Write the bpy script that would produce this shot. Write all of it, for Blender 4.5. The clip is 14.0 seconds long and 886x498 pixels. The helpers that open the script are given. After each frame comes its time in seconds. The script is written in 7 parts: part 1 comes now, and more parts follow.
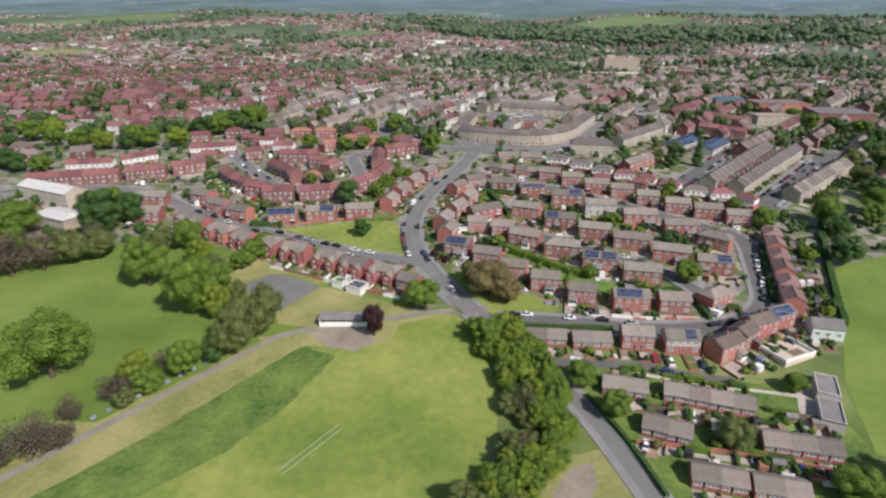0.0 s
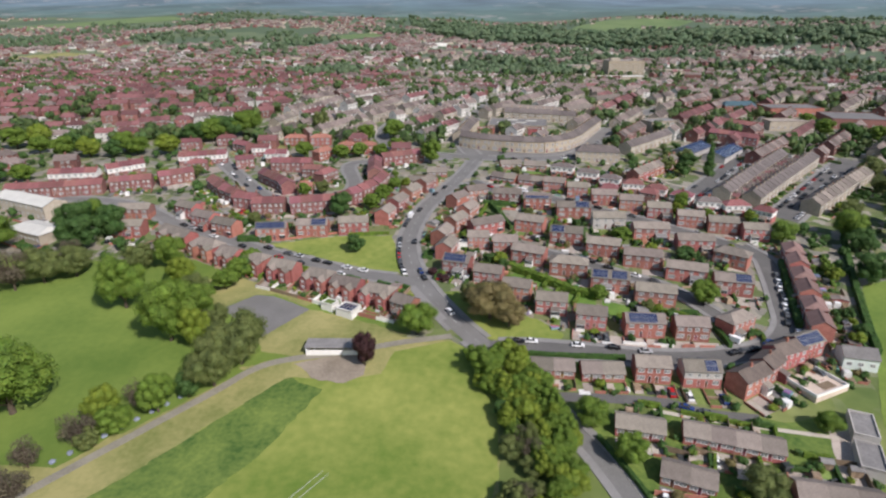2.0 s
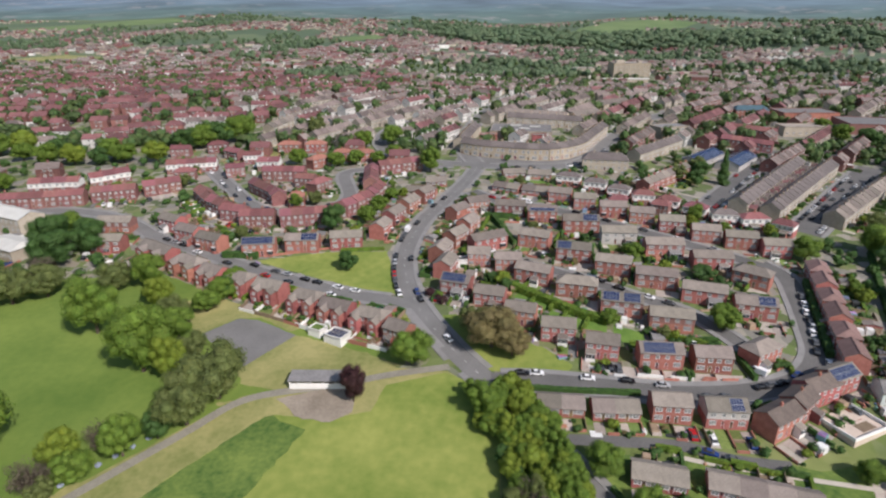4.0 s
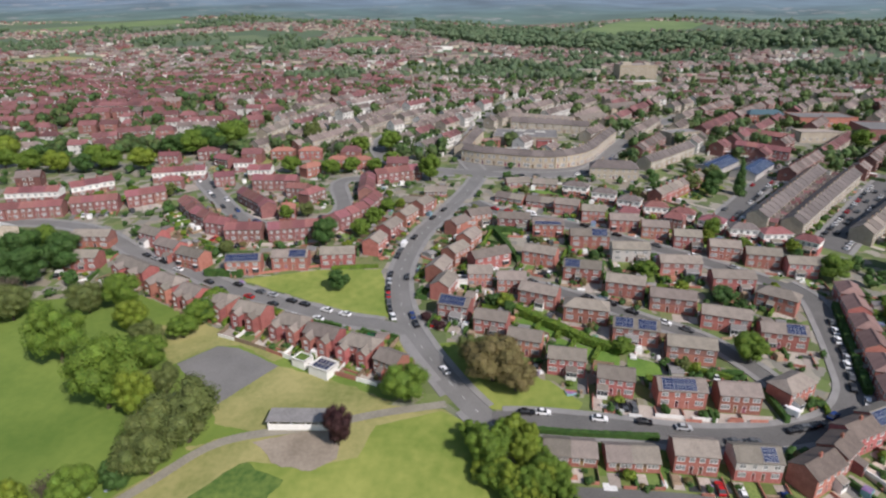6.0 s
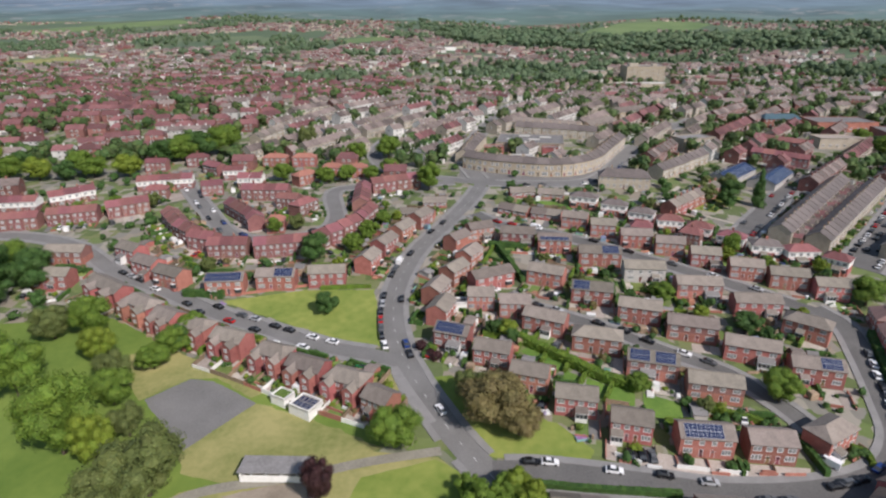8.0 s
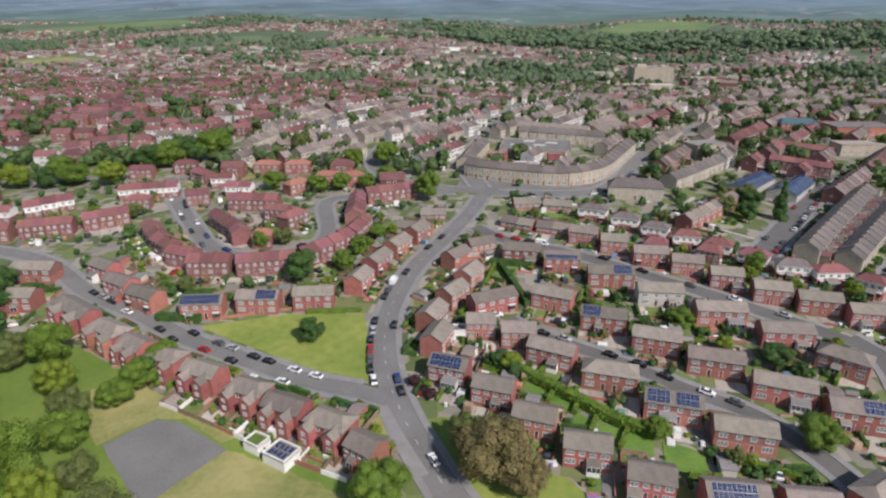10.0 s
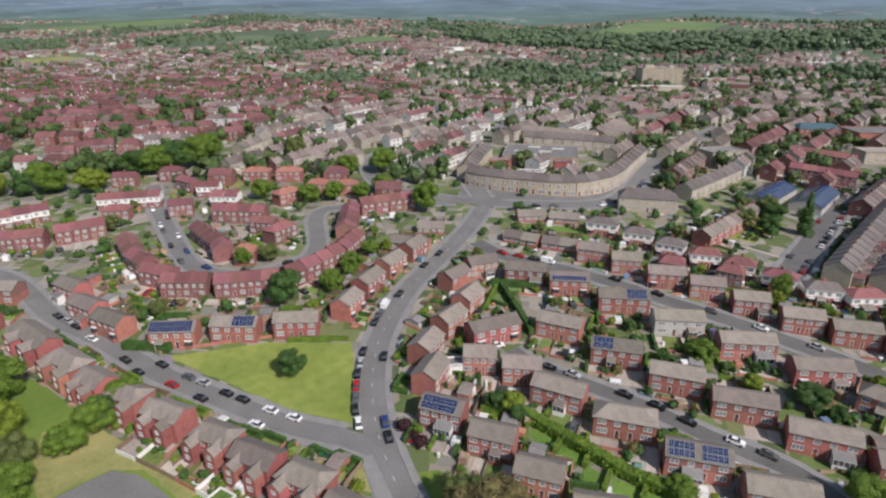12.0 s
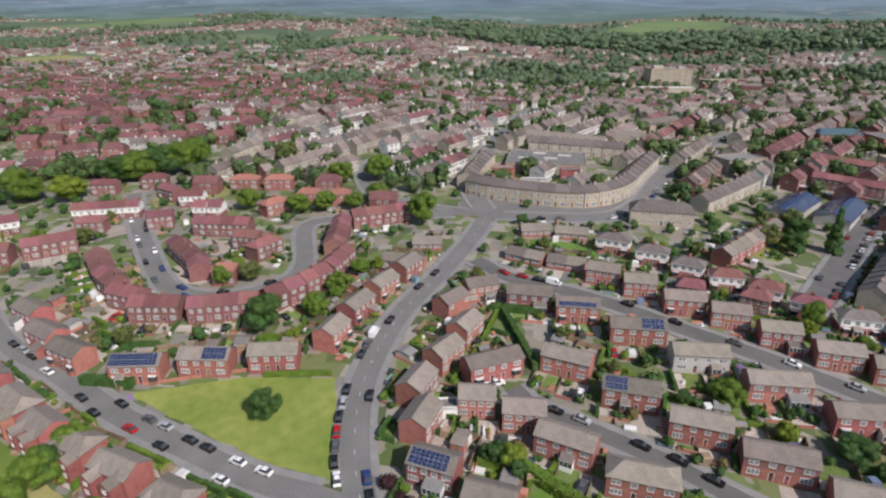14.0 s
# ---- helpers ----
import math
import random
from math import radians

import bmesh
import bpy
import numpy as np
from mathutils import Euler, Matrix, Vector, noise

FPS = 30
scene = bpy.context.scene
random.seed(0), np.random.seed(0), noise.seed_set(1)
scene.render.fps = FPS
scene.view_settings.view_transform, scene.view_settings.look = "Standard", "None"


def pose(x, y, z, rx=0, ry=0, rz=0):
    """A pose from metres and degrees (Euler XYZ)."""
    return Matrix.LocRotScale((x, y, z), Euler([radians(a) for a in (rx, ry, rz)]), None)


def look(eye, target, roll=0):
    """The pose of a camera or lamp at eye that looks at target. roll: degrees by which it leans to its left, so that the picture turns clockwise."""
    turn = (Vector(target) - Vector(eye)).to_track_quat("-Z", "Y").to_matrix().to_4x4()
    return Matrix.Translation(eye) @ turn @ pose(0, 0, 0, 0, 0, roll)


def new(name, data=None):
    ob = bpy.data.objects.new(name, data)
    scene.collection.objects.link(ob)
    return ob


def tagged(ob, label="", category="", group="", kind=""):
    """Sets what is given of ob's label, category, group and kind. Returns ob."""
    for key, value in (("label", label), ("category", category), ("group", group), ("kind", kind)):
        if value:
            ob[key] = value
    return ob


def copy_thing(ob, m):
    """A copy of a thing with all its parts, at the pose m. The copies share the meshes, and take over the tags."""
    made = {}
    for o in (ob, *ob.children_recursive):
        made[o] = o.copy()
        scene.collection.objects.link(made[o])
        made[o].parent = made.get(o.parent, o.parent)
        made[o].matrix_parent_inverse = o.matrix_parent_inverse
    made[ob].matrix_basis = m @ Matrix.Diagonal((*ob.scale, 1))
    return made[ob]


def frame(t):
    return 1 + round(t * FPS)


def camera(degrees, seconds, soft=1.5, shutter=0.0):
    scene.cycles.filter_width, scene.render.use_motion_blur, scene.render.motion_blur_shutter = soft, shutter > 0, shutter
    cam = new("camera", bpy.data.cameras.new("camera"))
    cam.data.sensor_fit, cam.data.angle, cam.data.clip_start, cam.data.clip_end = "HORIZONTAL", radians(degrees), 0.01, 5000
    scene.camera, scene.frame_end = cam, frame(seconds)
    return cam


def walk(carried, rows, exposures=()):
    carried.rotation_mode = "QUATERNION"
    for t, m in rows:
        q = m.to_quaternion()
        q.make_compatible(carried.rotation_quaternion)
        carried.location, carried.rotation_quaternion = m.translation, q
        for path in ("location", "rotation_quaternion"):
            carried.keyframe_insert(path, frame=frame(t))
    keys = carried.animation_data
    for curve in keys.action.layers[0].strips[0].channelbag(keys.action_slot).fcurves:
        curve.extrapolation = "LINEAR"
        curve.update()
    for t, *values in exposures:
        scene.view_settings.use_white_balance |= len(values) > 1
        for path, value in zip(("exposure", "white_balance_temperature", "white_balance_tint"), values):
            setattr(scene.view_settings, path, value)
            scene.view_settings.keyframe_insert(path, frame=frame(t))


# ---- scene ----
cam = camera(73.4, 14.0, soft=2.3)
PATH = [
    (0, (0.50, 0.00, 91.36), (-12.99, 185.21, 17.09), -0.01),
    (1, (0.69, 8.09, 91.25), (-13.18, 193.42, 17.35), -0.07),
    (2, (0.89, 16.35, 91.14), (-13.43, 201.77, 17.57), -0.11),
    (3, (1.09, 24.77, 91.03), (-13.71, 210.26, 17.73), -0.15),
    (4, (1.30, 33.34, 90.92), (-14.03, 218.88, 17.83), -0.18),
    (5, (1.52, 42.06, 90.81), (-14.39, 227.61, 17.90), -0.20),
    (6, (1.74, 50.90, 90.70), (-14.78, 236.45, 17.91), -0.21),
    (7, (1.97, 59.86, 90.59), (-15.20, 245.38, 17.89), -0.21),
    (8, (2.20, 68.93, 90.48), (-15.64, 254.41, 17.82), -0.20),
    (9, (2.44, 78.09, 90.37), (-16.09, 263.51, 17.72), -0.19),
    (10, (2.69, 87.35, 90.26), (-16.56, 272.68, 17.59), -0.16),
    (11, (2.94, 96.68, 90.15), (-17.03, 281.91, 17.42), -0.13),
    (12, (3.20, 106.07, 90.03), (-17.51, 291.20, 17.23), -0.09),
    (13, (3.46, 115.53, 89.92), (-17.98, 300.52, 17.01), -0.04),
    (14, (3.73, 125.02, 89.81), (-18.45, 309.88, 16.77), 0.02),
]
walk(cam, [(t, look(eye, target, roll)) for t, eye, target, roll in PATH], [(0, .20), (4, .17), (8, .145), (14, .11)])

# ---- world, sun, exposure ----
SUN_AZ, SUN_EL = 135.0, 41.0          # degrees clockwise from +y, and above the horizon
world = bpy.data.worlds.new("sky")
scene.world = world
world.use_nodes = True
wn = world.node_tree.nodes
sky = wn.new("ShaderNodeTexSky")
sky.sky_type, sky.sun_disc = "NISHITA", False
sky.sun_elevation, sky.sun_rotation = radians(SUN_EL), radians(SUN_AZ)
sky.air_density, sky.dust_density = 1.2, 0.7
world.node_tree.links.new(sky.outputs[0], wn["Background"].inputs[0])
wn["Background"].inputs[1].default_value = 0.092
sun = new("sun", bpy.data.lights.new("sun", "SUN"))
sun.data.energy, sun.data.angle, sun.data.color = 4.1, radians(0.6), (1.0, 0.95, 0.925)
sd = Vector((math.sin(radians(SUN_AZ)) * math.cos(radians(SUN_EL)),
             math.cos(radians(SUN_AZ)) * math.cos(radians(SUN_EL)), math.sin(radians(SUN_EL))))
sun.matrix_world = look(sd * 300, (0, 0, 0))
scene.view_settings.use_white_balance = True
scene.view_settings.white_balance_temperature = 6620
scene.view_settings.white_balance_tint = 13

# ---- the lie of the land ----
LAND_Y = [-900, 0, 100, 140, 160, 187, 213, 249, 280, 335, 381, 435, 480, 560, 634, 760, 1000, 1400, 2000, 2600, 3400, 4200, 4850]
LAND_Z = [-18, -14, -10, -7.5, -4.5, -2, .8, 4, 7.5, 11, 13, 17, 20.5, 23, 19, 12, 6, 14, 40, 66, 112, 176, 236]


def land(x, y):
    """Height of the ground, for numbers or arrays."""
    x, y = np.asarray(x, float), np.asarray(y, float)
    z = sum(np.interp(y + d, LAND_Y, LAND_Z) for d in (-20, -10, 0, 10, 20)) / 5
    fade = np.clip((700 - y) / 220, 0, 1)
    z = z - 0.02 * np.clip(x - 40, 0, 150) * fade
    far = np.clip((y - 700) / 900, 0, 1)
    z = z + far * (9 * np.sin(x / 310 + y / 520) + 6 * np.sin(x / 143 - y / 260 + 1.3) + 12 * np.clip(-x / 500, 0, 1) * (y < 1e9))
    z = z + far * 26 * np.exp(-((x - 560) / 330) ** 2 - ((y - 1560) / 330) ** 2)
    return z


def gz(x, y):
    return float(land(x, y))


# ---- mesh helpers ----
class Build:
    """Collects faces with material slots and makes one mesh of them."""

    def __init__(self):
        self.v, self.f, self.m = [], [], []

    def poly(self, pts, mat=0):
        k = len(self.v)
        self.v.extend(tuple(p) for p in pts)
        self.f.append(tuple(range(k, k + len(pts))))
        self.m.append(mat)

    def box(self, x0, x1, y0, y1, z0, z1, mat=0, floor=False):
        k = len(self.v)
        self.v.extend([(x0, y0, z0), (x1, y0, z0), (x1, y1, z0), (x0, y1, z0), (x0, y0, z1), (x1, y0, z1), (x1, y1, z1), (x0, y1, z1)])
        fs = [(0, 1, 5, 4), (1, 2, 6, 5), (2, 3, 7, 6), (3, 0, 4, 7), (4, 5, 6, 7), (3, 2, 1, 0)]
        for q in fs:
            self.f.append(tuple(k + a for a in q))
            self.m.append(mat)

    def holed(self, x0, x1, z0, z1, y, holes, mat=0, flip=False):
        """An upright wall sheet at y with rectangular openings (x0, x1, z0, z1)."""
        xs = sorted({x0, x1, *[h[0] for h in holes], *[h[1] for h in holes]})
        zs = sorted({z0, z1, *[h[2] for h in holes], *[h[3] for h in holes]})
        for a, b in zip(xs, xs[1:]):
            for c, d in zip(zs, zs[1:]):
                mx, mz = (a + b) / 2, (c + d) / 2
                if any(h[0] < mx < h[1] and h[2] < mz < h[3] for h in holes):
                    continue
                q = [(a, y, c), (b, y, c), (b, y, d), (a, y, d)]
                self.poly(q[::-1] if flip else q, mat)

    def weld(self):
        """Joins corners that lie on one another, so that the faces make one piece."""
        seen, to = {}, []
        for p in self.v:
            to.append(seen.setdefault(tuple(round(c, 4) for c in p), len(seen)))
        self.v = list(seen)
        self.f = [tuple(to[i] for i in f) for f in self.f]
        return self

    def mesh(self, name, mats, smooth=False):
        me = bpy.data.meshes.new(name)
        me.from_pydata(self.v, [], self.f)
        for mt in mats:
            me.materials.append(mt)
        if len(mats) > 1:
            me.polygons.foreach_set("material_index", self.m)
        if smooth:
            me.polygons.foreach_set("use_smooth", [True] * len(self.f))
        me.update()
        return me


def part(name, data, parent, at=(0, 0, 0), turn=0.0, label=""):
    ob = new(name, data)
    ob.parent = parent
    ob.matrix_basis = pose(*at, 0, 0, turn)
    return tagged(ob, label) if label else ob


used = set()
templates = []


def place(template, m):
    """Puts the template itself the first time, copies after that."""
    if template.name not in used:
        used.add(template.name)
        template.matrix_basis = m
        return template
    s = template.scale
    return copy_thing(template, m @ Matrix.Diagonal((1 / s[0], 1 / s[1], 1 / s[2], 1)))


# ---- materials ----
def pm(name, c1, c2, scale=1.0, rough=0.85, bump=0.15, rnd=0.0, hue=0.0, metal=0.0, island=0.0, fine=8.0, mid=0.5, coords="Object", fw=0.55):
    """A two-scale mottled surface; rnd varies it from object to object, island from piece to piece."""
    mt = bpy.data.materials.new(name)
    mt.use_nodes = True
    nt = mt.node_tree
    N, L = nt.nodes, nt.links
    b = N["Principled BSDF"]
    tc = N.new("ShaderNodeTexCoord")
    src = tc.outputs[coords]
    n1 = N.new("ShaderNodeTexNoise")
    n1.inputs["Scale"].default_value, n1.inputs["Detail"].default_value = scale, 4
    n2 = N.new("ShaderNodeTexNoise")
    n2.inputs["Scale"].default_value, n2.inputs["Detail"].default_value = scale * fine, 3
    L.new(src, n1.inputs["Vector"])
    L.new(src, n2.inputs["Vector"])
    add = N.new("ShaderNodeMath")
    add.operation = "MULTIPLY_ADD"
    add.inputs[1].default_value = fw
    L.new(n2.outputs["Fac"], add.inputs[0])
    sc = N.new("ShaderNodeMath")
    sc.operation = "MULTIPLY"
    sc.inputs[1].default_value = 1.1 - fw
    L.new(n1.outputs["Fac"], sc.inputs[0])
    L.new(sc.outputs[0], add.inputs[2])
    rmp = N.new("ShaderNodeValToRGB")
    rmp.color_ramp.elements[0].position, rmp.color_ramp.elements[1].position = mid - 0.14, mid + 0.2
    rmp.color_ramp.elements[0].color, rmp.color_ramp.elements[1].color = (*c1, 1), (*c2, 1)
    L.new(add.outputs[0], rmp.inputs["Fac"])
    out = rmp.outputs["Color"]
    if rnd or hue or island:
        hs = N.new("ShaderNodeHueSaturation")
        if island:
            g = N.new("ShaderNodeNewGeometry")
            r = g.outputs["Random Per Island"]
            amount = island
        else:
            g = N.new("ShaderNodeObjectInfo")
            r = g.outputs["Random"]
            amount = rnd
        mv = N.new("ShaderNodeMapRange")
        mv.inputs["To Min"].default_value, mv.inputs["To Max"].default_value = 1 - amount, 1 + amount
        L.new(r, mv.inputs["Value"])
        L.new(mv.outputs[0], hs.inputs["Value"])
        if hue:
            w = N.new("ShaderNodeTexWhiteNoise")
            w.noise_dimensions = "1D"
            L.new(r, w.inputs["W"])
            mh = N.new("ShaderNodeMapRange")
            mh.inputs["To Min"].default_value, mh.inputs["To Max"].default_value = 0.5 - hue, 0.5 + hue
            L.new(w.outputs["Value"], mh.inputs["Value"])
            L.new(mh.outputs[0], hs.inputs["Hue"])
        L.new(out, hs.inputs["Color"])
        out = hs.outputs["Color"]
    L.new(out, b.inputs["Base Color"])
    b.inputs["Roughness"].default_value, b.inputs["Metallic"].default_value = rough, metal
    if bump:
        bp = N.new("ShaderNodeBump")
        bp.inputs["Strength"].default_value, bp.inputs["Distance"].default_value = bump, 0.1
        L.new(n2.outputs["Fac"], bp.inputs["Height"])
        L.new(bp.outputs[0], b.inputs["Normal"])
    return mt


brick = pm("red_brick", (.24, .080, .066), (.385, .150, .122), 0.6, .9, .2, rnd=.26, hue=.014)
brick_dark = pm("maroon_brick", (.17, .074, .068), (.26, .12, .108), 0.6, .9, .2, rnd=.2, hue=.012)
stone = pm("sandstone", (0.31, 0.265, 0.205), (0.45, 0.395, 0.32), 0.5, .9, .2, rnd=.2)
render_white = pm("white_render", (.66, .65, .61), (.80, .79, .76), 0.5, .8, .05, rnd=.06)
render_grey = pm("grey_render", (.36, .34, .315), (.48, .455, .425), 0.5, .85, .05, rnd=.1)
tile_grey = pm("grey_brown_tiles", (0.155, 0.132, 0.112), (0.248, 0.213, 0.182), 0.45, .85, .3, rnd=.28, hue=.022)
tile_red = pm("red_tiles", (.155, .058, .058), (.25, .098, .098), 0.45, .85, .3, rnd=.3, hue=.016)
tile_orange = pm("orange_tiles", (0.25, 0.105, 0.08), (0.35, 0.155, 0.115), 0.45, .85, .3, rnd=.15)
tile_rose = pm("rose_brown_tiles", (.165, .098, .088), (.25, .155, .138), 0.45, .85, .3, rnd=.2)
tile_brown = pm("dark_brown_tiles", (.085, .066, .057), (.155, .122, .104), 0.45, .85, .3, rnd=.2)
slate = pm("slate_tiles", (.10, .084, .079), (.178, .15, .14), 0.45, .7, .25, rnd=.2)
upvc = pm("white_frames", (.60, .60, .585), (.70, .70, .685), 2, .45, 0)
glass = pm("window_glass", (.03, .035, .04), (.07, .075, .08), 1, .08, 0)
curtain_glass = pm("curtained_glass", (.06, .065, .07), (.46, .46, .45), .45, .1, 0, fine=3)
door_mat = pm("painted_doors", (.14, .04, .03), (.22, .09, .06), 1, .5, 0, rnd=.6, hue=.07)
chim_pot = pm("terracotta_pots", (.35, .16, .09), (.5, .24, .14), 2, .9, .1)
solar_mat = pm("solar_cells", (.012, .02, .06), (.02, .035, .10), 3, .12, 0)
fascia = pm("dark_fascia_boards", (.11, .095, .085), (.18, .16, .145), 1, .7, 0)
alu = pm("aluminium_frames", (.5, .51, .52), (.62, .63, .64), 3, .4, 0, metal=.8)
asphalt = pm("asphalt", (.135, .131, .125), (.20, .195, .187), 0.12, .9, .1, fine=22)
asphalt_dark = pm("dark_asphalt", (.09, .087, .083), (.148, .143, .137), 0.12, .9, .1, fine=22)
paving = pm("pavement_slabs", (0.19, 0.186, 0.18), (0.265, 0.258, 0.25), 0.3, .9, .1, fine=15)
yard = pm("yard_concrete", (.30, .25, .21), (.43, .375, .33), 0.25, .9, .1, rnd=.2)
white_line = pm("road_paint", (.40, .40, .39), (.55, .55, .53), 1, .8, 0)
grass_park = pm("mown_grass", (.105, .175, .02), (.30, .32, .078), 0.026, .95, .2, fine=14, fw=.3, mid=.53)
grass_fresh = pm("fresh_grass", (.088, .152, .02), (.172, .236, .042), 0.035, .95, .2, fine=13, fw=.25)
yard_worn = pm("worn_reddish_ground", (.20, .165, .125), (.33, .28, .22), 0.12, .95, .2, fine=9, fw=.4)
path_dirt = pm("worn_path", (.19, .175, .14), (.28, .26, .21), 0.2, .95, .2, fine=9)
stone_cream = pm("cream_sandstone", (.33, .27, .195), (.46, .39, .30), 0.5, .9, .2, rnd=.12)
grass_lush = pm("lush_grass", (.042, .098, .014), (.165, .225, .045), 0.11, .95, .5, fine=7, fw=.45)
grass_dry = pm("dry_grass", (.15, .175, .045), (.33, .30, .12), 0.07, .95, .3, fine=11, fw=.3)
grass_bright = pm("bright_lawn_grass", (.07, .15, .02), (.15, .245, .042), 0.12, .95, .3, fine=9, fw=.3)
grass_lawn = pm("lawn_grass", (.085, .14, .03), (.17, .225, .06), 0.2, .95, .3, rnd=.3, hue=.02)
bark = pm("bark", (.06, .045, .03), (.12, .09, .065), 2, .95, .4)
fence_wood = pm("fence_timber", (.16, .11, .07), (.28, .21, .14), 0.8, .9, .2, rnd=.3)
rubber = pm("tyre_rubber", (.012, .012, .012), (.022, .022, .022), 4, .9, .05)


def leaf_mat(name, c1, c2, island=.22, hue=.012):
    mt = pm(name, c1, c2, .6, .75, 0, island=island, hue=hue)
    nt = mt.node_tree
    b = nt.nodes["Principled BSDF"]
    tr = nt.nodes.new("ShaderNodeBsdfTranslucent")
    mx = nt.nodes.new("ShaderNodeMixShader")
    mx.inputs[0].default_value = .22
    nt.links.new(b.inputs["Base Color"].links[0].from_socket, tr.inputs["Color"])
    nt.links.new(b.outputs[0], mx.inputs[1])
    nt.links.new(tr.outputs[0], mx.inputs[2])
    nt.links.new(mx.outputs[0], nt.nodes["Material Output"].inputs["Surface"])
    return mt


leaf_green = leaf_mat("green_leaves", (0.0784, 0.146, 0.0144), (0.16, 0.248, 0.0288))
leaf_dark = leaf_mat("dark_green_leaves", (0.0336, 0.0864, 0.016), (0.0704, 0.146, 0.0288))
leaf_olive = leaf_mat("olive_leaves", (0.08, 0.11, 0.0272), (0.148, 0.18, 0.048))
leaf_lime = leaf_mat("lime_leaves", (0.116, 0.176, 0.0144), (0.208, 0.268, 0.0256))
leaf_twig = leaf_mat("brown_bud_twigs", (0.084, 0.068, 0.0464), (0.152, 0.128, 0.084))
leaf_copper = leaf_mat("copper_leaves", (0.0259, 0.00888, 0.0104), (0.0555, 0.0163, 0.0178))
leaf_brown = leaf_mat("bronze_leaves", (0.132, 0.108, 0.04), (0.216, 0.18, 0.068))


def ground_material():
    """Gardens and yards in town, patchwork fields and woods beyond it."""
    mt = pm("ground_cover", (.065, .095, .028), (.175, .17, .115), 0.09, .95, .2, fine=6)
    nt = mt.node_tree
    N, L = nt.nodes, nt.links
    b = N["Principled BSDF"]
    town = b.inputs["Base Color"].links[0].from_socket
    tc = N.new("ShaderNodeTexCoord")
    plots = N.new("ShaderNodeTexVoronoi")
    plots.distance = "CHEBYCHEV"
    plots.inputs["Scale"].default_value = 0.2
    L.new(tc.outputs["Object"], plots.inputs["Vector"])
    ps = N.new("ShaderNodeSeparateColor")
    L.new(plots.outputs["Color"], ps.inputs[0])
    pr = N.new("ShaderNodeValToRGB")
    pr.color_ramp.interpolation = "CONSTANT"
    pe = pr.color_ramp.elements
    pe[0].color = (.085, .13, .03, 1)
    pe[1].position, pe[1].color = .84, (.37, .33, .29, 1)
    for k, c in ((.18, (.13, .19, .045)), (.32, (.30, .25, .21)), (.50, (.06, .09, .03)), (.58, (.24, .22, .205)), (.75, (.165, .19, .065))):
        e = pe.new(k)
        e.color = (*c, 1)
    L.new(ps.outputs[0], pr.inputs["Fac"])
    pmix = N.new("ShaderNodeMixRGB")
    pmix.inputs[0].default_value = .68
    L.new(town, pmix.inputs[1])
    L.new(pr.outputs["Color"], pmix.inputs[2])
    town = pmix.outputs[0]
    vor = N.new("ShaderNodeTexVoronoi")
    vor.inputs["Scale"].default_value = 0.0052
    L.new(tc.outputs["Object"], vor.inputs["Vector"])
    sep = N.new("ShaderNodeSeparateColor")
    L.new(vor.outputs["Color"], sep.inputs[0])
    # far field and wood greens greyed towards blue to stand in for haze
    rmp = N.new("ShaderNodeValToRGB")
    els = rmp.color_ramp.elements
    els[0].color, els[1].color = (.07, .11, .058, 1), (.115, .158, .08, 1)
    e = els.new(.45)
    e.color = (.085, .125, .066, 1)
    e = els.new(.8)
    e.color = (.135, .17, .085, 1)
    L.new(sep.outputs[0], rmp.inputs["Fac"])
    nz = N.new("ShaderNodeTexNoise")
    nz.inputs["Scale"].default_value, nz.inputs["Detail"].default_value = .006, 5
    L.new(tc.outputs["Object"], nz.inputs["Vector"])
    wr = N.new("ShaderNodeValToRGB")
    wr.color_ramp.elements[0].position, wr.color_ramp.elements[1].position = .47, .56
    L.new(nz.outputs["Fac"], wr.inputs["Fac"])
    m1 = N.new("ShaderNodeMixRGB")
    L.new(wr.outputs["Color"], m1.inputs[0])
    L.new(rmp.outputs["Color"], m1.inputs[1])
    m1.inputs[2].default_value = (.08, .12, .068, 1)
    sx = N.new("ShaderNodeSeparateXYZ")
    L.new(tc.outputs["Object"], sx.inputs[0])
    mr = N.new("ShaderNodeMapRange")
    mr.inputs["From Min"].default_value, mr.inputs["From Max"].default_value = 820, 1150
    L.new(sx.outputs["Y"], mr.inputs["Value"])
    m2 = N.new("ShaderNodeMixRGB")
    L.new(mr.outputs[0], m2.inputs[0])
    L.new(town, m2.inputs[1])
    L.new(m1.outputs[0], m2.inputs[2])
    near = N.new("ShaderNodeMapRange")
    near.inputs["From Min"].default_value, near.inputs["From Max"].default_value = 150, 195
    L.new(sx.outputs["Y"], near.inputs["Value"])
    gr = N.new("ShaderNodeTexNoise")
    gr.inputs["Scale"].default_value, gr.inputs["Detail"].default_value = .05, 8
    L.new(tc.outputs["Object"], gr.inputs["Vector"])
    gc = N.new("ShaderNodeValToRGB")
    gc.color_ramp.elements[0].position, gc.color_ramp.elements[1].position = .36, .66
    gc.color_ramp.elements[0].color, gc.color_ramp.elements[1].color = (.075, .125, .022, 1), (.21, .235, .075, 1)
    L.new(gr.outputs["Fac"], gc.inputs["Fac"])
    m3 = N.new("ShaderNodeMixRGB")
    L.new(near.outputs[0], m3.inputs[0])
    L.new(gc.outputs["Color"], m3.inputs[1])
    L.new(m2.outputs[0], m3.inputs[2])
    L.new(m3.outputs[0], b.inputs["Base Color"])
    return mt


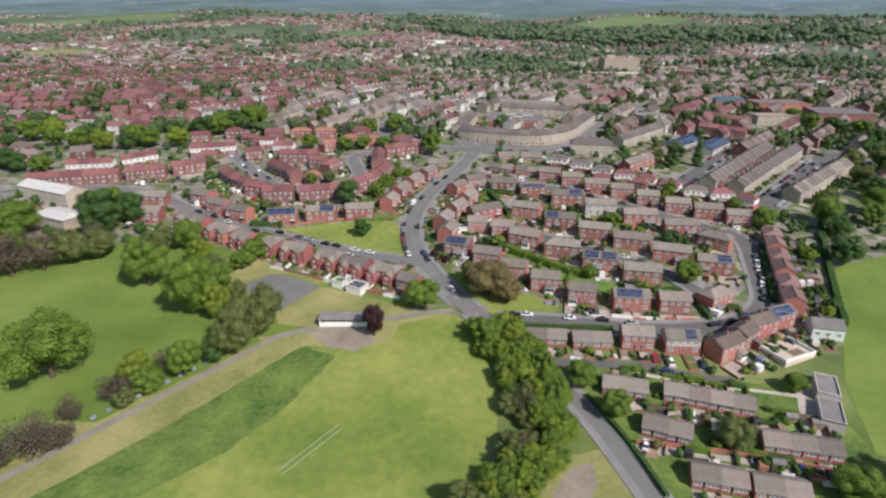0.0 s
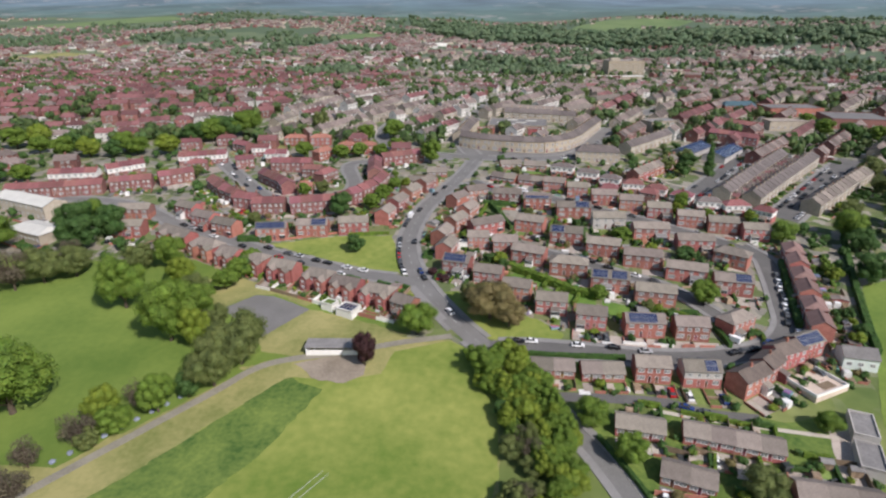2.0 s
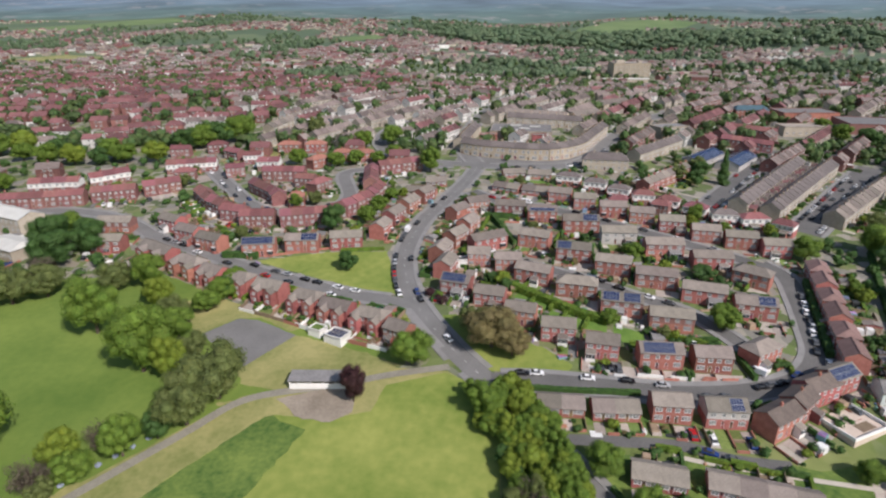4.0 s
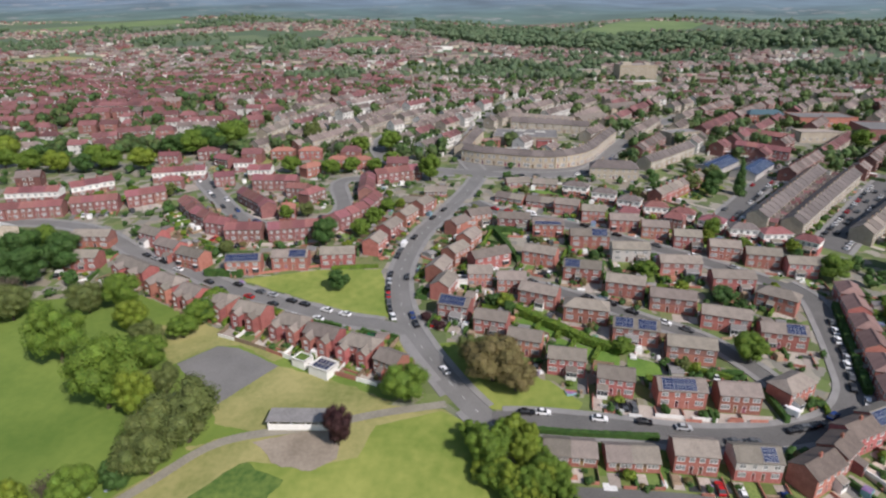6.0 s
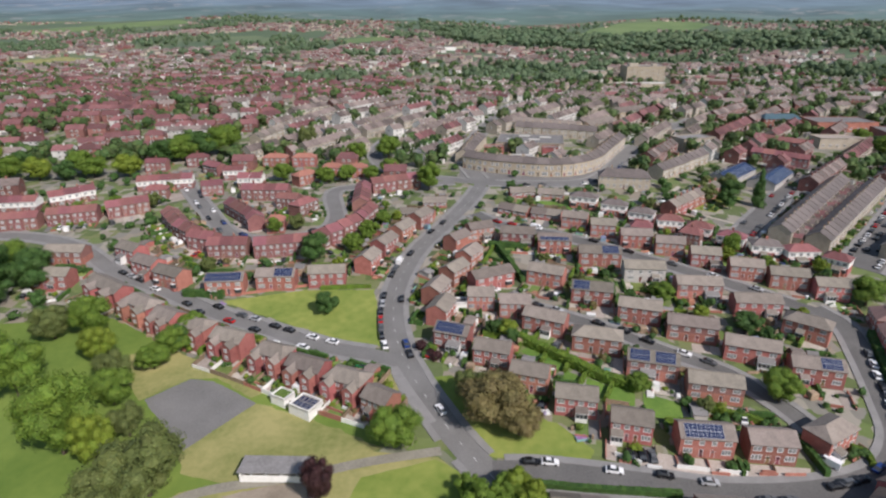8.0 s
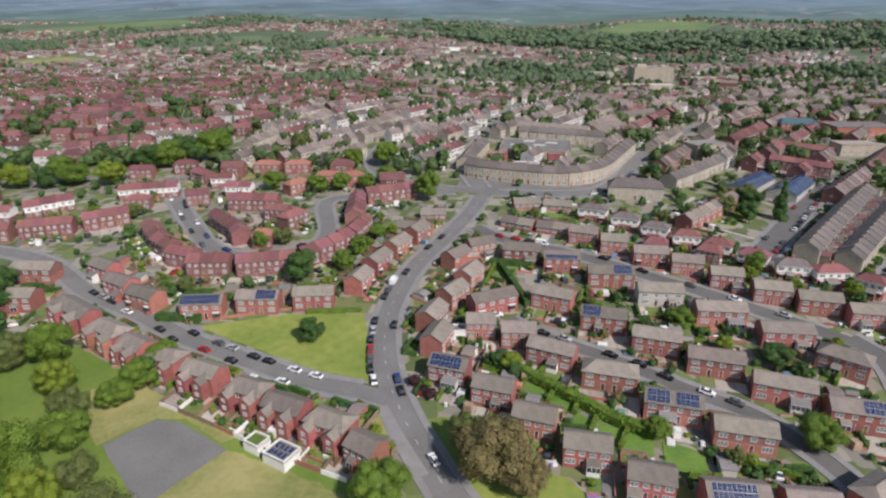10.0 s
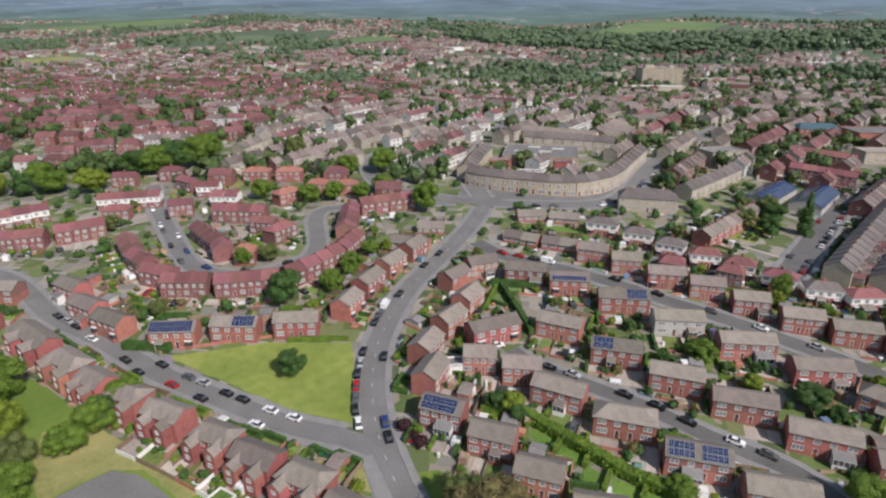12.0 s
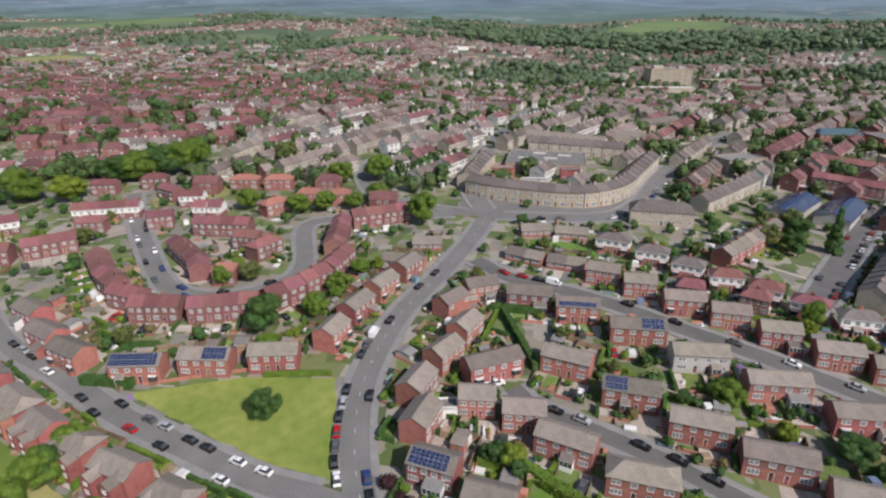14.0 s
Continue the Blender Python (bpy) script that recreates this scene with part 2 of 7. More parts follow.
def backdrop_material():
    """Hills at the end of the view: woods, fields and pale villages on self-lit slopes, with haze painted in as
    blue-grey.
    """
    mt = bpy.data.materials.new("painted_haze_hills")
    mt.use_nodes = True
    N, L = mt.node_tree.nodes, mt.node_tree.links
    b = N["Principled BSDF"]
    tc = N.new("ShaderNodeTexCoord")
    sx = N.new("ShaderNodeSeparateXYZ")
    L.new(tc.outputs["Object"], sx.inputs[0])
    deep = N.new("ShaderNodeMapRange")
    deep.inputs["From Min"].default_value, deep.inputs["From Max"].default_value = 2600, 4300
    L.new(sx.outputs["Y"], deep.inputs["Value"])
    # slopes turn bluer with distance, haze painted into the colour
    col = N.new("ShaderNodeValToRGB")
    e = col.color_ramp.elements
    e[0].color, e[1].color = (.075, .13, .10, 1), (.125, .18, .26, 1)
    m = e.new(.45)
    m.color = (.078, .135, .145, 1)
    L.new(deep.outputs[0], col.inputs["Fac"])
    patchy = N.new("ShaderNodeTexNoise")
    patchy.inputs["Scale"].default_value, patchy.inputs["Detail"].default_value = .0035, 6
    L.new(tc.outputs["Object"], patchy.inputs["Vector"])
    rng_ = N.new("ShaderNodeMapRange")
    rng_.inputs["From Min"].default_value, rng_.inputs["From Max"].default_value = .3, .7
    rng_.inputs["To Min"].default_value, rng_.inputs["To Max"].default_value = .68, 1.34
    L.new(patchy.outputs["Fac"], rng_.inputs["Value"])
    hs = N.new("ShaderNodeHueSaturation")
    L.new(rng_.outputs[0], hs.inputs["Value"])
    L.new(col.outputs["Color"], hs.inputs["Color"])
    dots = N.new("ShaderNodeTexVoronoi")
    dots.inputs["Scale"].default_value = .022
    L.new(tc.outputs["Object"], dots.inputs["Vector"])
    sep = N.new("ShaderNodeSeparateColor")
    L.new(dots.outputs["Color"], sep.inputs[0])
    pale = N.new("ShaderNodeMapRange")
    pale.inputs["From Min"].default_value, pale.inputs["From Max"].default_value = .72, .98
    L.new(sep.outputs[0], pale.inputs["Value"])
    town = N.new("ShaderNodeTexNoise")
    town.inputs["Scale"].default_value, town.inputs["Detail"].default_value = .0022, 3
    L.new(tc.outputs["Object"], town.inputs["Vector"])
    tr = N.new("ShaderNodeMapRange")
    tr.inputs["From Min"].default_value, tr.inputs["From Max"].default_value = .5, .62
    tr.inputs["To Max"].default_value = .55
    L.new(town.outputs["Fac"], tr.inputs["Value"])
    f = N.new("ShaderNodeMath")
    f.operation = "MULTIPLY"
    L.new(pale.outputs[0], f.inputs[0])
    L.new(tr.outputs[0], f.inputs[1])
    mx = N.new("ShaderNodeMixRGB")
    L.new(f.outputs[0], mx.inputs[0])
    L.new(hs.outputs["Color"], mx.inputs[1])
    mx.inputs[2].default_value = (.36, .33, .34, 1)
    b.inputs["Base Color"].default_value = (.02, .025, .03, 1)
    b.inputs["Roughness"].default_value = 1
    # the haze colour is emitted, so the hills glow without any lamp
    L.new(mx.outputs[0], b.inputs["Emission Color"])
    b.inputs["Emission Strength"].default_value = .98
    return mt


# ---- ground ----
def spread(lo, hi, fine_lo, fine_hi, step, grow=1.16):
    mid = list(np.arange(fine_lo, fine_hi + .1, step))
    a, s = fine_hi, step
    up = []
    while a < hi:
        s *= grow
        a = min(hi, a + s)
        up.append(a)
    a, s = fine_lo, step
    down = []
    while a > lo:
        s *= grow
        a = max(lo, a - s)
        down.append(a)
    return np.array(down[::-1] + mid + up)


gx, gy = spread(-4800, 4800, -260, 260, 5), spread(-900, 4850, 60, 700, 5, 1.1)
XX, YY = np.meshgrid(gx, gy)
ZZ = land(XX, YY)
me = bpy.data.meshes.new("ground")
nx, ny = len(gx), len(gy)
faces = [(j * nx + i, j * nx + i + 1, (j + 1) * nx + i + 1, (j + 1) * nx + i) for j in range(ny - 1) for i in range(nx - 1)]
cut = int(np.searchsorted(gy, 2650))
points = np.stack([XX.ravel(), YY.ravel(), ZZ.ravel()], 1)
near_faces = [q for q in faces if q[0] // nx < cut]
me.from_pydata(points[:(cut + 1) * nx].tolist(), [], near_faces)
me.polygons.foreach_set("use_smooth", [True] * len(near_faces))
me.materials.append(ground_material())
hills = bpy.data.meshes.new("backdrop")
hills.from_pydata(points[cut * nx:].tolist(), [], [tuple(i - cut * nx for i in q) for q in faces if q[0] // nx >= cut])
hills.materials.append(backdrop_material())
tagged(new("backdrop", hills), "glowing blue-green hills with painted haze and far villages on the horizon", "hills", kind="structure")
tagged(new("ground", me), "rolling ground of gardens, yards and far fields", "ground", kind="structure")

class Taken:
    """Discs that things already stand on: x, y, radius, kept in square cells."""

    def __init__(self):
        self.cells = {}

    def append(self, d):
        self.cells.setdefault((int(d[0] // 24), int(d[1] // 24)), []).append(d)

    def extend(self, ds):
        for d in ds:
            self.append(d)


taken = Taken()


greens = []


def on_green(x, y):
    """Whether the spot lies on one of the open lawns."""
    for ring in greens:
        hit = False
        for (ax, ay), (bx, by) in zip(ring, ring[1:] + ring[:1]):
            if (ay > y) != (by > y) and x < ax + (bx - ax) * (y - ay) / (by - ay):
                hit = not hit
        if hit:
            return True
    return False


def free(x, y, r):
    i, j = int(x // 24), int(y // 24)
    return all((x - a) ** 2 + (y - b) ** 2 > (r + c) ** 2 for p in (i - 1, i, i + 1) for q in (j - 1, j, j + 1) for a, b, c in taken.cells.get((p, q), ()))


def curve(pts, step=3.0):
    """A smooth line through the points, evenly stepped."""
    p = [Vector((*q, 0)) for q in pts]
    p = [p[0] * 2 - p[1]] + p + [p[-1] * 2 - p[-2]]
    out = []
    for a, b, c, d in zip(p, p[1:], p[2:], p[3:]):
        n = max(2, int((c - b).length / step))
        for k in range(n):
            t = k / n
            q = .5 * (2 * b + (c - a) * t + (2 * a - 5 * b + 4 * c - d) * t * t + (3 * b - a - 3 * c + d) * t ** 3)
            out.append((q.x, q.y))
    out.append(tuple(pts[-1]))
    return out


def offsets(line, d):
    """The line moved sideways, to its right for d > 0."""
    out = []
    for i, (x, y) in enumerate(line):
        a, b = line[max(0, i - 1)], line[min(len(line) - 1, i + 1)]
        tx, ty = b[0] - a[0], b[1] - a[1]
        n = math.hypot(tx, ty) or 1
        out.append((x + ty / n * d, y - tx / n * d))
    return out


def ribbon(name, line, left, right, mat, lift, label, cat, rim=0.0, kind="structure", parent=None):
    """A strip draped on the ground between two sideways offsets, with sides when it has a rim."""
    b = Build()
    n = 5 if right - left > 4 else 3
    rails = [offsets(line, left + (right - left) * k / (n - 1)) for k in range(n)]
    zs = [land([p[0] for p in r], [p[1] for p in r]) + lift for r in rails]
    for i in range(len(line) - 1):
        for k in range(n - 1):
            b.poly([(*rails[k][i], zs[k][i]), (*rails[k + 1][i], zs[k + 1][i]), (*rails[k + 1][i + 1], zs[k + 1][i + 1]), (*rails[k][i + 1], zs[k][i + 1])])
        if rim:
            for k in (0, n - 1):
                p, q = rails[k][i], rails[k][i + 1]
                b.poly([(*p, zs[k][i]), (*q, zs[k][i + 1]), (*q, zs[k][i + 1] - rim), (*p, zs[k][i] - rim)])
    ob = new(name, b.mesh(name, [mat]))
    if parent:
        ob.parent = parent
        return ob
    return tagged(ob, label, cat, kind=kind)


def patch(name, pts, mat, lift, label, cat, step=8.0, kind="structure", rag=.8):
    """A polygon draped on the ground."""
    if name in ("green", "park_lawn", "sports_field", "dry_meadow", "meadow", "verge", "grass_bank", "garden_lawn"):
        greens.append(list(pts))
    from mathutils.geometry import delaunay_2d_cdt
    ring = []
    for (ax, ay), (bx, by) in zip(pts, pts[1:] + pts[:1]):
        n = max(1, int(math.hypot(bx - ax, by - ay) / step))
        n = n * 3 if rag else n
        for k in range(n):
            x, y = ax + (bx - ax) * k / n, ay + (by - ay) * k / n
            w = rag * noise.noise((x * .35, y * .35, lift * 40))
            ring.append((x + w, y + w * .7))
    xs, ys = [p[0] for p in ring], [p[1] for p in ring]
    vs = [Vector(p) for p in ring]
    for x in np.arange(min(xs) + step / 2, max(xs), step):
        for y in np.arange(min(ys) + step / 2, max(ys), step):
            vs.append(Vector((x + .01 * y % .3, y)))
    ed = [(i, (i + 1) % len(ring)) for i in range(len(ring))]
    co, _, fs, *_ = delaunay_2d_cdt(vs, ed, [list(range(len(ring)))], 1, 1e-4)
    b = Build()
    z = land([c.x for c in co], [c.y for c in co]) + lift
    b.v = [(c.x, c.y, float(q)) for c, q in zip(co, z)]
    for f in fs:
        b.f.append(tuple(f))
        b.m.append(0)
    return tagged(new(name, b.mesh(name, [mat])), label, cat, kind=kind)


road_count = [0]
roads = []


def road(pts, width, label, pave=1.8, lines=True, mat=None):
    road_count[0] += 1
    line = curve(pts)
    lift = .10 + .006 * road_count[0]
    h = width / 2
    ob = ribbon("road", line, -h, h, mat or asphalt, lift, label, "road")
    for i in range(0, len(line), 2):
        taken.append((*line[i], h + 1.0))
    roads.append((line, h, pave, lift))
    if lines:
        b = Build()
        mid = curve(pts, 1.5)
        la, ra = offsets(mid, -.07), offsets(mid, .07)
        for i in range(0, len(mid) - 1, 4):
            q = [la[i], ra[i], ra[i + 1], la[i + 1]]
            b.poly([(*p, gz(*p) + lift + .02) for p in q])
        part("lane_marking", b.mesh("lane_marking", [white_line]), ob)
    return line


def pavements():
    """Kerbed footways beside every road, broken where another road crosses."""
    grids = [np.array(l) for l, *_ in roads]
    for k, (line, h, pave, lift) in enumerate(roads):
        if not pave:
            continue
        for s in (-1, 1):
            mid = offsets(line, s * (h + pave / 2))
            run = []
            for i, p in enumerate(mid + [None]):
                ok = p is not None and all(
                    np.min(np.hypot(g[:, 0] - p[0], g[:, 1] - p[1])) > roads[q][1] + .6 for q, g in enumerate(grids) if q != k)
                if ok:
                    run.append(line[i])
                    continue
                if len(run) > 2:
                    a, c = sorted((s * h, s * (h + pave)))
                    ribbon("pavement", run, a, c, paving, lift + .12, "grey slab pavement with a kerb beside the road", "pavement", rim=.3)
                run = []


# ---- houses ----
mesh_cache = {}


def window_mesh(w, h, bars=1):
    key = ("window", round(w, 2), round(h, 2), bars)
    if key not in mesh_cache:
        b = Build()
        t = .1
        xs = [-w / 2, -w / 2 + t]
        for k in range(bars):
            x = -w / 2 + w * (k + 1) / (bars + 1)
            xs += [x - .045, x + .045]
        xs += [w / 2 - t, w / 2]
        zs = [0, t, h - t, h]
        for i in range(len(xs) - 1):
            for j in range(3):
                a, c, lo, hi = xs[i], xs[i + 1], zs[j], zs[j + 1]
                pane = i % 2 == 1 and j == 1
                y = .05 if pane else -.06
                b.poly([(a, y, lo), (c, y, lo), (c, y, hi), (a, y, hi)], 1 if pane else 0)
                if pane:
                    for p, q in (((a, lo), (c, lo)), ((c, lo), (c, hi)), ((c, hi), (a, hi)), ((a, hi), (a, lo))):
                        b.poly([(p[0], -.06, p[1]), (q[0], -.06, q[1]), (q[0], .05, q[1]), (p[0], .05, p[1])])
        for p, q in (((xs[0], 0), (xs[-1], 0)), ((xs[-1], 0), (xs[-1], h)), ((xs[-1], h), (xs[0], h)), ((xs[0], h), (xs[0], 0))):
            b.poly([(p[0], -.06, p[1]), (q[0], -.06, q[1]), (q[0], .15, q[1]), (p[0], .15, p[1])])
        b.weld()
        mesh_cache[key] = b.mesh("window", [upvc, curtain_glass])
    return mesh_cache[key]


def door_mesh():
    if "door" not in mesh_cache:
        b = Build()
        xs, zs = [-.5, -.41, -.22, .22, .41, .5], [0, 1.2, 1.8, 2.0, 2.1]
        for i in range(5):
            for j in range(4):
                k = 1 if i in (0, 4) or j == 3 else 2 if i == 2 and j == 1 else 0
                b.poly([(xs[i], 0, zs[j]), (xs[i + 1], 0, zs[j]), (xs[i + 1], 0, zs[j + 1]), (xs[i], 0, zs[j + 1])], k)
        for p, q in (((-.5, 0), (.5, 0)), ((.5, 0), (.5, 2.1)), ((.5, 2.1), (-.5, 2.1)), ((-.5, 2.1), (-.5, 0))):
            b.poly([(p[0], 0, p[1]), (q[0], 0, q[1]), (q[0], .12, q[1]), (p[0], .12, p[1])], 1)
        b.weld()
        mesh_cache["door"] = b.mesh("door", [door_mat, upvc, glass])
    return mesh_cache["door"]


def chimney_mesh(mat, w=.8, d=.55, h=1.15, pots=2):
    key = ("chimney", mat.name, w, h, pots)
    if key not in mesh_cache:
        b = Build()
        b.box(-w / 2, w / 2, -d / 2, d / 2, -1.2, h, 0)
        b.box(-w / 2 - .07, w / 2 + .07, -d / 2 - .07, d / 2 + .07, h - .25, h - .08, 0)
        for k in range(pots):
            x = -w / 2 + w * (k + .5) / pots
            ring = [(x + .1 * math.cos(a), .1 * math.sin(a)) for a in np.arange(6) * math.pi / 3]
            for i in range(6):
                p, q = ring[i], ring[(i + 1) % 6]
                b.poly([(*p, h), (*q, h), (*q, h + .45), (*p, h + .45)], 1)
            b.poly([(*p, h + .45) for p in ring], 1)
        mesh_cache[key] = b.mesh("chimney", [mat, chim_pot])
    return mesh_cache[key]


def roof_mesh(w, d, eave, rise, mat, hip=0.0, over=.35, name="roof", trim=None):
    """A pitched roof with thickness; hip: how far the ridge stops short of the ends."""
    b = Build()
    x, y, t = w / 2 + (over if hip else .2), d / 2 + over, .16
    e = eave - over * rise / (d / 2)
    r = eave + rise
    for dz, flip in ((t, False), (0, True)):
        A, B, C, D = (-x, -y, e + dz), (x, -y, e + dz), (x, y, e + dz), (-x, y, e + dz)
        R, S = (-x + hip, 0, r + dz), (x - hip, 0, r + dz)
        fs = [[A, B, S, R], [C, D, R, S]]
        if hip:
            fs += [[D, A, R], [B, C, S]]
        for f in fs:
            b.poly(f[::-1] if flip else f, 0)
    rims = [((-x, -y), (x, -y)), ((x, y), (-x, y))]
    if hip:
        rims += [((x, -y), (x, y)), ((-x, y), (-x, -y))]
    for p, q in rims:
        b.poly([(*p, e), (*q, e), (*q, e + t), (*p, e + t)], 1)
    if not hip:
        for s in (-1, 1):
            for k in (-1, 1):
                b.poly([(s * x, k * y, e), (s * x, 0, r), (s * x, 0, r + t), (s * x, k * y, e + t)], 1)
    b.box(-x + hip, x - hip, -.14, .14, r + t - .05, r + t + .08, 0)
    return b.mesh(name, [mat, trim or fascia])


def shell_mesh(w, d, eave, rise, mat, front, back, hip=False, upper=None, split=2.6, sunk=1.6, side=()):
    """Outer walls with window and door openings; upper: another material above the split."""
    b = Build()
    for y, holes, flip in ((-d / 2, front, False), (d / 2, back, True)):
        if upper:
            b.holed(-w / 2, w / 2, -sunk, split, y, [h for h in holes if h[2] < split], 0, flip)
            b.holed(-w / 2, w / 2, split, eave, y, [h for h in holes if h[2] >= split], 1, flip)
        else:
            b.holed(-w / 2, w / 2, -sunk, eave, y, holes, 0, flip)
        for h in holes:      # reveals
            s = .16 if not flip else -.16
            a, c, z0, z1 = h
            b.poly([(a, y, z0), (a, y + s, z0), (a, y + s, z1), (a, y, z1)])
            b.poly([(c, y, z0), (c, y + s, z0), (c, y + s, z1), (c, y, z1)])
            b.poly([(a, y, z1), (c, y, z1), (c, y + s, z1), (a, y + s, z1)])
    for s in (-1, 1):
        x = s * w / 2
        zs = [(-sunk, split, 0), (split, eave, 1)] if upper else [(-sunk, eave, 0)]
        for z0, z1, k in zs:
            b.poly([(x, -d / 2, z0), (x, d / 2, z0), (x, d / 2, z1), (x, -d / 2, z1)][::s], k)
        if not hip:
            b.poly([(x, -d / 2, eave), (x, d / 2, eave), (x, 0, eave + rise - .02)][::s], 1 if upper else 0)
    return b.mesh("wall", [mat, upper] if upper else [mat])


def house(name, label, cat, group, w, d, eave, rise, wall, roof, front, back, doors=(), hip=0.0, chims=(), upper=None,
          chim_mat=None, bay=False, canopy=False, wings=()):
    """front and back: windows (x, sill, width, height, bars); doors: x on the front."""
    top = tagged(new(name), label, cat, group)
    templates.append(top)
    fh = [(x - a / 2, x + a / 2, s, s + h) for x, s, a, h, _ in front] + [(x - .5, x + .5, .05, 2.15) for x in doors]
    bh = [(x - a / 2, x + a / 2, s, s + h) for x, s, a, h, _ in back]
    part("wall", shell_mesh(w, d, eave, rise, wall, fh, bh, bool(hip), upper), top)
    part("roof", roof_mesh(w, d, eave, rise, roof, hip, trim=upvc if upper is render_white else None), top)
    for x, s, a, h, bars in front:
        part("window", window_mesh(a, h, bars), top, (x, -d / 2, s))
    for x, s, a, h, bars in back:
        part("window", window_mesh(a, h, bars), top, (x, d / 2, s), 180)
    for x in doors:
        part("door", door_mesh(), top, (x, -d / 2, .05))
    for x in chims:
        part("chimney", chimney_mesh(chim_mat or wall), top, (x, 0, eave + rise - .1))
    if canopy:
        for x in doors:
            if "canopy" not in mesh_cache:
                b = Build()
                b.box(-.85, .85, -.95, 0, 2.3, 2.42)
                mesh_cache["canopy"] = b.mesh("canopy", [tile_grey])
            part("canopy", mesh_cache["canopy"], top, (x, -d / 2, 0))
    for x in wings:      # gabled wings towards the front, two storeys high
        b = Build()
        ww, wd, we, wr = 1.9, 2.6, eave - .5, 1.25
        y0, y1 = -d / 2 - wd, -d / 2 + .6
        b.holed(x - ww, x + ww, -1.6, we, y0, [(x - .7, x + .7, 3.0, 4.1), (x - .8, x + .8, .9, 2.1)], 0)
        b.poly([(x - ww, y0, we), (x + ww, y0, we), (x, y0, we + wr)])
        for s in (-1, 1):
            b.poly([(x + s * ww, y0, -1.6), (x + s * ww, y1, -1.6), (x + s * ww, y1, we), (x + s * ww, y0, we)])
        part("wing", b.weld().mesh("wing", [wall]), top)
        b = Build()
        for s in (-1, 1):
            for dz in (0, .14):
                b.poly([(x + s * (ww + .25), y0 - .2, we - .16 + dz), (x + s * (ww + .25), y1 + 1.6, we - .16 + dz), (x, y1 + 1.6, we + wr + .02 + dz), (x, y0 - .2, we + wr + .02 + dz)])
            b.poly([(x + s * (ww + .25), y0 - .2, we - .16), (x, y0 - .2, we + wr + .02), (x, y0 - .2, we + wr + .16), (x + s * (ww + .25), y0 - .2, we - .02)])
        part("wing_roof", b.weld().mesh("wing_roof", [roof]), top)
        part("window", window_mesh(1.4, 1.1, 1), top, (x, y0, 3.0))
        part("window", window_mesh(1.6, 1.2, 1), top, (x, y0, .9))
    for x in bay or ():
        b = Build()
        for z0, z1, k in ((-1, .8, 0), (.8, 2.1, 1), (2.1, 2.35, 2)):
            for p, q in (((-1.2, 0), (-.85, -.75)), ((-.85, -.75), (.85, -.75)), ((.85, -.75), (1.2, 0))):
                b.poly([(*p, z0), (*q, z0), (*q, z1), (*p, z1)], k)
        b.poly([(-1.2, 0, 2.35), (-.85, -.75, 2.35), (.85, -.75, 2.35), (1.2, 0, 2.35)], 2)
        b.weld()
        part("bay_window", b.mesh("bay_window", [wall, glass, upvc]), top, (x, -d / 2, 0))
    return top


def pair_windows(w):
    q = w / 4
    out = []
    for s in (-1, 1):
        out += [(s * q * 1.45, 3.2, 1.8, 1.25, 1), (s * q * .45, 3.2, 1.3, 1.25, 0), (s * q * 1.4, .85, 2.2, 1.45, 2)]
    return out


def semi(w, wall, roof, hip=0.0, upper=None, label="", bay=False, group="brick semis on the hillside", name="semi_detached_house", d=6.5, rise=1.75, wings=()):
    q = w / 4
    return house(name, label, "house", group, w, d, 5.0, rise, wall, roof, [p for p in pair_windows(w) if not any(abs(p[0] - x) < 2.7 for x in wings)], [p for p in pair_windows(w) if p[4] != 0][:4:2],
                 doors=(-q * .42, q * .42) if not wings or abs(wings[0]) > 3.8 else (-.8, .8), hip=hip, chims=(0,) if roof in (tile_red, tile_orange, slate, tile_brown) else (), upper=upper, bay=(-q * 1.4, q * 1.4) if bay else False, wings=wings)


SEMI = [semi(13.2, brick, tile_grey, label="red brick semi-detached house with a grey-brown tiled gable roof"),
        semi(13.2, brick, tile_grey, upper=brick_dark, label="red brick semi-detached house with dark upper walls and grey-brown tiles"),
        semi(13.2, brick, tile_grey, upper=None, bay=True, label="red brick semi-detached house with bay windows and a grey-brown roof")]
SEMI_WING = [semi(13.2, brick, tile_grey, wings=(-3.3, 3.3), label="red brick semi-detached house with gabled rear wings and grey tiles"),
             semi(13.2, brick, tile_grey, hip=2.6, wings=(-4.2, 4.2), label="red brick semi-detached house with rear wings and a hipped roof")]
SEMI_GREY = semi(13.2, render_grey, tile_grey, label="pale grey rendered semi-detached house under a grey-brown roof")
SEMI_MIX = semi(13.2, brick, tile_grey, upper=render_grey, label="brick semi-detached house with pale grey rendered upper walls")
SEMI_HIP = semi(13.0, brick, tile_grey, hip=3.2, label="red brick semi-detached house with a hipped grey-brown roof")
SEMI_ROSE = [semi(12.0, brick, tile_rose, hip=h, group="terrace by the paddock", label="red brick house of the paddock terrace with rose-brown tiles") for h in (0.0, 2.8)]
SEMI_DARK = semi(13.2, brick, tile_brown, label="red brick semi-detached house with a dark brown tiled roof")
SEMI_SHORT = [semi(10.0, brick, tile_grey, label="narrow red brick semi-detached house with a grey-brown gable roof")]
SEMI_WHITE = [semi(11.0, brick, slate, hip=3.4, upper=render_white, bay=True, group="white rendered semis", label="semi-detached house with white rendered upper walls and a dark hipped roof"),
              semi(11.0, brick, tile_red, hip=3.4, upper=render_white, bay=True, group="white rendered semis", label="semi-detached house with white rendered upper walls and a red hipped roof")]
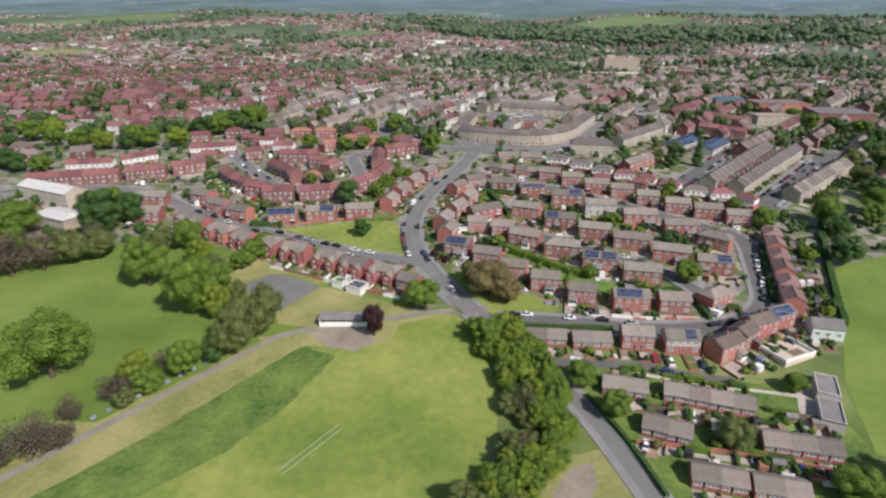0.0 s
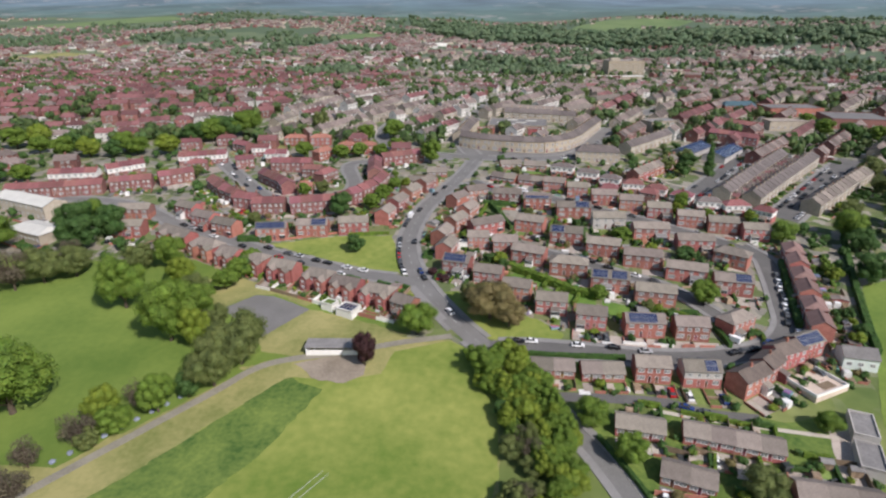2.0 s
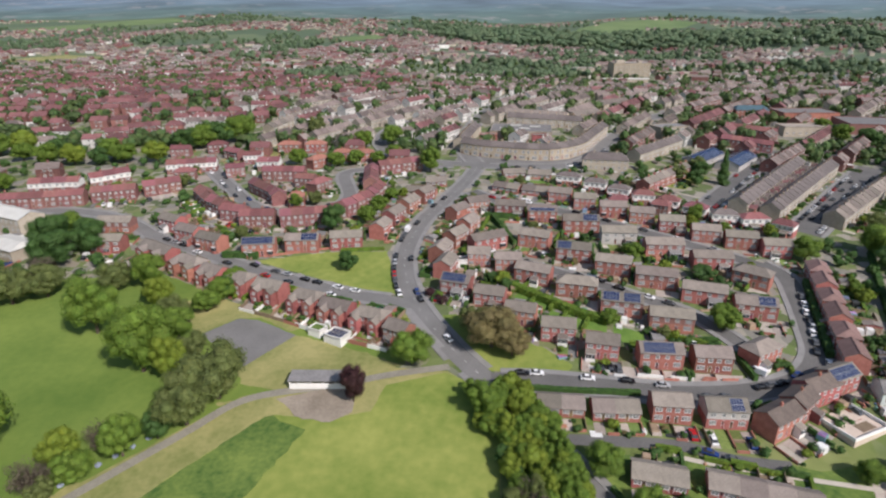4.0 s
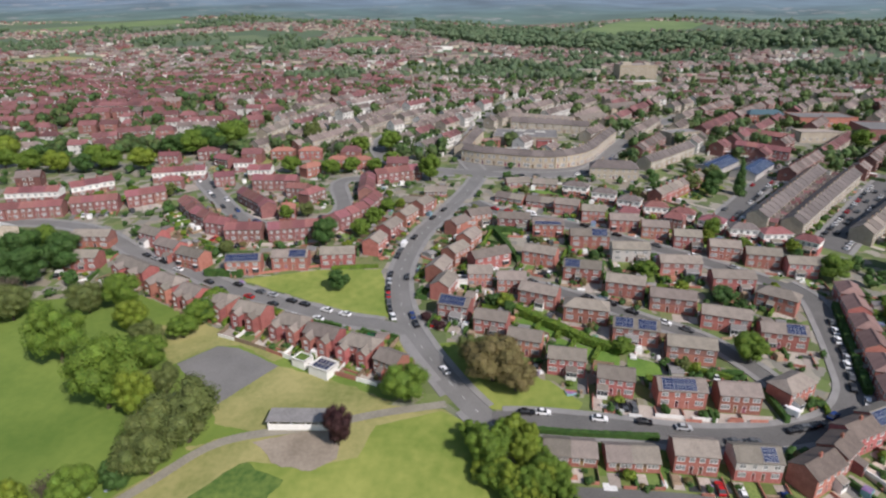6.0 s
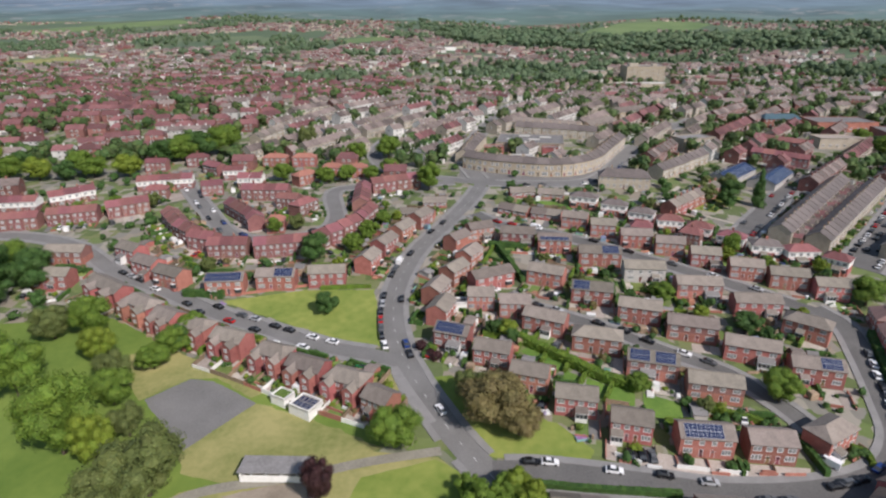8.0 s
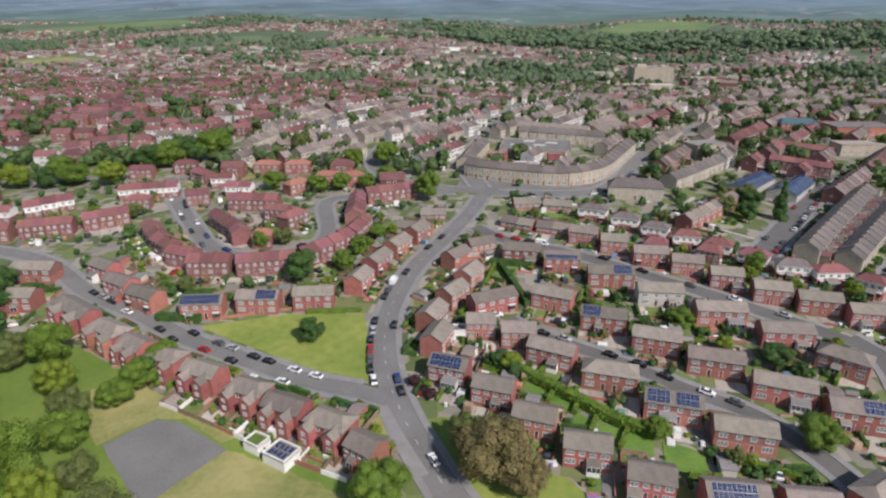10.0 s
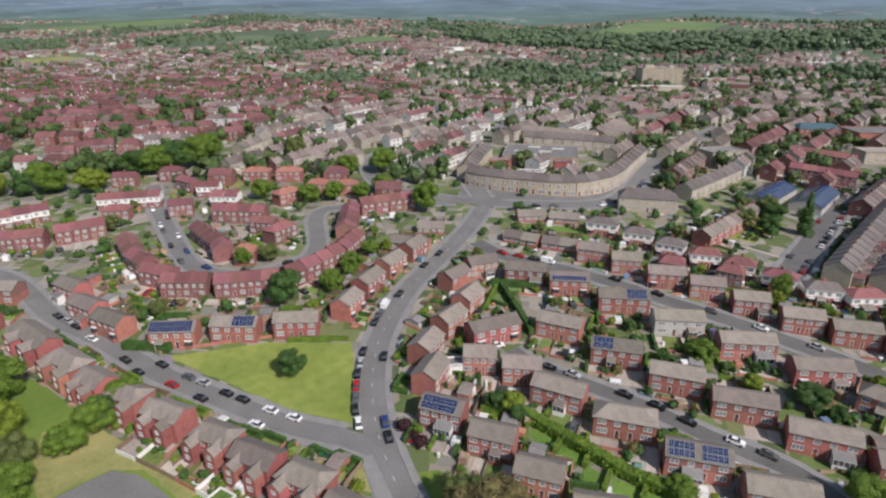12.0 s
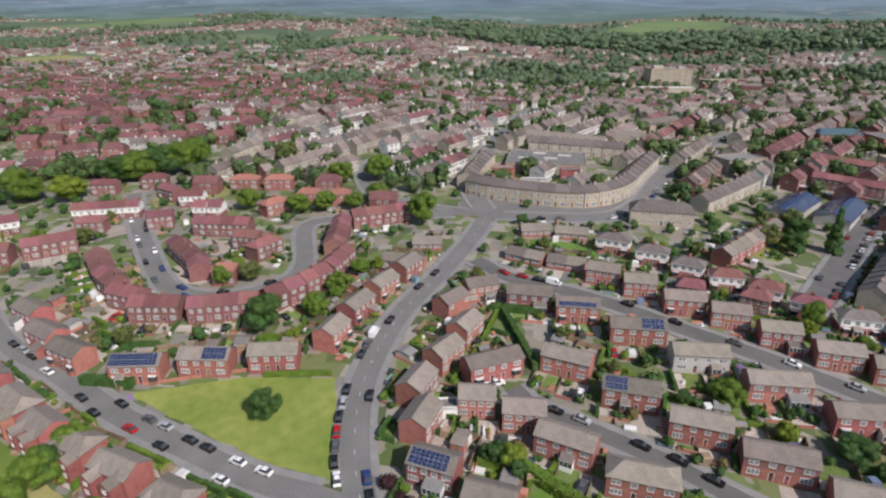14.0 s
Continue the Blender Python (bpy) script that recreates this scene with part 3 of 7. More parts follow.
SEMI_RED = [semi(12.0, brick_dark, tile_red, group="red estate houses", label="red brick semi-detached house with a red tiled gable roof"),
            semi(12.0, brick_dark, tile_red, hip=3.2, group="red estate houses", label="red brick semi-detached house with a hipped red tiled roof"),
            semi(12.0, brick, tile_orange, hip=3.2, group="red estate houses", label="red brick house with a bright orange-red hipped roof"),
            semi(12.0, brick_dark, tile_red, upper=render_white, group="red estate houses", label="red roofed semi-detached house with white upper walls")]


def unit(w, wall, roof, label, group, chim=True, upper=None, d=7.0, eave=5.1, rise=2.0, name="terraced_house", cm=None):
    f = [(-w * .22, 3.3, 1.2, 1.2, 1), (w * .24, 3.3, 1.2, 1.2, 1), (w * .2, .9, 1.7, 1.35, 1)]
    return house(name, label, "house", group, w, d, eave, rise, wall, roof, f, (), doors=(-w * .27,), chims=(w * .45,) if chim else (), upper=upper, chim_mat=cm)


UNIT_RED = [unit(5.4, brick_dark, tile_red, "red brick terraced house with a red tiled roof", "red terraces"),
            unit(5.4, brick_dark, tile_red, "red brick terraced house with a red tiled roof and no chimney", "red terraces", chim=False)]
UNIT_REDW = unit(5.4, brick_dark, tile_red, "red roofed terraced house with white upper walls", "red terraces", upper=render_white)
UNIT_STONE = [unit(5.2, stone, slate, "sandstone terraced house with a slate roof", "stone terraces", d=8.4, eave=5.4, rise=2.5)]
UNIT_CREAM = [house("terraced_house", "cream sandstone house of the crescent with tall dark windows", "house", "stone crescent", 5.2, 8.4, 6.6, 2.4, stone_cream, slate,
                    [(-1.5, 3.6, 1.15, 1.9, 0), (1.5, 3.6, 1.15, 1.9, 0), (1.1, .5, 2.2, 2.0, 1)], (), doors=(-1.5,), chims=(2.5,))]
UNIT_GREY = [unit(5.2, stone, tile_grey, "sandstone terraced house with a grey-brown tiled roof", "stone terraces", d=8.4, eave=5.3, rise=2.5)]
UNIT_BRICK = [unit(5.2, brick, tile_grey, "red brick terraced house with a grey-brown roof", "brick terraces")]
UNIT_WHITE = [unit(5.2, render_white, slate, "white rendered terraced house with a slate roof", "stone terraces")]


def bungalow(w, label, d=6.6):
    f = [(-w * .3, .9, 1.6, 1.15, 1), (w * .3, .9, 1.6, 1.15, 1), (w * .08, 1.0, .9, 1.0, 0)]
    return house("bungalow", label, "bungalow", "bungalows", w, d, 2.5, 1.7, brick, tile_grey, f, f[:2], doors=(-w * .08,))


BUNG = [bungalow(6.0, "small brick bungalow in a row with a grey tiled roof")]

footprints = []


def stand(template, p, q, back=False, w=None, sink=0.0, keep=True):
    """Stands a house with its ridge from p to q, its front to the right of that way (or to its left)."""
    (ax, ay), (bx, by) = p, q
    cx, cy, ln = (ax + bx) / 2, (ay + by) / 2, math.hypot(bx - ax, by - ay)
    a = math.degrees(math.atan2(by - ay, bx - ax)) + (180 if back else 0)
    base = w or ln
    m = pose(cx, cy, gz(cx, cy) - sink, 0, 0, a) @ Matrix.Diagonal((ln / base, 1, 1, 1))
    ob = place(template, m)
    if keep:
        footprints.append((cx, cy, math.radians(a), ln, 8.0))
        for k in (-.3, 0, .3):
            taken.append((cx + (bx - ax) * k, cy + (by - ay) * k, 4.6))
    return ob


def row(units, pts, w, back=False, rng=random.Random(3), gap=0.0):
    """Terraced houses side by side along a line of points."""
    out = []
    for p, q in zip(pts, pts[1:]):
        ln = math.hypot(q[0] - p[0], q[1] - p[1])
        n = max(1, round(ln / w))
        for k in range(n):
            a = (p[0] + (q[0] - p[0]) * k / n, p[1] + (q[1] - p[1]) * k / n)
            b = (p[0] + (q[0] - p[0]) * (k + 1) / n, p[1] + (q[1] - p[1]) * (k + 1) / n)
            ox, oy = (q[0] - p[0]) / ln * gap, (q[1] - p[1]) / ln * gap
            out.append(stand(rng.choice(units), (a[0] - ox, a[1] - oy), (b[0] + ox, b[1] + oy), back, w))
    return out


def panel_mesh():
    if "panel" not in mesh_cache:
        b = Build()
        xs, ys = [-.5, -.46, -.02, .02, .46, .5], [-.82, -.78, -.02, .02, .78, .82]
        for i in range(5):
            for j in range(5):
                k = 0 if i % 2 and j % 2 else 1
                b.poly([(xs[i], ys[j], .09), (xs[i + 1], ys[j], .09), (xs[i + 1], ys[j + 1], .09), (xs[i], ys[j + 1], .09)], k)
        for p, q in (((-.5, -.82), (.5, -.82)), ((.5, -.82), (.5, .82)), ((.5, .82), (-.5, .82)), ((-.5, .82), (-.5, -.82))):
            b.poly([(*p, .02), (*q, .02), (*q, .09), (*p, .09)], 1)
        b.weld()
        mesh_cache["panel"] = b.mesh("solar_panel", [solar_mat, alu])
    return mesh_cache["panel"]


def solar(ob, x0, nx, ny, d=6.5, eave=5.0, rise=1.75, front=True, wide=1.0):
    """Solar panels on one roof slope of a house."""
    th = math.atan2(rise, d / 2)
    s = -1 if front else 1
    ln = math.hypot(rise, d / 2)
    for i in range(nx):
        for j in range(ny):
            u = .75 + 1.72 * j + .1
            if u + .8 > ln + .3:
                continue
            y, z = s * (d / 2 - u * math.cos(th)), eave + u * math.sin(th) + .16
            p = new("solar_panel", panel_mesh())
            p.parent = ob
            p.matrix_basis = pose(x0 + 1.03 * wide * i, y, z, -s * math.degrees(th), 0, 0) @ Matrix.Diagonal((wide, 1, 1, 1))
    tagged(ob, "brick house with solar panels on its grey-brown tiled roof")
    return ob


# ---- trees and hedges ----
def leaf_cloud(b, lumps, n, size, rng, mat=0):
    """Small leaf clumps scattered over and inside a set of lumps (x, y, z, rx, rz)."""
    wts = [l[3] * l[4] for l in lumps]
    for _ in range(n):
        x, y, z, rx, rz = rng.choices(lumps, wts)[0]
        u, v = rng.uniform(-.75, 1), rng.uniform(0, 2 * math.pi)
        r = math.sqrt(max(0, 1 - u * u))
        k = rng.uniform(.80, 1.14)
        nrm = Vector((r * math.cos(v), r * math.sin(v), u))
        c = Vector((x, y, z)) + Vector((nrm.x * rx, nrm.y * rx, nrm.z * rz)) * k
        t = (nrm + Vector((rng.uniform(-.5, .5), rng.uniform(-.5, .5), rng.uniform(-.3, .6)))).normalized()
        a = t.orthogonal().normalized()
        a.rotate(Matrix.Rotation(rng.uniform(0, 6.3), 3, t))
        e = t.cross(a)
        s = size * rng.uniform(.6, 1.3)
        b.poly([c - a * s - e * s * .5, c + a * s * .2 - e * s * .9, c + a * s + e * s * .1, c - a * s * .2 + e * s], mat)


def blob(b, x, y, z, rx, rz, rng, mat=0):
    """A rough inner core."""
    seg, rings = 7, 4
    k = len(b.v)
    for i in range(rings + 1):
        ph = math.pi * i / rings
        for j in range(seg):
            th = 2 * math.pi * j / seg
            f = rng.uniform(.8, 1.05)
            b.v.append((x + rx * f * math.sin(ph) * math.cos(th), y + rx * f * math.sin(ph) * math.sin(th), z + rz * f * math.cos(ph)))
    for i in range(rings):
        for j in range(seg):
            b.f.append((k + i * seg + j, k + (i + 1) * seg + j, k + (i + 1) * seg + (j + 1) % seg, k + i * seg + (j + 1) % seg))
            b.m.append(mat)


def limb(b, p, q, r0, r1, seg=6):
    p, q = Vector(p), Vector(q)
    t = (q - p).normalized()
    a = t.orthogonal().normalized()
    e = t.cross(a)
    k = len(b.v)
    for c, r in ((p, r0), (q, r1)):
        for j in range(seg):
            th = 2 * math.pi * j / seg
            b.v.append(tuple(c + (a * math.cos(th) + e * math.sin(th)) * r))
    for j in range(seg):
        b.f.append((k + j, k + (j + 1) % seg, k + seg + (j + 1) % seg, k + seg + j))
        b.m.append(0)


def tree(name, label, height, radius, mat, seed, n=2600, size=.42, shape="round", trunk=.13, core=True, sparse=False):
    """A broadleaf or conifer of unit build: trunk with limbs and an uneven leafy crown."""
    rng = random.Random(seed)
    top = tagged(new(name), label, "tree", "trees")
    b = Build()
    z0 = height * trunk
    limb(b, (0, 0, -.8), (.1, 0, z0), radius * .085, radius * .06, 8)
    limb(b, (.1, 0, z0), (0, .1, height * .8), radius * .06, radius * .015)
    lumps = []
    m = 34 if shape == "round" else 13
    for i in range(m):
        if shape == "cone":
            f = (i + .5) / m
            r = radius * (1 - f) * .62 + .35
            a = i * 2.4
            lumps.append((math.cos(a) * r * .5, math.sin(a) * r * .5, z0 * .5 + f * (height - z0 * .5) * .95, r, height / m * 1.5))
        else:
            u = rng.uniform(-.95, .95)
            a = i * 2.4 + rng.uniform(-.5, .5)
            r = math.sqrt(1 - u * u)
            hz = (height - z0) / 2
            k = rng.uniform(.52, .84)
            s = rng.uniform(.2, .4)
            lumps.append((math.cos(a) * r * radius * k, math.sin(a) * r * radius * k, z0 + hz + u * hz * .72, radius * s, hz * s * 1.05))
    for l in lumps[:9]:
        limb(b, (.05, 0, z0 * rng.uniform(.8, 1.5)), (l[0] * .8, l[1] * .8, l[2] - l[4] * .3), radius * .03, radius * .01, 5)
    if sparse:
        for l in lumps:
            p = Vector((l[0] * .55, l[1] * .55, z0 + (l[2] - z0) * .5))
            limb(b, (.05, 0, z0 * 1.1), p, radius * .026, radius * .016, 5)
            for _ in range(5):
                q = Vector((l[0] + rng.uniform(-1, 1) * l[3], l[1] + rng.uniform(-1, 1) * l[3], l[2] + rng.uniform(-.4, 1) * l[4]))
                limb(b, p, q, radius * .013, radius * .004, 3)
    part("trunk", b.mesh("trunk", [bark], True), top)
    c = Build()
    if core and not sparse:
        for l in lumps:
            blob(c, l[0], l[1], l[2], l[3] * .8, l[4] * .8, rng)
        if shape == "round":
            blob(c, 0, 0, z0 + (height - z0) * .48, radius * .55, (height - z0) * .36, rng)
    leaf_cloud(c, lumps, n, size, rng)
    part("crown", c.mesh("crown", [mat]), top)
    return top


TREES = {
    "green": [tree("broadleaf_tree", "leafy green broadleaf tree with an uneven crown", 10, 5, leaf_green, s, n=9000, size=.15) for s in (1, 2, 3)],
    "great": [tree("broadleaf_tree", "large full-crowned green tree on the park lawn", 10, 5, leaf_green, s, n=11000, size=.125) for s in (15, 16)],
    "dark": [tree("broadleaf_tree", "dark green broadleaf tree with a dense crown", 10, 5, leaf_dark, s, n=8500, size=.15) for s in (4, 5)],
    "olive": [tree("broadleaf_tree", "olive-brown tree in thin spring leaf", 10, 5, leaf_olive, s, n=8500, size=.14) for s in (6, 7)],
    "lime": [tree("broadleaf_tree", "yellow-green broadleaf tree in fresh leaf", 10, 5, leaf_lime, s, n=9000, size=.15) for s in (8, 12)],
    "bare": [tree("broadleaf_tree", "brown twiggy tree hardly in leaf", 10, 5, leaf_twig, s, n=2300, size=.17, sparse=True) for s in (13, 14)],
    "copper": [tree("copper_beech", "dark copper-red beech tree with a dense oval crown", 10, 4.4, leaf_copper, 9, n=7500, size=.16)],
    "brown": [tree("broadleaf_tree", "bronze-leaved spreading tree on the grass verge", 10, 5.4, leaf_brown, 10, n=8500, size=.15)],
    "cone": [tree("conifer", "tall dark green conifer with a narrow crown", 10, 2.4, leaf_dark, 11, n=2200, size=.22, shape="cone", trunk=.06)],
}
tree_rng = random.Random(5)


def plant(kind, x, y, radius, height=None, block=True):
    """A tree of that crown radius and height."""
    t = tree_rng.choice(TREES[kind])
    height = (height or radius * 1.9) * 1.1
    base = 2.4 if kind == "cone" else 5.0
    m = pose(x, y, gz(x, y), 0, 0, tree_rng.uniform(0, 360)) @ Matrix.Diagonal((radius / base, radius / base, height / 10, 1))
    if block:
        taken.append((x, y, radius * .5))
    return place(t, m)


def hedge(pts, width, height, mat, label="clipped green garden hedge", name="hedge", seed=1, size=.22, dens=9):
    rng = random.Random(seed)
    line = curve(pts, 1.2)
    b = Build()
    ls, rs = offsets(line, -width * .42), offsets(line, width * .42)
    for i in range(len(line) - 1):
        z0, z1 = gz(*line[i]), gz(*line[i + 1])
        hh = height * rng.uniform(.85, .97)
        A, B, C, D = ls[i], rs[i], rs[i + 1], ls[i + 1]
        lo = [(*A, z0 - .2), (*B, z0 - .2), (*C, z1 - .2), (*D, z1 - .2)]
        hi = [(*A, z0 + hh), (*B, z0 + hh), (*C, z1 + hh), (*D, z1 + hh)]
        b.poly(hi)
        for k in range(4):
            b.poly([lo[k], lo[(k + 1) % 4], hi[(k + 1) % 4], hi[k]])
        for _ in range(int(dens * (width + 2 * height) * .5)):
            u, s = rng.random(), rng.uniform(-.5, .5)
            x = (A[0] + B[0]) / 2 * (1 - u) + (C[0] + D[0]) / 2 * u + (B[0] - A[0]) * s
            y = (A[1] + B[1]) / 2 * (1 - u) + (C[1] + D[1]) / 2 * u + (B[1] - A[1]) * s
            z = z0 + (hh if rng.random() < .5 else rng.uniform(.1, hh))
            if z < z0 + hh * .95:
                e = 1.12 if s > 0 else -1.12
                x, y = (A[0] + B[0]) / 2 * (1 - u) + (C[0] + D[0]) / 2 * u + (B[0] - A[0]) * .5 * e, (A[1] + B[1]) / 2 * (1 - u) + (C[1] + D[1]) / 2 * u + (B[1] - A[1]) * .5 * e
            t = Vector((rng.uniform(-1, 1), rng.uniform(-1, 1), rng.uniform(.1, 1))).normalized()
            a = t.orthogonal().normalized()
            e = t.cross(a)
            c = Vector((x, y, z))
            g = size * rng.uniform(.6, 1.4)
            b.poly([c - a * g, c - e * g * .8, c + a * g, c + e * g * .8])
    return tagged(new(name, b.mesh(name, [mat])), label, "hedge")


# ---- cars ----
def car_colour(name, c, rough=.25):
    return pm(name, c, tuple(min(1, v * 1.1 + .004) for v in c), 1, rough, 0)


paint = {"black": car_colour("black_car_paint", (.01, .01, .012)), "white": car_colour("white_car_paint", (.75, .75, .75)),
         "silver": car_colour("silver_car_paint", (.38, .39, .40)), "grey": car_colour("grey_car_paint", (.10, .105, .11)),
         "red": car_colour("red_car_paint", (.38, .012, .012)), "green": car_colour("green_car_paint", (.01, .14, .05)), "blue": car_colour("blue_car_paint", (.02, .045, .16))}


def car(colour, kind="car"):
    b, g = Build(), Build()
    if kind == "car":
        ln, wd = 4.2, 1.75
        low = [(-2.1, .3), (2.1, .3), (2.1, .72), (1.95, .86), (1.0, .98), (-1.75, 1.0), (-2.1, .85)]
        cab = [(.95, .97), (.25, 1.46), (-1.05, 1.48), (-1.8, .98)]
    else:
        ln, wd = 5.2, 1.95
        low = [(-2.6, .3), (2.6, .3), (2.6, .95), (2.3, 1.2), (1.75, 1.35), (1.2, 2.1), (-2.55, 2.2), (-2.6, 2.0)]
        cab = [(2.2, 1.24), (1.72, 1.38), (1.2, 2.02), (.6, 2.02), (.6, 1.3)]
    for prof, bb, wl, wu in ((low, b, wd / 2, wd / 2 * .94), (cab, g, wd / 2 * .93 if kind == "car" else wd / 2 * .985, wd / 2 * .74 if kind == "car" else wd / 2 * .97)):
        zs = [p[1] for p in prof]
        lo, hi = min(zs), max(zs)
        def half(z):
            return wl + (wu - wl) * (z - lo) / (hi - lo)
        k = len(prof)
        L_, R_ = [(x, half(z), z) for x, z in prof], [(x, -half(z), z) for x, z in prof]
        bb.poly(L_[::-1])
        bb.poly(R_)
        for i in range(k):
            j = (i + 1) % k
            bb.poly([R_[i], L_[i], L_[j], R_[j]])
    top = tagged(new("car" if kind == "car" else "van"), f"{colour} parked {'hatchback car' if kind == 'car' else 'panel van'} at the roadside", kind, "parked cars")
    part("body", b.mesh("body", [paint[colour]]), top)
    part("cabin_glass", g.mesh("cabin_glass", [glass]), top)
    if kind == "car":
        r = Build()
        r.poly([(.2, .6, 1.485), (.2, -.6, 1.485), (-1.0, -.6, 1.50), (-1.0, .6, 1.50)][::-1])
        r.box(-1.02, .22, -.6, .6, 1.44, 1.50)
        part("roof", r.mesh("roof", [paint[colour]]), top)
    if "wheel" not in mesh_cache:
        w = Build()
        ring = [(.31 * math.cos(a), .31 * math.sin(a)) for a in np.arange(12) * math.pi / 6]
        for s in (-.1, .1):
            w.poly([(x, s, z) for x, z in ring][::1 if s < 0 else -1])
        for i in range(12):
            p, q = ring[i], ring[(i + 1) % 12]
            w.poly([(p[0], -.1, p[1]), (q[0], -.1, q[1]), (q[0], .1, q[1]), (p[0], .1, p[1])])
        mesh_cache["wheel"] = w.mesh("wheel", [rubber])
    for x in (-ln * .31, ln * .31):
        for y in (-wd / 2 + .08, wd / 2 - .08):
            part("wheel", mesh_cache["wheel"], top, (x, y, .31))
    return top


CARS = {}
car_rng = random.Random(11)


def park(x, y, turn, colour=None, kind="car", lift=.14):
    colour = colour or car_rng.choice(["black", "black", "black", "grey", "grey", "silver", "white", "white", "red", "blue"])
    if (colour, kind) not in CARS:
        CARS[colour, kind] = car(colour, kind)
    d = 1.0
    dz = gz(x + d * math.cos(turn), y + d * math.sin(turn)) - gz(x - d * math.cos(turn), y - d * math.sin(turn))
    m = pose(x, y, gz(x, y) + lift) @ Matrix.Rotation(turn, 4, "Z") @ Matrix.Rotation(-math.atan2(dz, 2 * d), 4, "Y") @ Matrix.Diagonal((.92, .92, .92, 1))
    return place(CARS[colour, kind], m)


def park_along(line, side, spots, spacing=6.0):
    """Cars beside a road line at the given distances along it, side metres to its right."""
    off = offsets(line, side)
    cum = [0]
    for a, b in zip(off, off[1:]):
        cum.append(cum[-1] + math.hypot(b[0] - a[0], b[1] - a[1]))
    for s in spots:
        s, colour = s if isinstance(s, tuple) else (s, None)
        i = max(0, min(len(off) - 2, int(np.searchsorted(cum, s)) - 1))
        u = (s - cum[i]) / max(.01, cum[i + 1] - cum[i])
        a, b = off[i], off[i + 1]
        park(a[0] + (b[0] - a[0]) * u, a[1] + (b[1] - a[1]) * u, math.atan2(b[1] - a[1], b[0] - a[0]), colour, lift=.2)


# ---- roads ----
MAIN = road([(12, 163), (3.5, 172), (-2.5, 179), (-9, 188), (-19.2, 205), (-26.5, 222), (-30.5, 240), (-31, 256), (-27.6, 280), (-19.3, 305), (-11, 335), (-6, 362)], 6.5, "grey asphalt main road curving uphill through the houses")
TAIL = road([(3.5, 172), (10, 165), (20, 148), (30.5, 131), (40, 106), (46, 84), (50, 50)], 4.2, "grey asphalt lane beside the tree belt", lines=False, pave=2.2)
LOOP = road([(3, 174), (15, 174.6), (33.6, 173.4), (52.6, 172), (72.6, 174.7), (88, 180.7), (97.7, 191.4), (102, 205), (106.5, 224), (109, 240), (104, 250)], 6.5, "grey asphalt street bending round the brick houses", lines=False, mat=asphalt_dark)
LEFT = road([(-24, 211), (-32.2, 213.4), (-46.2, 216.1), (-69.5, 224.6), (-87.7, 231.7), (-111.4, 243.9), (-134, 254), (-161, 272), (-187, 280), (-215, 279), (-260, 268)], 5.4, "grey asphalt street beside the triangular green", lines=False)
LANE = road([(21, 153.5), (35, 153.6), (50, 153.2), (60, 150), (73, 149)], 3.6, "narrow asphalt lane behind the bungalows", lines=False, pave=0, mat=asphalt_dark)
HILL = road([(-8, 318), (4, 306), (20, 299.5), (36, 291.5), (52, 281.5), (70, 271), (88, 259), (104, 248)], 6.0, "asphalt street climbing between the semis", lines=False, mat=asphalt_dark)
MID = road([(6, 250), (12, 243), (22, 238.5), (38, 230), (52, 221), (66, 213), (76, 200), (80, 190)], 4.6, "asphalt close between two rows of semis", lines=False, mat=asphalt_dark)
TOPR = road([(-6, 362), (20, 362), (44, 366), (60, 385), (80, 430), (110, 480), (150, 530)], 8.0, "asphalt street in front of the stone crescent", lines=False)
TOPN = road([(-6, 362), (-16, 400), (-14, 440), (-8, 480), (4, 540), (20, 620)], 8.0, "asphalt high street running away uphill", lines=False)
TOPL = road([(-6, 362), (-40, 372), (-60, 385), (-72, 420), (-64, 470)], 6.0, "asphalt side street by the orange roofs", lines=False)
REDA = road([(-170, 372), (-151, 343), (-130, 316), (-112, 294), (-100, 285), (-84, 284), (-70, 294), (-67, 308), (-77, 343), (-60, 352), (-20, 362)], 6.0, "asphalt horseshoe street of the red estate", lines=False)
CARP = road([(94, 297), (101, 305), (109, 316.5), (126, 341), (147, 372), (174, 413)], 9.0, "asphalt street lined with parked cars", lines=False, mat=asphalt_dark)
CARQ = road([(133, 280), (158, 310), (190, 350), (215, 380)], 13.0, "asphalt car park street behind the stone terraces", lines=False, mat=asphalt_dark)
TRACK = road([(-125, 85), (-110, 101), (-95, 121.5), (-74, 148), (-62, 162), (-40, 169), (-25, 174.5), (-9, 179)], 2.6, "narrow worn park path", pave=0, lines=False, mat=path_dirt)
pavements()

# ---- park and greens ----
patch("park_lawn", [(-300, 60), (-150, 10), (-60, 20), (6, 60), (5.3, 125), (5.6, 153), (-2, 172), (-10, 177), (-28, 178), (-60, 170), (-130, 110)], grass_dry, .045, "rough dry grass along the park path", "grass", 6)
patch("sports_field", [(5.6, 153), (5.3, 125), (-2, 100), (6, 60), (-60, 20), (-150, 10), (-110, 80), (-88, 106), (-70, 136), (-54, 157), (-40, 156), (-28, 160), (-26, 170), (-10, 176.5), (-2, 172)], grass_park, .07, "mown sports field of patchy green grass", "grass", 6)
patch("grass_bank", [(-150, 40), (-97, 99), (-80, 121), (-66, 141), (-54.5, 157), (-50, 155), (-43, 152.5), (-52, 128.5), (-62, 112), (-84.6, 88), (-120, 45)], grass_lush, .12, "long dark green grass bank", "grass", 6, rag=1.6)
ribbon("dry_verge", TRACK[:-14], 1.2, 8.5, grass_dry, .15, "strip of dry straw-coloured grass beside the path", "grass")
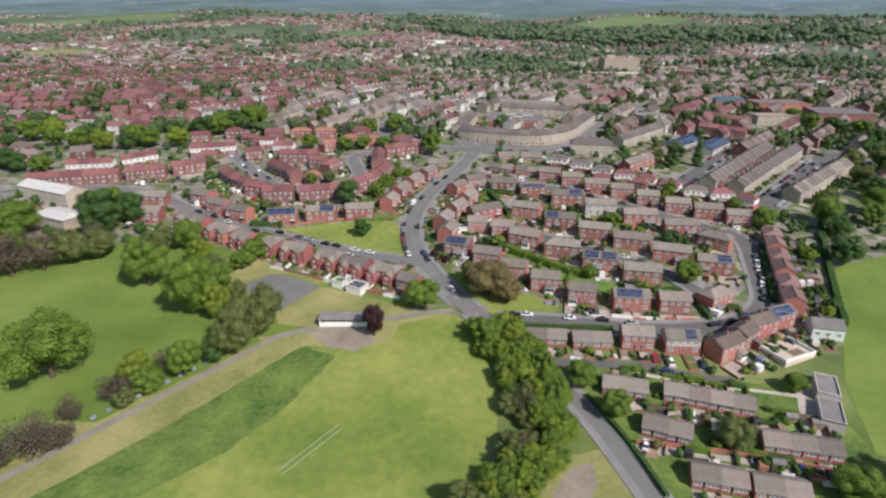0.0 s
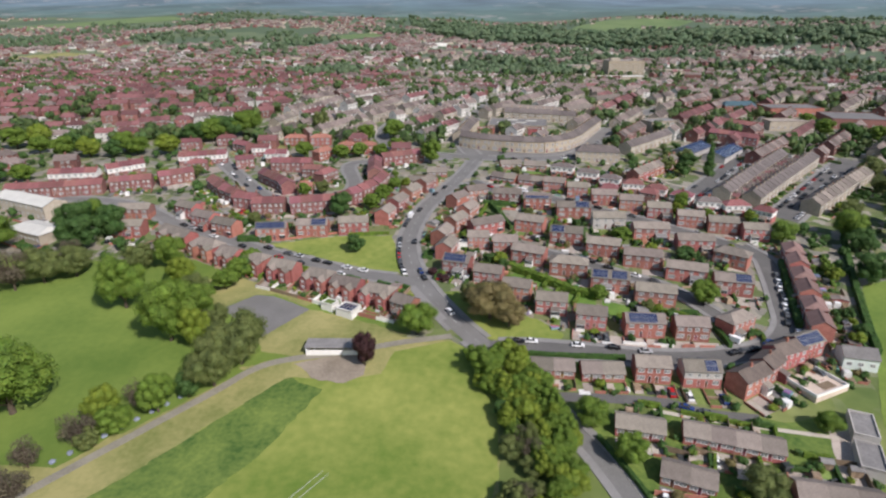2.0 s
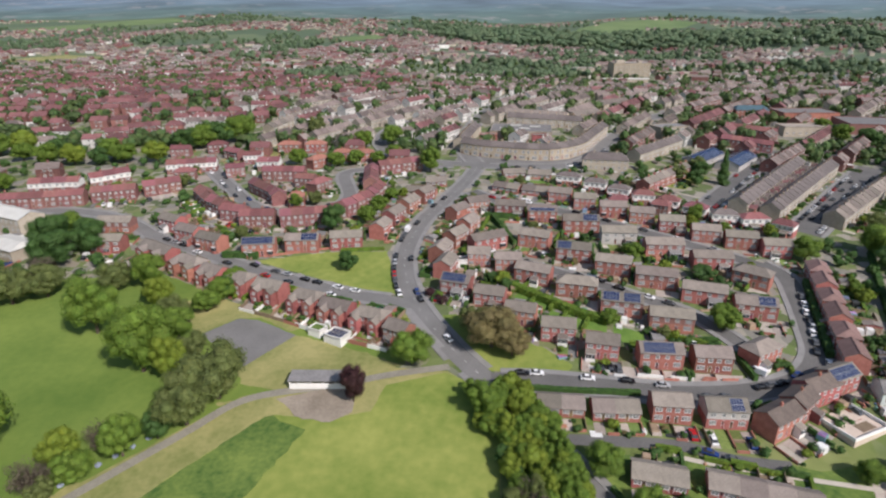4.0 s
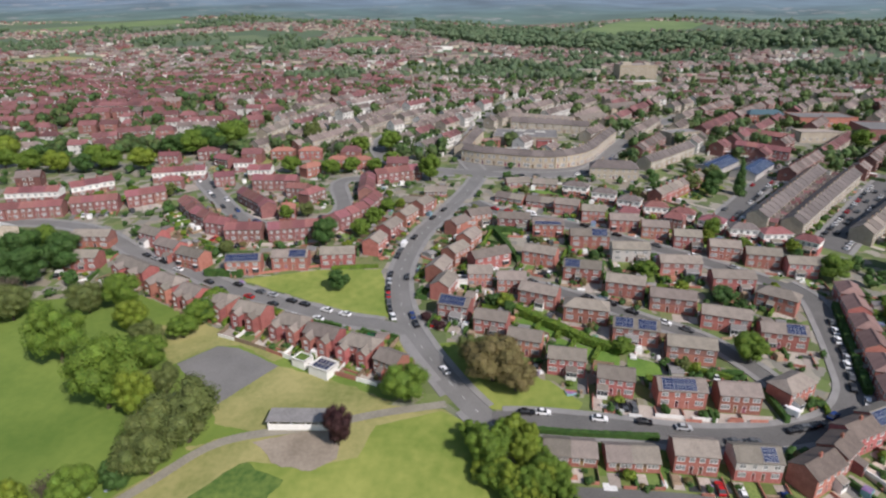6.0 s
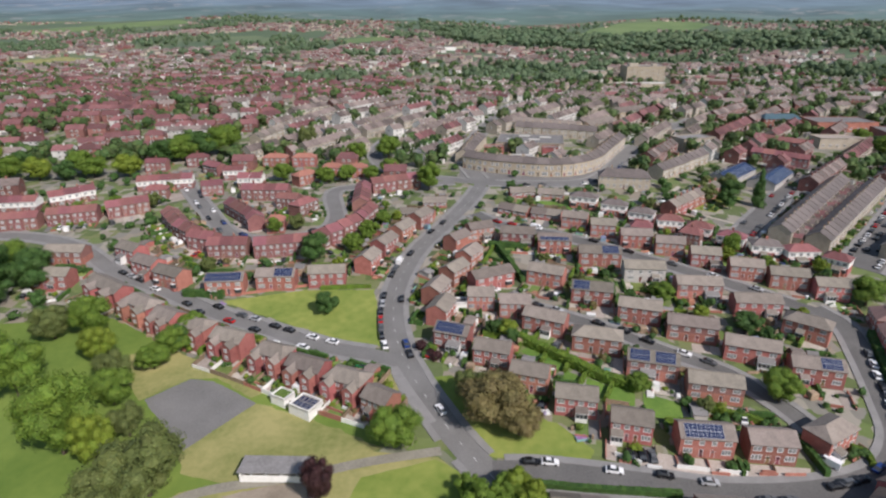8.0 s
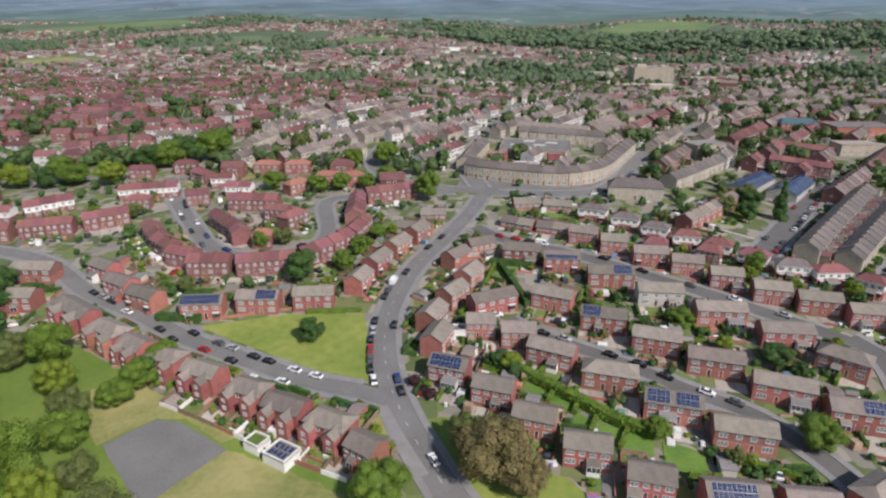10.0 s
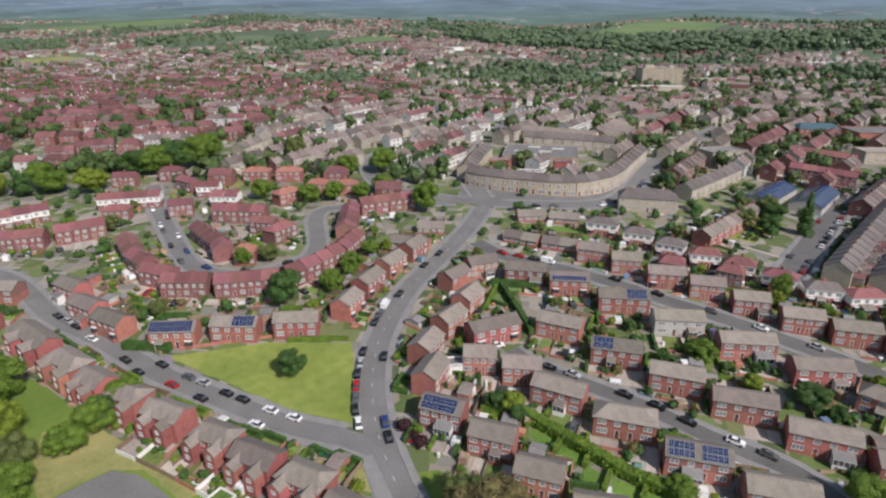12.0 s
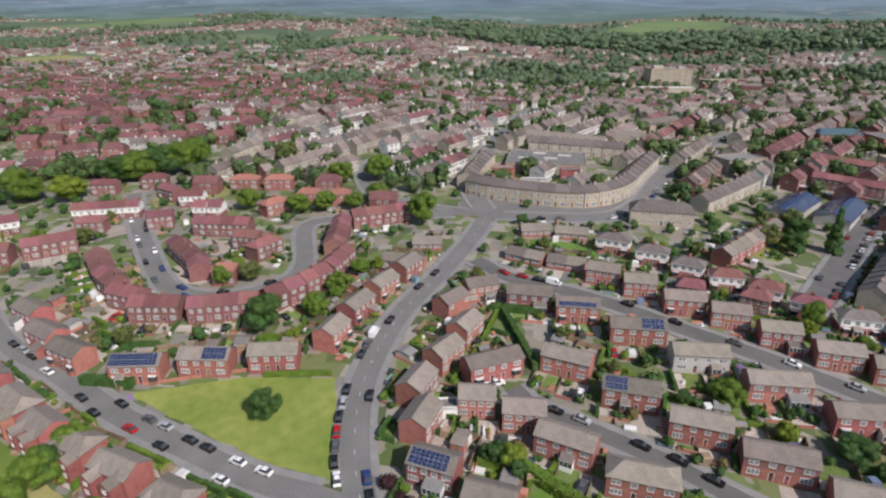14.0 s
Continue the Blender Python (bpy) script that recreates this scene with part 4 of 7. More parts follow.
patch("park_lawn", [(-300, 60), (-128, 86), (-97, 124), (-64, 163), (-28, 176), (-20, 183), (-57, 196), (-82, 205), (-95, 214), (-118, 226), (-142, 222), (-175, 215), (-230, 240), (-330, 200)], grass_fresh, .05, "park lawn of mown green grass", "grass", 8)
patch("dry_meadow", [(-69, 174), (-58, 191), (-40, 186), (-23, 179), (-28, 175), (-45, 170), (-56, 166), (-66, 168)], grass_dry, .09, "dry yellowish meadow beside the playground", "grass", 5)
patch("dry_meadow", [(-95, 196), (-88, 190), (-79, 199.5), (-72, 200), (-60, 193), (-56, 196), (-80, 207), (-92, 212), (-102, 208)], grass_dry, .085, "dry yellow grass round the playground", "grass", 5)
patch("playground", [(-87.3, 190), (-79, 199), (-72.5, 198.7), (-57.8, 191), (-68.8, 174.2)], asphalt, .14, "bare grey tarmac play area", "playground", 5, rag=.3)
patch("yard", [(-54, 163), (-44, 166.5), (-36, 168), (-33, 159), (-38, 155), (-48, 156.5)], yard_worn, .17, "worn reddish hardstanding beside the shelter", "yard", 5, rag=1.5)
patch("green", [(-88, 238), (-62, 247.2), (-38.9, 249.2), (-35, 238), (-30.5, 222), (-29.5, 217.5), (-45, 220.5), (-68, 229.5)], grass_park, .10, "triangular village green of mown grass", "grass", 5)
patch("verge", [(3, 178), (-5, 187), (-14, 205), (-9, 206), (4, 198), (18, 190), (26, 182), (24, 178)], grass_park, .09, "roadside grass verge beside the bronze tree", "grass", 5)
patch("meadow", [(122, 187.7), (137, 222), (200, 250), (260, 200), (160, 110), (98, 124), (104, 150)], grass_fresh, .06, "green paddock beside the last terrace", "grass", 8)
patch("lawn", [(28, 149), (50, 150), (74, 147), (92, 152), (98, 128), (92, 100), (46, 100), (38, 120), (31, 136)], grass_lush, .05, "dark green shared lawns round the bungalows", "grass", 6)
patch("lawn", [(72, 150), (89, 146), (88, 133), (69, 133)], grass_lush, .08, "dark green shared lawn among the bungalows", "grass", 5)
patch("lawn", [(14, 170), (50, 169.5), (50, 158.5), (14, 158.8)], grass_lush, .05, "green lawn in front of the low houses", "grass", 5)
patch("lawn", [(-13.2, 253.4), (-14.5, 260.5), (-12.3, 268.7), (-4.3, 286.2), (-.9, 286.5), (-1.7, 273.2), (-8.7, 256.8)], grass_bright, .09, "long strip of bright green lawn between hedges", "grass", 5)
patch("forecourt", [(-18, 366), (-19, 388), (-5, 381), (7, 377.5), (22, 374.5), (35, 374.5), (47, 380), (57, 392), (67, 414), (72, 412), (62, 388), (52, 370), (30, 360), (-4, 360)], asphalt, .085, "broad tarmac forecourt in front of the stone crescent", "road", 5, rag=0)
patch("lawn", [(6, 338), (34, 336), (36, 323), (8, 327)], grass_bright, .09, "lawn between two rows of low houses", "grass", 5)

patch("verge", [(8, 60), (13, 100), (20, 116), (30.5, 120), (38, 104), (44, 84), (47.5, 50)], grass_dry, .062, "rough dry grass beside the lane", "grass", 5)
patch("bare_ground", [(17, 104), (18.5, 106.5), (22.5, 113), (28, 115.5), (28.4, 108.4), (26, 104), (24, 92), (16, 92)], yard_worn, .09, "bare reddish ground with dry grass beside the lane", "ground", 4, rag=1.5)

for ring in ([(10, 218.5), (13, 221), (16.8, 217.3), (15, 212.8)], [(17.9, 217), (23.2, 215.2), (21.4, 210), (16.3, 212.6)], [(22.2, 210.8), (26.3, 207.8), (24.4, 204), (20.6, 206)],
             [(27.6, 208), (33.2, 204.7), (30.4, 199), (26.5, 203.6)], [(34.2, 204.8), (39, 202.4), (38.2, 197.5), (31.4, 198.8)], [(41, 203), (50, 200), (49, 193), (40, 194.5)]):
    patch("garden_lawn", ring, grass_bright, .13, "bright green back garden lawn between hedges", "grass", 4, rag=.3)

# ---- houses of the hillside on the east ----
rng = random.Random(7)


def at(a, b, kind=None, back=False):
    return stand(kind or rng.choice(SEMI), a, b, back, 13.2)


def short(a, b, back=False):
    return stand(SEMI_SHORT[0], a, b, back, 10.0)


at((53.5, 231.6), (67.1, 229.1))
at((40.8, 239.9), (53.1, 237.1))
at((61.7, 255), (76, 255))
at((77, 245.7), (91, 245.6))
at((67.3, 222.9), (80.7, 219.2))
at((25, 223), (38.5, 220.5), SEMI_HIP)
solar(at((27.3, 248.9), (40, 247)), -5.6, 5, 2)
at((46.3, 264), (60, 264.1), SEMI_GREY)
short((72.6, 278), (82.6, 276.8))
short((83.8, 270.2), (94.5, 268.6))
solar(at((17.9, 283.5), (30.2, 283.4)), -5.4, 11, 1)
solar(at((32, 274.1), (46.8, 274)), 1.2, 5, 2)
short((-9.2, 290.5), (-.2, 295))
at((3.8, 289.5), (17, 288.7))
short((29.4, 307.8), (39.3, 305.2))
short((39.7, 300.2), (49.3, 299.4))
at((49.9, 291.3), (61.5, 290.7))
short((62, 286), (72.2, 284.6))
at((13.9, 260.4), (25.5, 256.4))
at((-5.8, 251.2), (7, 258.8))
solar(short((-14.2, 222), (-4.5, 219.5)), -4.2, 8, 2)
short((-2.6, 214.5), (7.2, 212.3))
short((3.8, 238.2), (13.4, 238.3))
at((11.8, 232.5), (23.6, 228))
short((-6.5, 241.6), (2, 242))
short((7.3, 205.1), (16.9, 202.9))
short((18.1, 196.4), (28.2, 195.3))
stand(BUNG[0], (14.9, 164.4), (20.8, 164.2), w=6.0)
stand(BUNG[0], (20.8, 164.2), (26.8, 164.1), w=6.0)
stand(BUNG[0], (28.7, 163.4), (34.5, 163.5), w=6.0)
stand(BUNG[0], (34.5, 163.5), (40.4, 163.7), w=6.0)
short((43.5, 164), (53.1, 163.8))
solar(stand(SEMI_MIX, (56.3, 163.2), (66.4, 163.3), w=13.2), 1.4, 4, 2)
stand(SEMI_DARK, (69.5, 158.5), (78.5, 164.5), w=13.2)
short((30.5, 189.1), (39.8, 187.7))
solar(at((44.8, 185.3), (56.8, 185.2)), -5, 9, 2)
short((59.9, 184.9), (70, 184.7))
at((75.5, 185.8), (84.5, 192), SEMI_HIP)
solar(at((81.5, 214.6), (94, 212.5)), 1, 5, 2)
solar(solar(at((38.6, 212.9), (51.4, 210.7)), -5.6, 5, 2), 1.0, 5, 2)
at((52.3, 205.1), (65.3, 203.2))
at((95.3, 265.2), (107.2, 263.4))
short((107.3, 258.8), (117.6, 258))
stand(SEMI_HIP, (90, 238), (100, 231), w=13.0)
# houses along the main road
short((-15.5, 229), (-13, 238.5))
short((-18.5, 240.5), (-15.5, 250))
short((-14.5, 254), (-9.5, 262.5))
short((-9.5, 266), (-5.5, 275))
short((-15.5, 279), (-10, 287), True)
# low houses near the top of the hill
for a, b in (((3.6, 322.5), (15.9, 317.4)), ((17.3, 317.5), (29.4, 314.3)), ((7.6, 342.8), (19.1, 345)), ((21.1, 343.1), (33, 341.4)), ((-39.6, 312.7), (-24.8, 311)), ((-31.5, 326.6), (-21, 327.7))):
    row([BUNG[0]], [a, b], 6.0)
# white rendered semis
for k, (a, b) in enumerate((((35.3, 333), (46.5, 329.4)), ((47.9, 324.5), (58, 321.2)), ((58.3, 316.2), (67.4, 312.3)), ((67.6, 308.1), (77.4, 306.9)),
                            ((78.2, 303), (86.8, 299.1)), ((88, 295.6), (96.5, 290.6)), ((97, 287.3), (107.4, 285.9)))):
    stand(SEMI_WHITE[0 if k in (0, 1, 2, 6) else 1], a, b, w=11.0)
# terrace at the paddock's edge and bungalows
for k in range(6):
    a, c = (104.5 + 2.75 * k, 184.5 + 10.2 * k), (106.9 + 2.75 * k, 193.6 + 10.2 * k)
    stand(SEMI_ROSE[k % 2], a, c, True, 12.0)
row(BUNG, [(34.9, 143.3), (46.4, 141.4)], 5.8)
row(BUNG, [(51.3, 141.8), (73.2, 137.2)], 5.6)
row(BUNG, [(42.7, 128.7), (53.8, 125.3)], 5.8)
row(BUNG, [(70.6, 125.1), (88.4, 122.8)], 6.0)
row(BUNG, [(49.8, 112.6), (61.5, 110.8)], 5.8)
row(BUNG, [(63, 110.3), (74, 108.6)], 5.5)

# ---- west side: the street below the green, and the red estate ----
LR = [((-133.5, 242.5), (-118, 233.5)), ((-114.5, 231.5), (-103, 225.5)), ((-101, 224), (-92.5, 219.9)), ((-90.3, 219), (-80.8, 216.2)), ((-77.8, 214.2), (-67.6, 211)),
      ((-63, 208.6), (-53.4, 205.4)), ((-52, 203.6), (-41.8, 200.2)), ((-40.1, 199.5), (-29.9, 195.8))]
for i, (p, q) in enumerate(LR):
    at(p, q, SEMI_WING[i % 2])
short((-28.6, 192.8), (-21.8, 189.2))
for p, q in (((-139, 267.2), (-129, 262.6)), ((-127, 257.2), (-116.6, 252.7)), ((-115, 250.2), (-104, 246)), ((-164.3, 260.9), (-150, 261.9)), ((-157, 243.8), (-144, 244.6))):
    at(p, q)
solar(at((-94.8, 243.8), (-82.4, 246)), -6, 12, 2)
solar(at((-78.9, 248.7), (-65.9, 249.8)), .3, 6, 2)
at((-61.8, 251.7), (-49.5, 253.9))
for p, q in (((-44.8, 259.5), (-42.6, 269)), ((-42, 272.5), (-38.5, 283)), ((-37.5, 286), (-33.5, 296)), ((-32, 299.5), (-28, 309))):
    at(p, q)
row(UNIT_RED, [(-138.2, 300.5), (-126.7, 287.6), (-117.5, 281)], 5.6)
row(UNIT_RED, [(-116.6, 277.5), (-105.5, 275)], 5.6)
row(UNIT_RED, [(-106.1, 270.5), (-91.5, 272)], 5.2)
row(UNIT_RED, [(-88.8, 271.3), (-69.7, 276.5)], 5.2)
row(UNIT_RED, [(-68.4, 277.6), (-61, 288), (-55.5, 297.5), (-52.5, 312)], 5.6)
row(UNIT_RED, [(-116.1, 313.1), (-100, 298.6), (-96.6, 293)], 5.6)
row(UNIT_RED, [(-117.9, 331.2), (-95.7, 331.8)], 5.5)
row([UNIT_REDW], [(-127.3, 348), (-114.7, 349.2)], 6)
row([UNIT_REDW], [(-174.9, 338.8), (-150, 346.4)], 5.6)
row(UNIT_RED, [(-168.5, 302.7), (-154.4, 312.7)], 5.6)
row(UNIT_RED, [(-59.2, 343.6), (-37.6, 355.2)], 5.6)
row([UNIT_REDW], [(-227.7, 304), (-204.2, 309)], 5.6)
row([UNIT_REDW], [(-203, 313), (-189, 326)], 5.6)
row(UNIT_RED, [(-234, 281), (-212.6, 285), (-190.5, 291.2)], 5.6)
row(UNIT_RED, [(-188.7, 293.4), (-170, 300)], 5.6)
for k, (p, q) in enumerate((((-128.2, 385), (-115, 386.4)), ((-112, 386.6), (-99.3, 388)), ((-99, 350.8), (-92, 360.5)), ((-90, 369), (-80, 370)), ((-77.5, 368), (-66.6, 371.4)))):
    stand(SEMI_RED[2], p, q, w=12.0)
stand(SEMI_RED[2], (-92, 293), (-85, 294.6), w=12.0)
stand(SEMI_RED[1], (-86, 309), (-81, 320), w=12.0)
stand(SEMI_RED[0], (-154.5, 371.4), (-143.5, 365), w=12.0)
row(UNIT_RED, [(-58, 315), (-62, 341)], 5.4, True)
for k, (p, q) in enumerate((((-97, 321), (-87, 320)), ((-171, 381), (-160, 385)), ((-189, 371), (-178, 373)), ((-164, 326), (-154, 329)), ((-140, 334), (-131, 338)))):
    stand(SEMI_RED[k % 2], p, q, w=12.0)
ribbon("driveway", curve([(-137, 294), (-126, 281), (-116, 274.5), (-104, 269), (-90, 266), (-70, 270.5), (-58, 283)]), -1.6, 1.6, yard, .1, "strip of pinkish paved yards behind the red terrace", "yard")
patch("yard", [(-112, 300), (-104, 307), (-92, 296), (-96, 290), (-103, 291)], yard, .1, "paved courtyard inside the red horseshoe", "yard", 4, rag=.3)
patch("yard", [(-120, 322), (-96, 326), (-84, 322), (-86, 313), (-102, 312)], yard, .1, "paved courtyard behind the red terraces", "yard", 4, rag=.3)
patch("yard", [(-176, 318), (-150, 322), (-142, 330), (-150, 336), (-178, 330)], yard, .1, "paved yards between the red terraces", "yard", 4, rag=.3)
stand(SEMI_RED[3], (-140, 360), (-130, 362), w=12.0)

# ---- stone town at the top of the hill ----
CRESC = [(-15, 391), (-5, 385.5), (7.4, 382.3), (21.9, 379), (33.8, 378.8), (44, 384), (53.5, 395), (63, 415), (74, 438)]
row(UNIT_CREAM, curve(CRESC, 5.4), 5.2, gap=.35)
row(UNIT_STONE, [(-18, 396), (-14, 420), (-10, 436)], 5.2, True)
row(UNIT_GREY, [(-148.8, 424), (-136, 467)], 5.4)
row(UNIT_BRICK, [(75.5, 322.6), (105.2, 356)], 5.6)
row(UNIT_STONE, [(82.5, 377), (115.9, 413.2)], 5.4)
row(UNIT_STONE, [(12.4, 463), (63.2, 454)], 5.6)
row(UNIT_STONE, [(112, 298.5), (171, 373.8)], 5.6)
row(UNIT_STONE, [(123.5, 292.5), (186.7, 369.8)], 5.6)
row(UNIT_GREY, [(147.4, 286.5), (219.3, 361.5)], 5.6)

# ---- trees ----
for kind, x, y, r, h in (("great", -123, 138, 12.5, 19), ("bare", -108, 109, 7, 9.5), ("bare", -114, 103, 6, 8.5), ("bare", -102.5, 111, 4.5, 7), ("bare", -105.8, 120.5, 3.6, 7.5), ("bare", -121, 97, 6, 9),
                         ("bare", -98.5, 129, 5, 8), ("lime", -97, 137, 4.8, 9.5), ("green", -91.5, 133, 4.6, 7.2), ("olive", -95, 127, 3.2, 5.5), ("bare", -89.5, 142, 4, 8.5), ("green", -84.5, 141, 4.8, 10), ("dark", -79, 147, 3.6, 7),
                         ("olive", -74, 152, 7.2, 13.5), ("olive", -70, 162, 9.2, 15), ("green", -77, 158, 4.6, 9), ("great", -120.5, 188.5, 8.4, 18), ("great", -96, 171.5, 8.4, 19), ("lime", -87.5, 170, 5.2, 12),
                         ("olive", -84, 178, 4.5, 8), ("green", -118.5, 217, 6.3, 11.5), ("olive", -129, 214, 6, 10), ("lime", -109, 205, 5, 10), ("green", -94, 188, 6, 9), ("olive", -100, 197, 4.8, 8), ("green", -91.3, 202.5, 4.6, 6.8), ("dark", -89, 211.5, 4, 7.4),
                         ("bare", -176, 192, 9, 16), ("bare", -167, 197, 7, 15), ("olive", -160, 203, 7.6, 13), ("olive", -151, 208, 6.5, 11), ("green", -187, 203, 9, 14), ("green", -200, 226, 11, 13), ("dark", -171, 241, 8, 15),
                         ("dark", -157, 241, 7, 12), ("green", -207, 212, 9, 13), ("dark", -163, 251, 6, 10), ("dark", -163, 229, 8, 14), ("green", -173, 252, 7, 11), ("bare", -184, 195, 6, 12), ("bare", -156, 214, 6, 11)):
    plant(kind, x, y, r, h)
for kind, x, y, r, h in (("great", -19.8, 179.8, 6.2, 9.8), ("copper", -33.4, 163.4, 4.2, 10.4), ("brown", 3, 189.5, 8.2, 12), ("olive", -3, 196, 5, 9), ("brown", 9, 185.5, 5, 8), ("dark", -50.5, 233.6, 4, 7),
                         ("green", 29, 143.5, 4.5, 7), ("green", 36.5, 131.5, 4.2, 7.5), ("olive", 63.4, 123.7, 5, 7), ("green", 88, 145.7, 3.4, 5.5), ("dark", 101, 110, 8, 12), ("green", 85, 108, 6, 8),
                         ("green", 151, 260, 7, 12), ("dark", 140, 223, 6.5, 11), ("green", 122, 254, 5.5, 9), ("green", 75, 203.5, 5, 8), ("cone", 120, 341, 3.4, 16), ("green", 89.7, 286, 3.4, 8), ("green", 56.3, 250, 4.4, 5.6), ("dark", 77.6, 235, 4.3, 5.4), ("green", 40, 203.6, 3.2, 4.6), ("lime", 117, 275, 3.2, 5)):
    plant(kind, x, y, r, h)
for kind, x, y, r, h in (("green", -88.9, 210, 4.5, 8), ("green", -87.7, 219.3, 4, 7), ("cone", -76.6, 215.7, 1.8, 6), ("green", -88, 291, 3.4, 6.5), ("olive", -80, 294.7, 3.6, 6.5), ("dark", -64.4, 267.4, 6, 11),
                         ("green", -85, 356, 5, 8), ("green", -75, 360, 5, 8), ("green", -63.3, 363, 4.5, 7), ("green", -55.6, 374, 5, 8), ("green", -108, 358, 5, 9), ("green", -31.4, 348.6, 6, 13),
                         ("dark", -188, 387, 9, 13), ("green", -178.7, 390.5, 9, 14), ("dark", -170.8, 397.4, 9, 14), ("green", -163.8, 407, 9, 15), ("green", -162.6, 417, 8, 14), ("lime", -192.4, 359.7, 8, 12),
                         ("green", -211, 357.7, 8, 10), ("green", -222, 364, 7, 12), ("dark", -222, 351, 6, 10), ("lime", -236, 350, 7, 12), ("green", -252, 349, 7, 12), ("dark", -253, 362, 6, 12), ("lime", -285, 375, 8, 13), ("green", -295, 367, 8, 13), ("dark", -294, 346, 6, 9), ("dark", -257, 303, 7, 10), ("green", -243, 304, 6, 9), ("dark", -268, 308, 7, 11), ("green", -272, 356, 6, 10), ("olive", -114, 421, 6, 13), ("green", -78, 395, 6, 11), ("green", -61, 402.7, 7, 12), ("olive", -155, 315, 4.5, 7), ("green", -45.3, 302, 3.5, 6), ("green", -49, 290, 4, 6.5), ("green", -52, 276, 4, 7)):
    plant(kind, x, y, r, h)
# belt between the field and the lane
BELT = [(168, -4, 12), (160, -1.5, 17.5), (152, 1.8, 20.5), (140, 6.5, 24), (130, 6.5, 26.5), (120, 5, 28), (113, 3.5, 24), (108, 1, 17), (96, -3, 13)]
for k in range(126):
    y = rng.uniform(98, 168)
    lo = np.interp(-y, [-q[0] for q in BELT], [q[1] for q in BELT]) + 1.5
    hi = np.interp(-y, [-q[0] for q in BELT], [q[2] for q in BELT]) - 2
    s = rng.random()
    x = lo + (hi - lo) * s
    thin = 112 < y < 136 and s < .38
    plant(rng.choice(["olive", "olive", "bare"] if thin else ["green", "lime", "lime", "dark" if s < .15 else "green"]), x, y, rng.uniform(2.2, 3.7), rng.uniform(4.0, 7.2) * (.75 if s < .2 else 1))
plant("green", 1.8, 161, 5.2, 8.5)
for x, y, r in ((1, 96, 4), (-3, 99, 4), (-6, 95, 3.5), (4, 92, 4.5), (9, 96, 4)):
    plant(rng.choice(["green", "olive"]), x, y, r, r * 1.7)

# ---- larger single buildings ----
def grid_windows(w, n, floors, h=1.5, ww=1.1, z0=1.0, dz=3.2):
    return [(-w / 2 + w * (i + .5) / n, z0 + dz * f, ww, h, 0) for f in range(floors) for i in range(n)]


white_roof = pm("pale_roof_sheet", (.52, .51, .47), (.66, .65, .60), .3, .6, .05)
flat_roof = pm("grey_felt_roof", (.15, .142, .138), (.25, .24, .232), .3, .85, .1, rnd=.2)
mint = pm("pale_mint_boards", (.55, .62, .58), (.66, .72, .68), .6, .7, .1)
deck_stone = pm("pale_terrace_stone", (.52, .42, .34), (.64, .53, .44), .5, .85, .1)

far_brick = pm("far_brick", (.15, .064, .056), (.235, .106, .09), .1, .9, 0, island=.35)
far_stone = pm("far_stone", (.28, .24, .19), (.42, .37, .30), .1, .9, 0, island=.3)
far_white = pm("far_render", (.46, .45, .42), (.64, .63, .60), .1, .9, 0, island=.15)
far_red = pm("far_red_roofs", (.12, .052, .054), (.20, .09, .09), .1, .9, 0, island=.38)
far_grey = pm("far_grey_roofs", (.12, .095, .087), (.215, .172, .155), .1, .9, 0, island=.4)
far_hedge = pm("far_hedges", (.035, .07, .02), (.075, .125, .035), .3, .9, 0, island=.35)
far_shed = pm("far_sheds_and_cars", (.10, .10, .11), (.30, .28, .26), .05, .6, 0, island=.6, hue=.05)

def one(name, label, p, q, w_wall, w_roof, d, eave, rise, n, floors, hip=0.0, doors=1, back=False, chims=(), cat="building", upper=None):
    """A single building on a ridge line."""
    w = math.hypot(q[0] - p[0], q[1] - p[1])
    fw = grid_windows(w, n, floors)
    dd = [0.0] if doors and n % 2 == 0 else []
    ob = house(name, label, cat, "", w, d, eave, rise, w_wall, w_roof, fw, (), doors=dd, hip=hip, chims=chims, upper=upper)
    return stand(ob, p, q, back, w)


def block(name, label, cx, cy, turn, w, d, h, wall, n, floors, top_mat=flat_roof, band=None):
    """A flat-roofed building with a parapet."""
    ob = tagged(new(name), label, "building")
    fw = grid_windows(w, n, floors, 1.4, 1.6, 1.0, 3.3) if n else []
    fh = [(x - a / 2, x + a / 2, s, s + g) for x, s, a, g, _ in fw]
    part("wall", shell_mesh(w, d, h, 0, wall, fh, [], True, band, h - 1.2 if band else 2.6), ob)
    for x, s, a, g, bars in fw:
        part("window", window_mesh(a, g, bars), ob, (x, -d / 2, s))
    b = Build()
    b.box(-w / 2 + .3, w / 2 - .3, -d / 2 + .3, d / 2 - .3, h - .5, h - .25)
    part("roof", b.mesh("roof", [top_mat]), ob)
    b = Build()
    for x0, x1, y0, y1 in ((-w / 2, w / 2, -d / 2, -d / 2 + .3), (-w / 2, w / 2, d / 2 - .3, d / 2), (-w / 2, -w / 2 + .3, -d / 2 + .3, d / 2 - .3), (w / 2 - .3, w / 2, -d / 2 + .3, d / 2 - .3)):
        b.box(x0, x1, y0, y1, h - .6, h + .15)
    part("parapet", b.mesh("parapet", [wall]), ob)
    ob.matrix_basis = pose(cx, cy, gz(cx, cy), 0, 0, turn)
    for k in (-.35, 0, .35):
        taken.append((cx + w * k * math.cos(radians(turn)), cy + w * k * math.sin(radians(turn)), d * .6))
    return ob


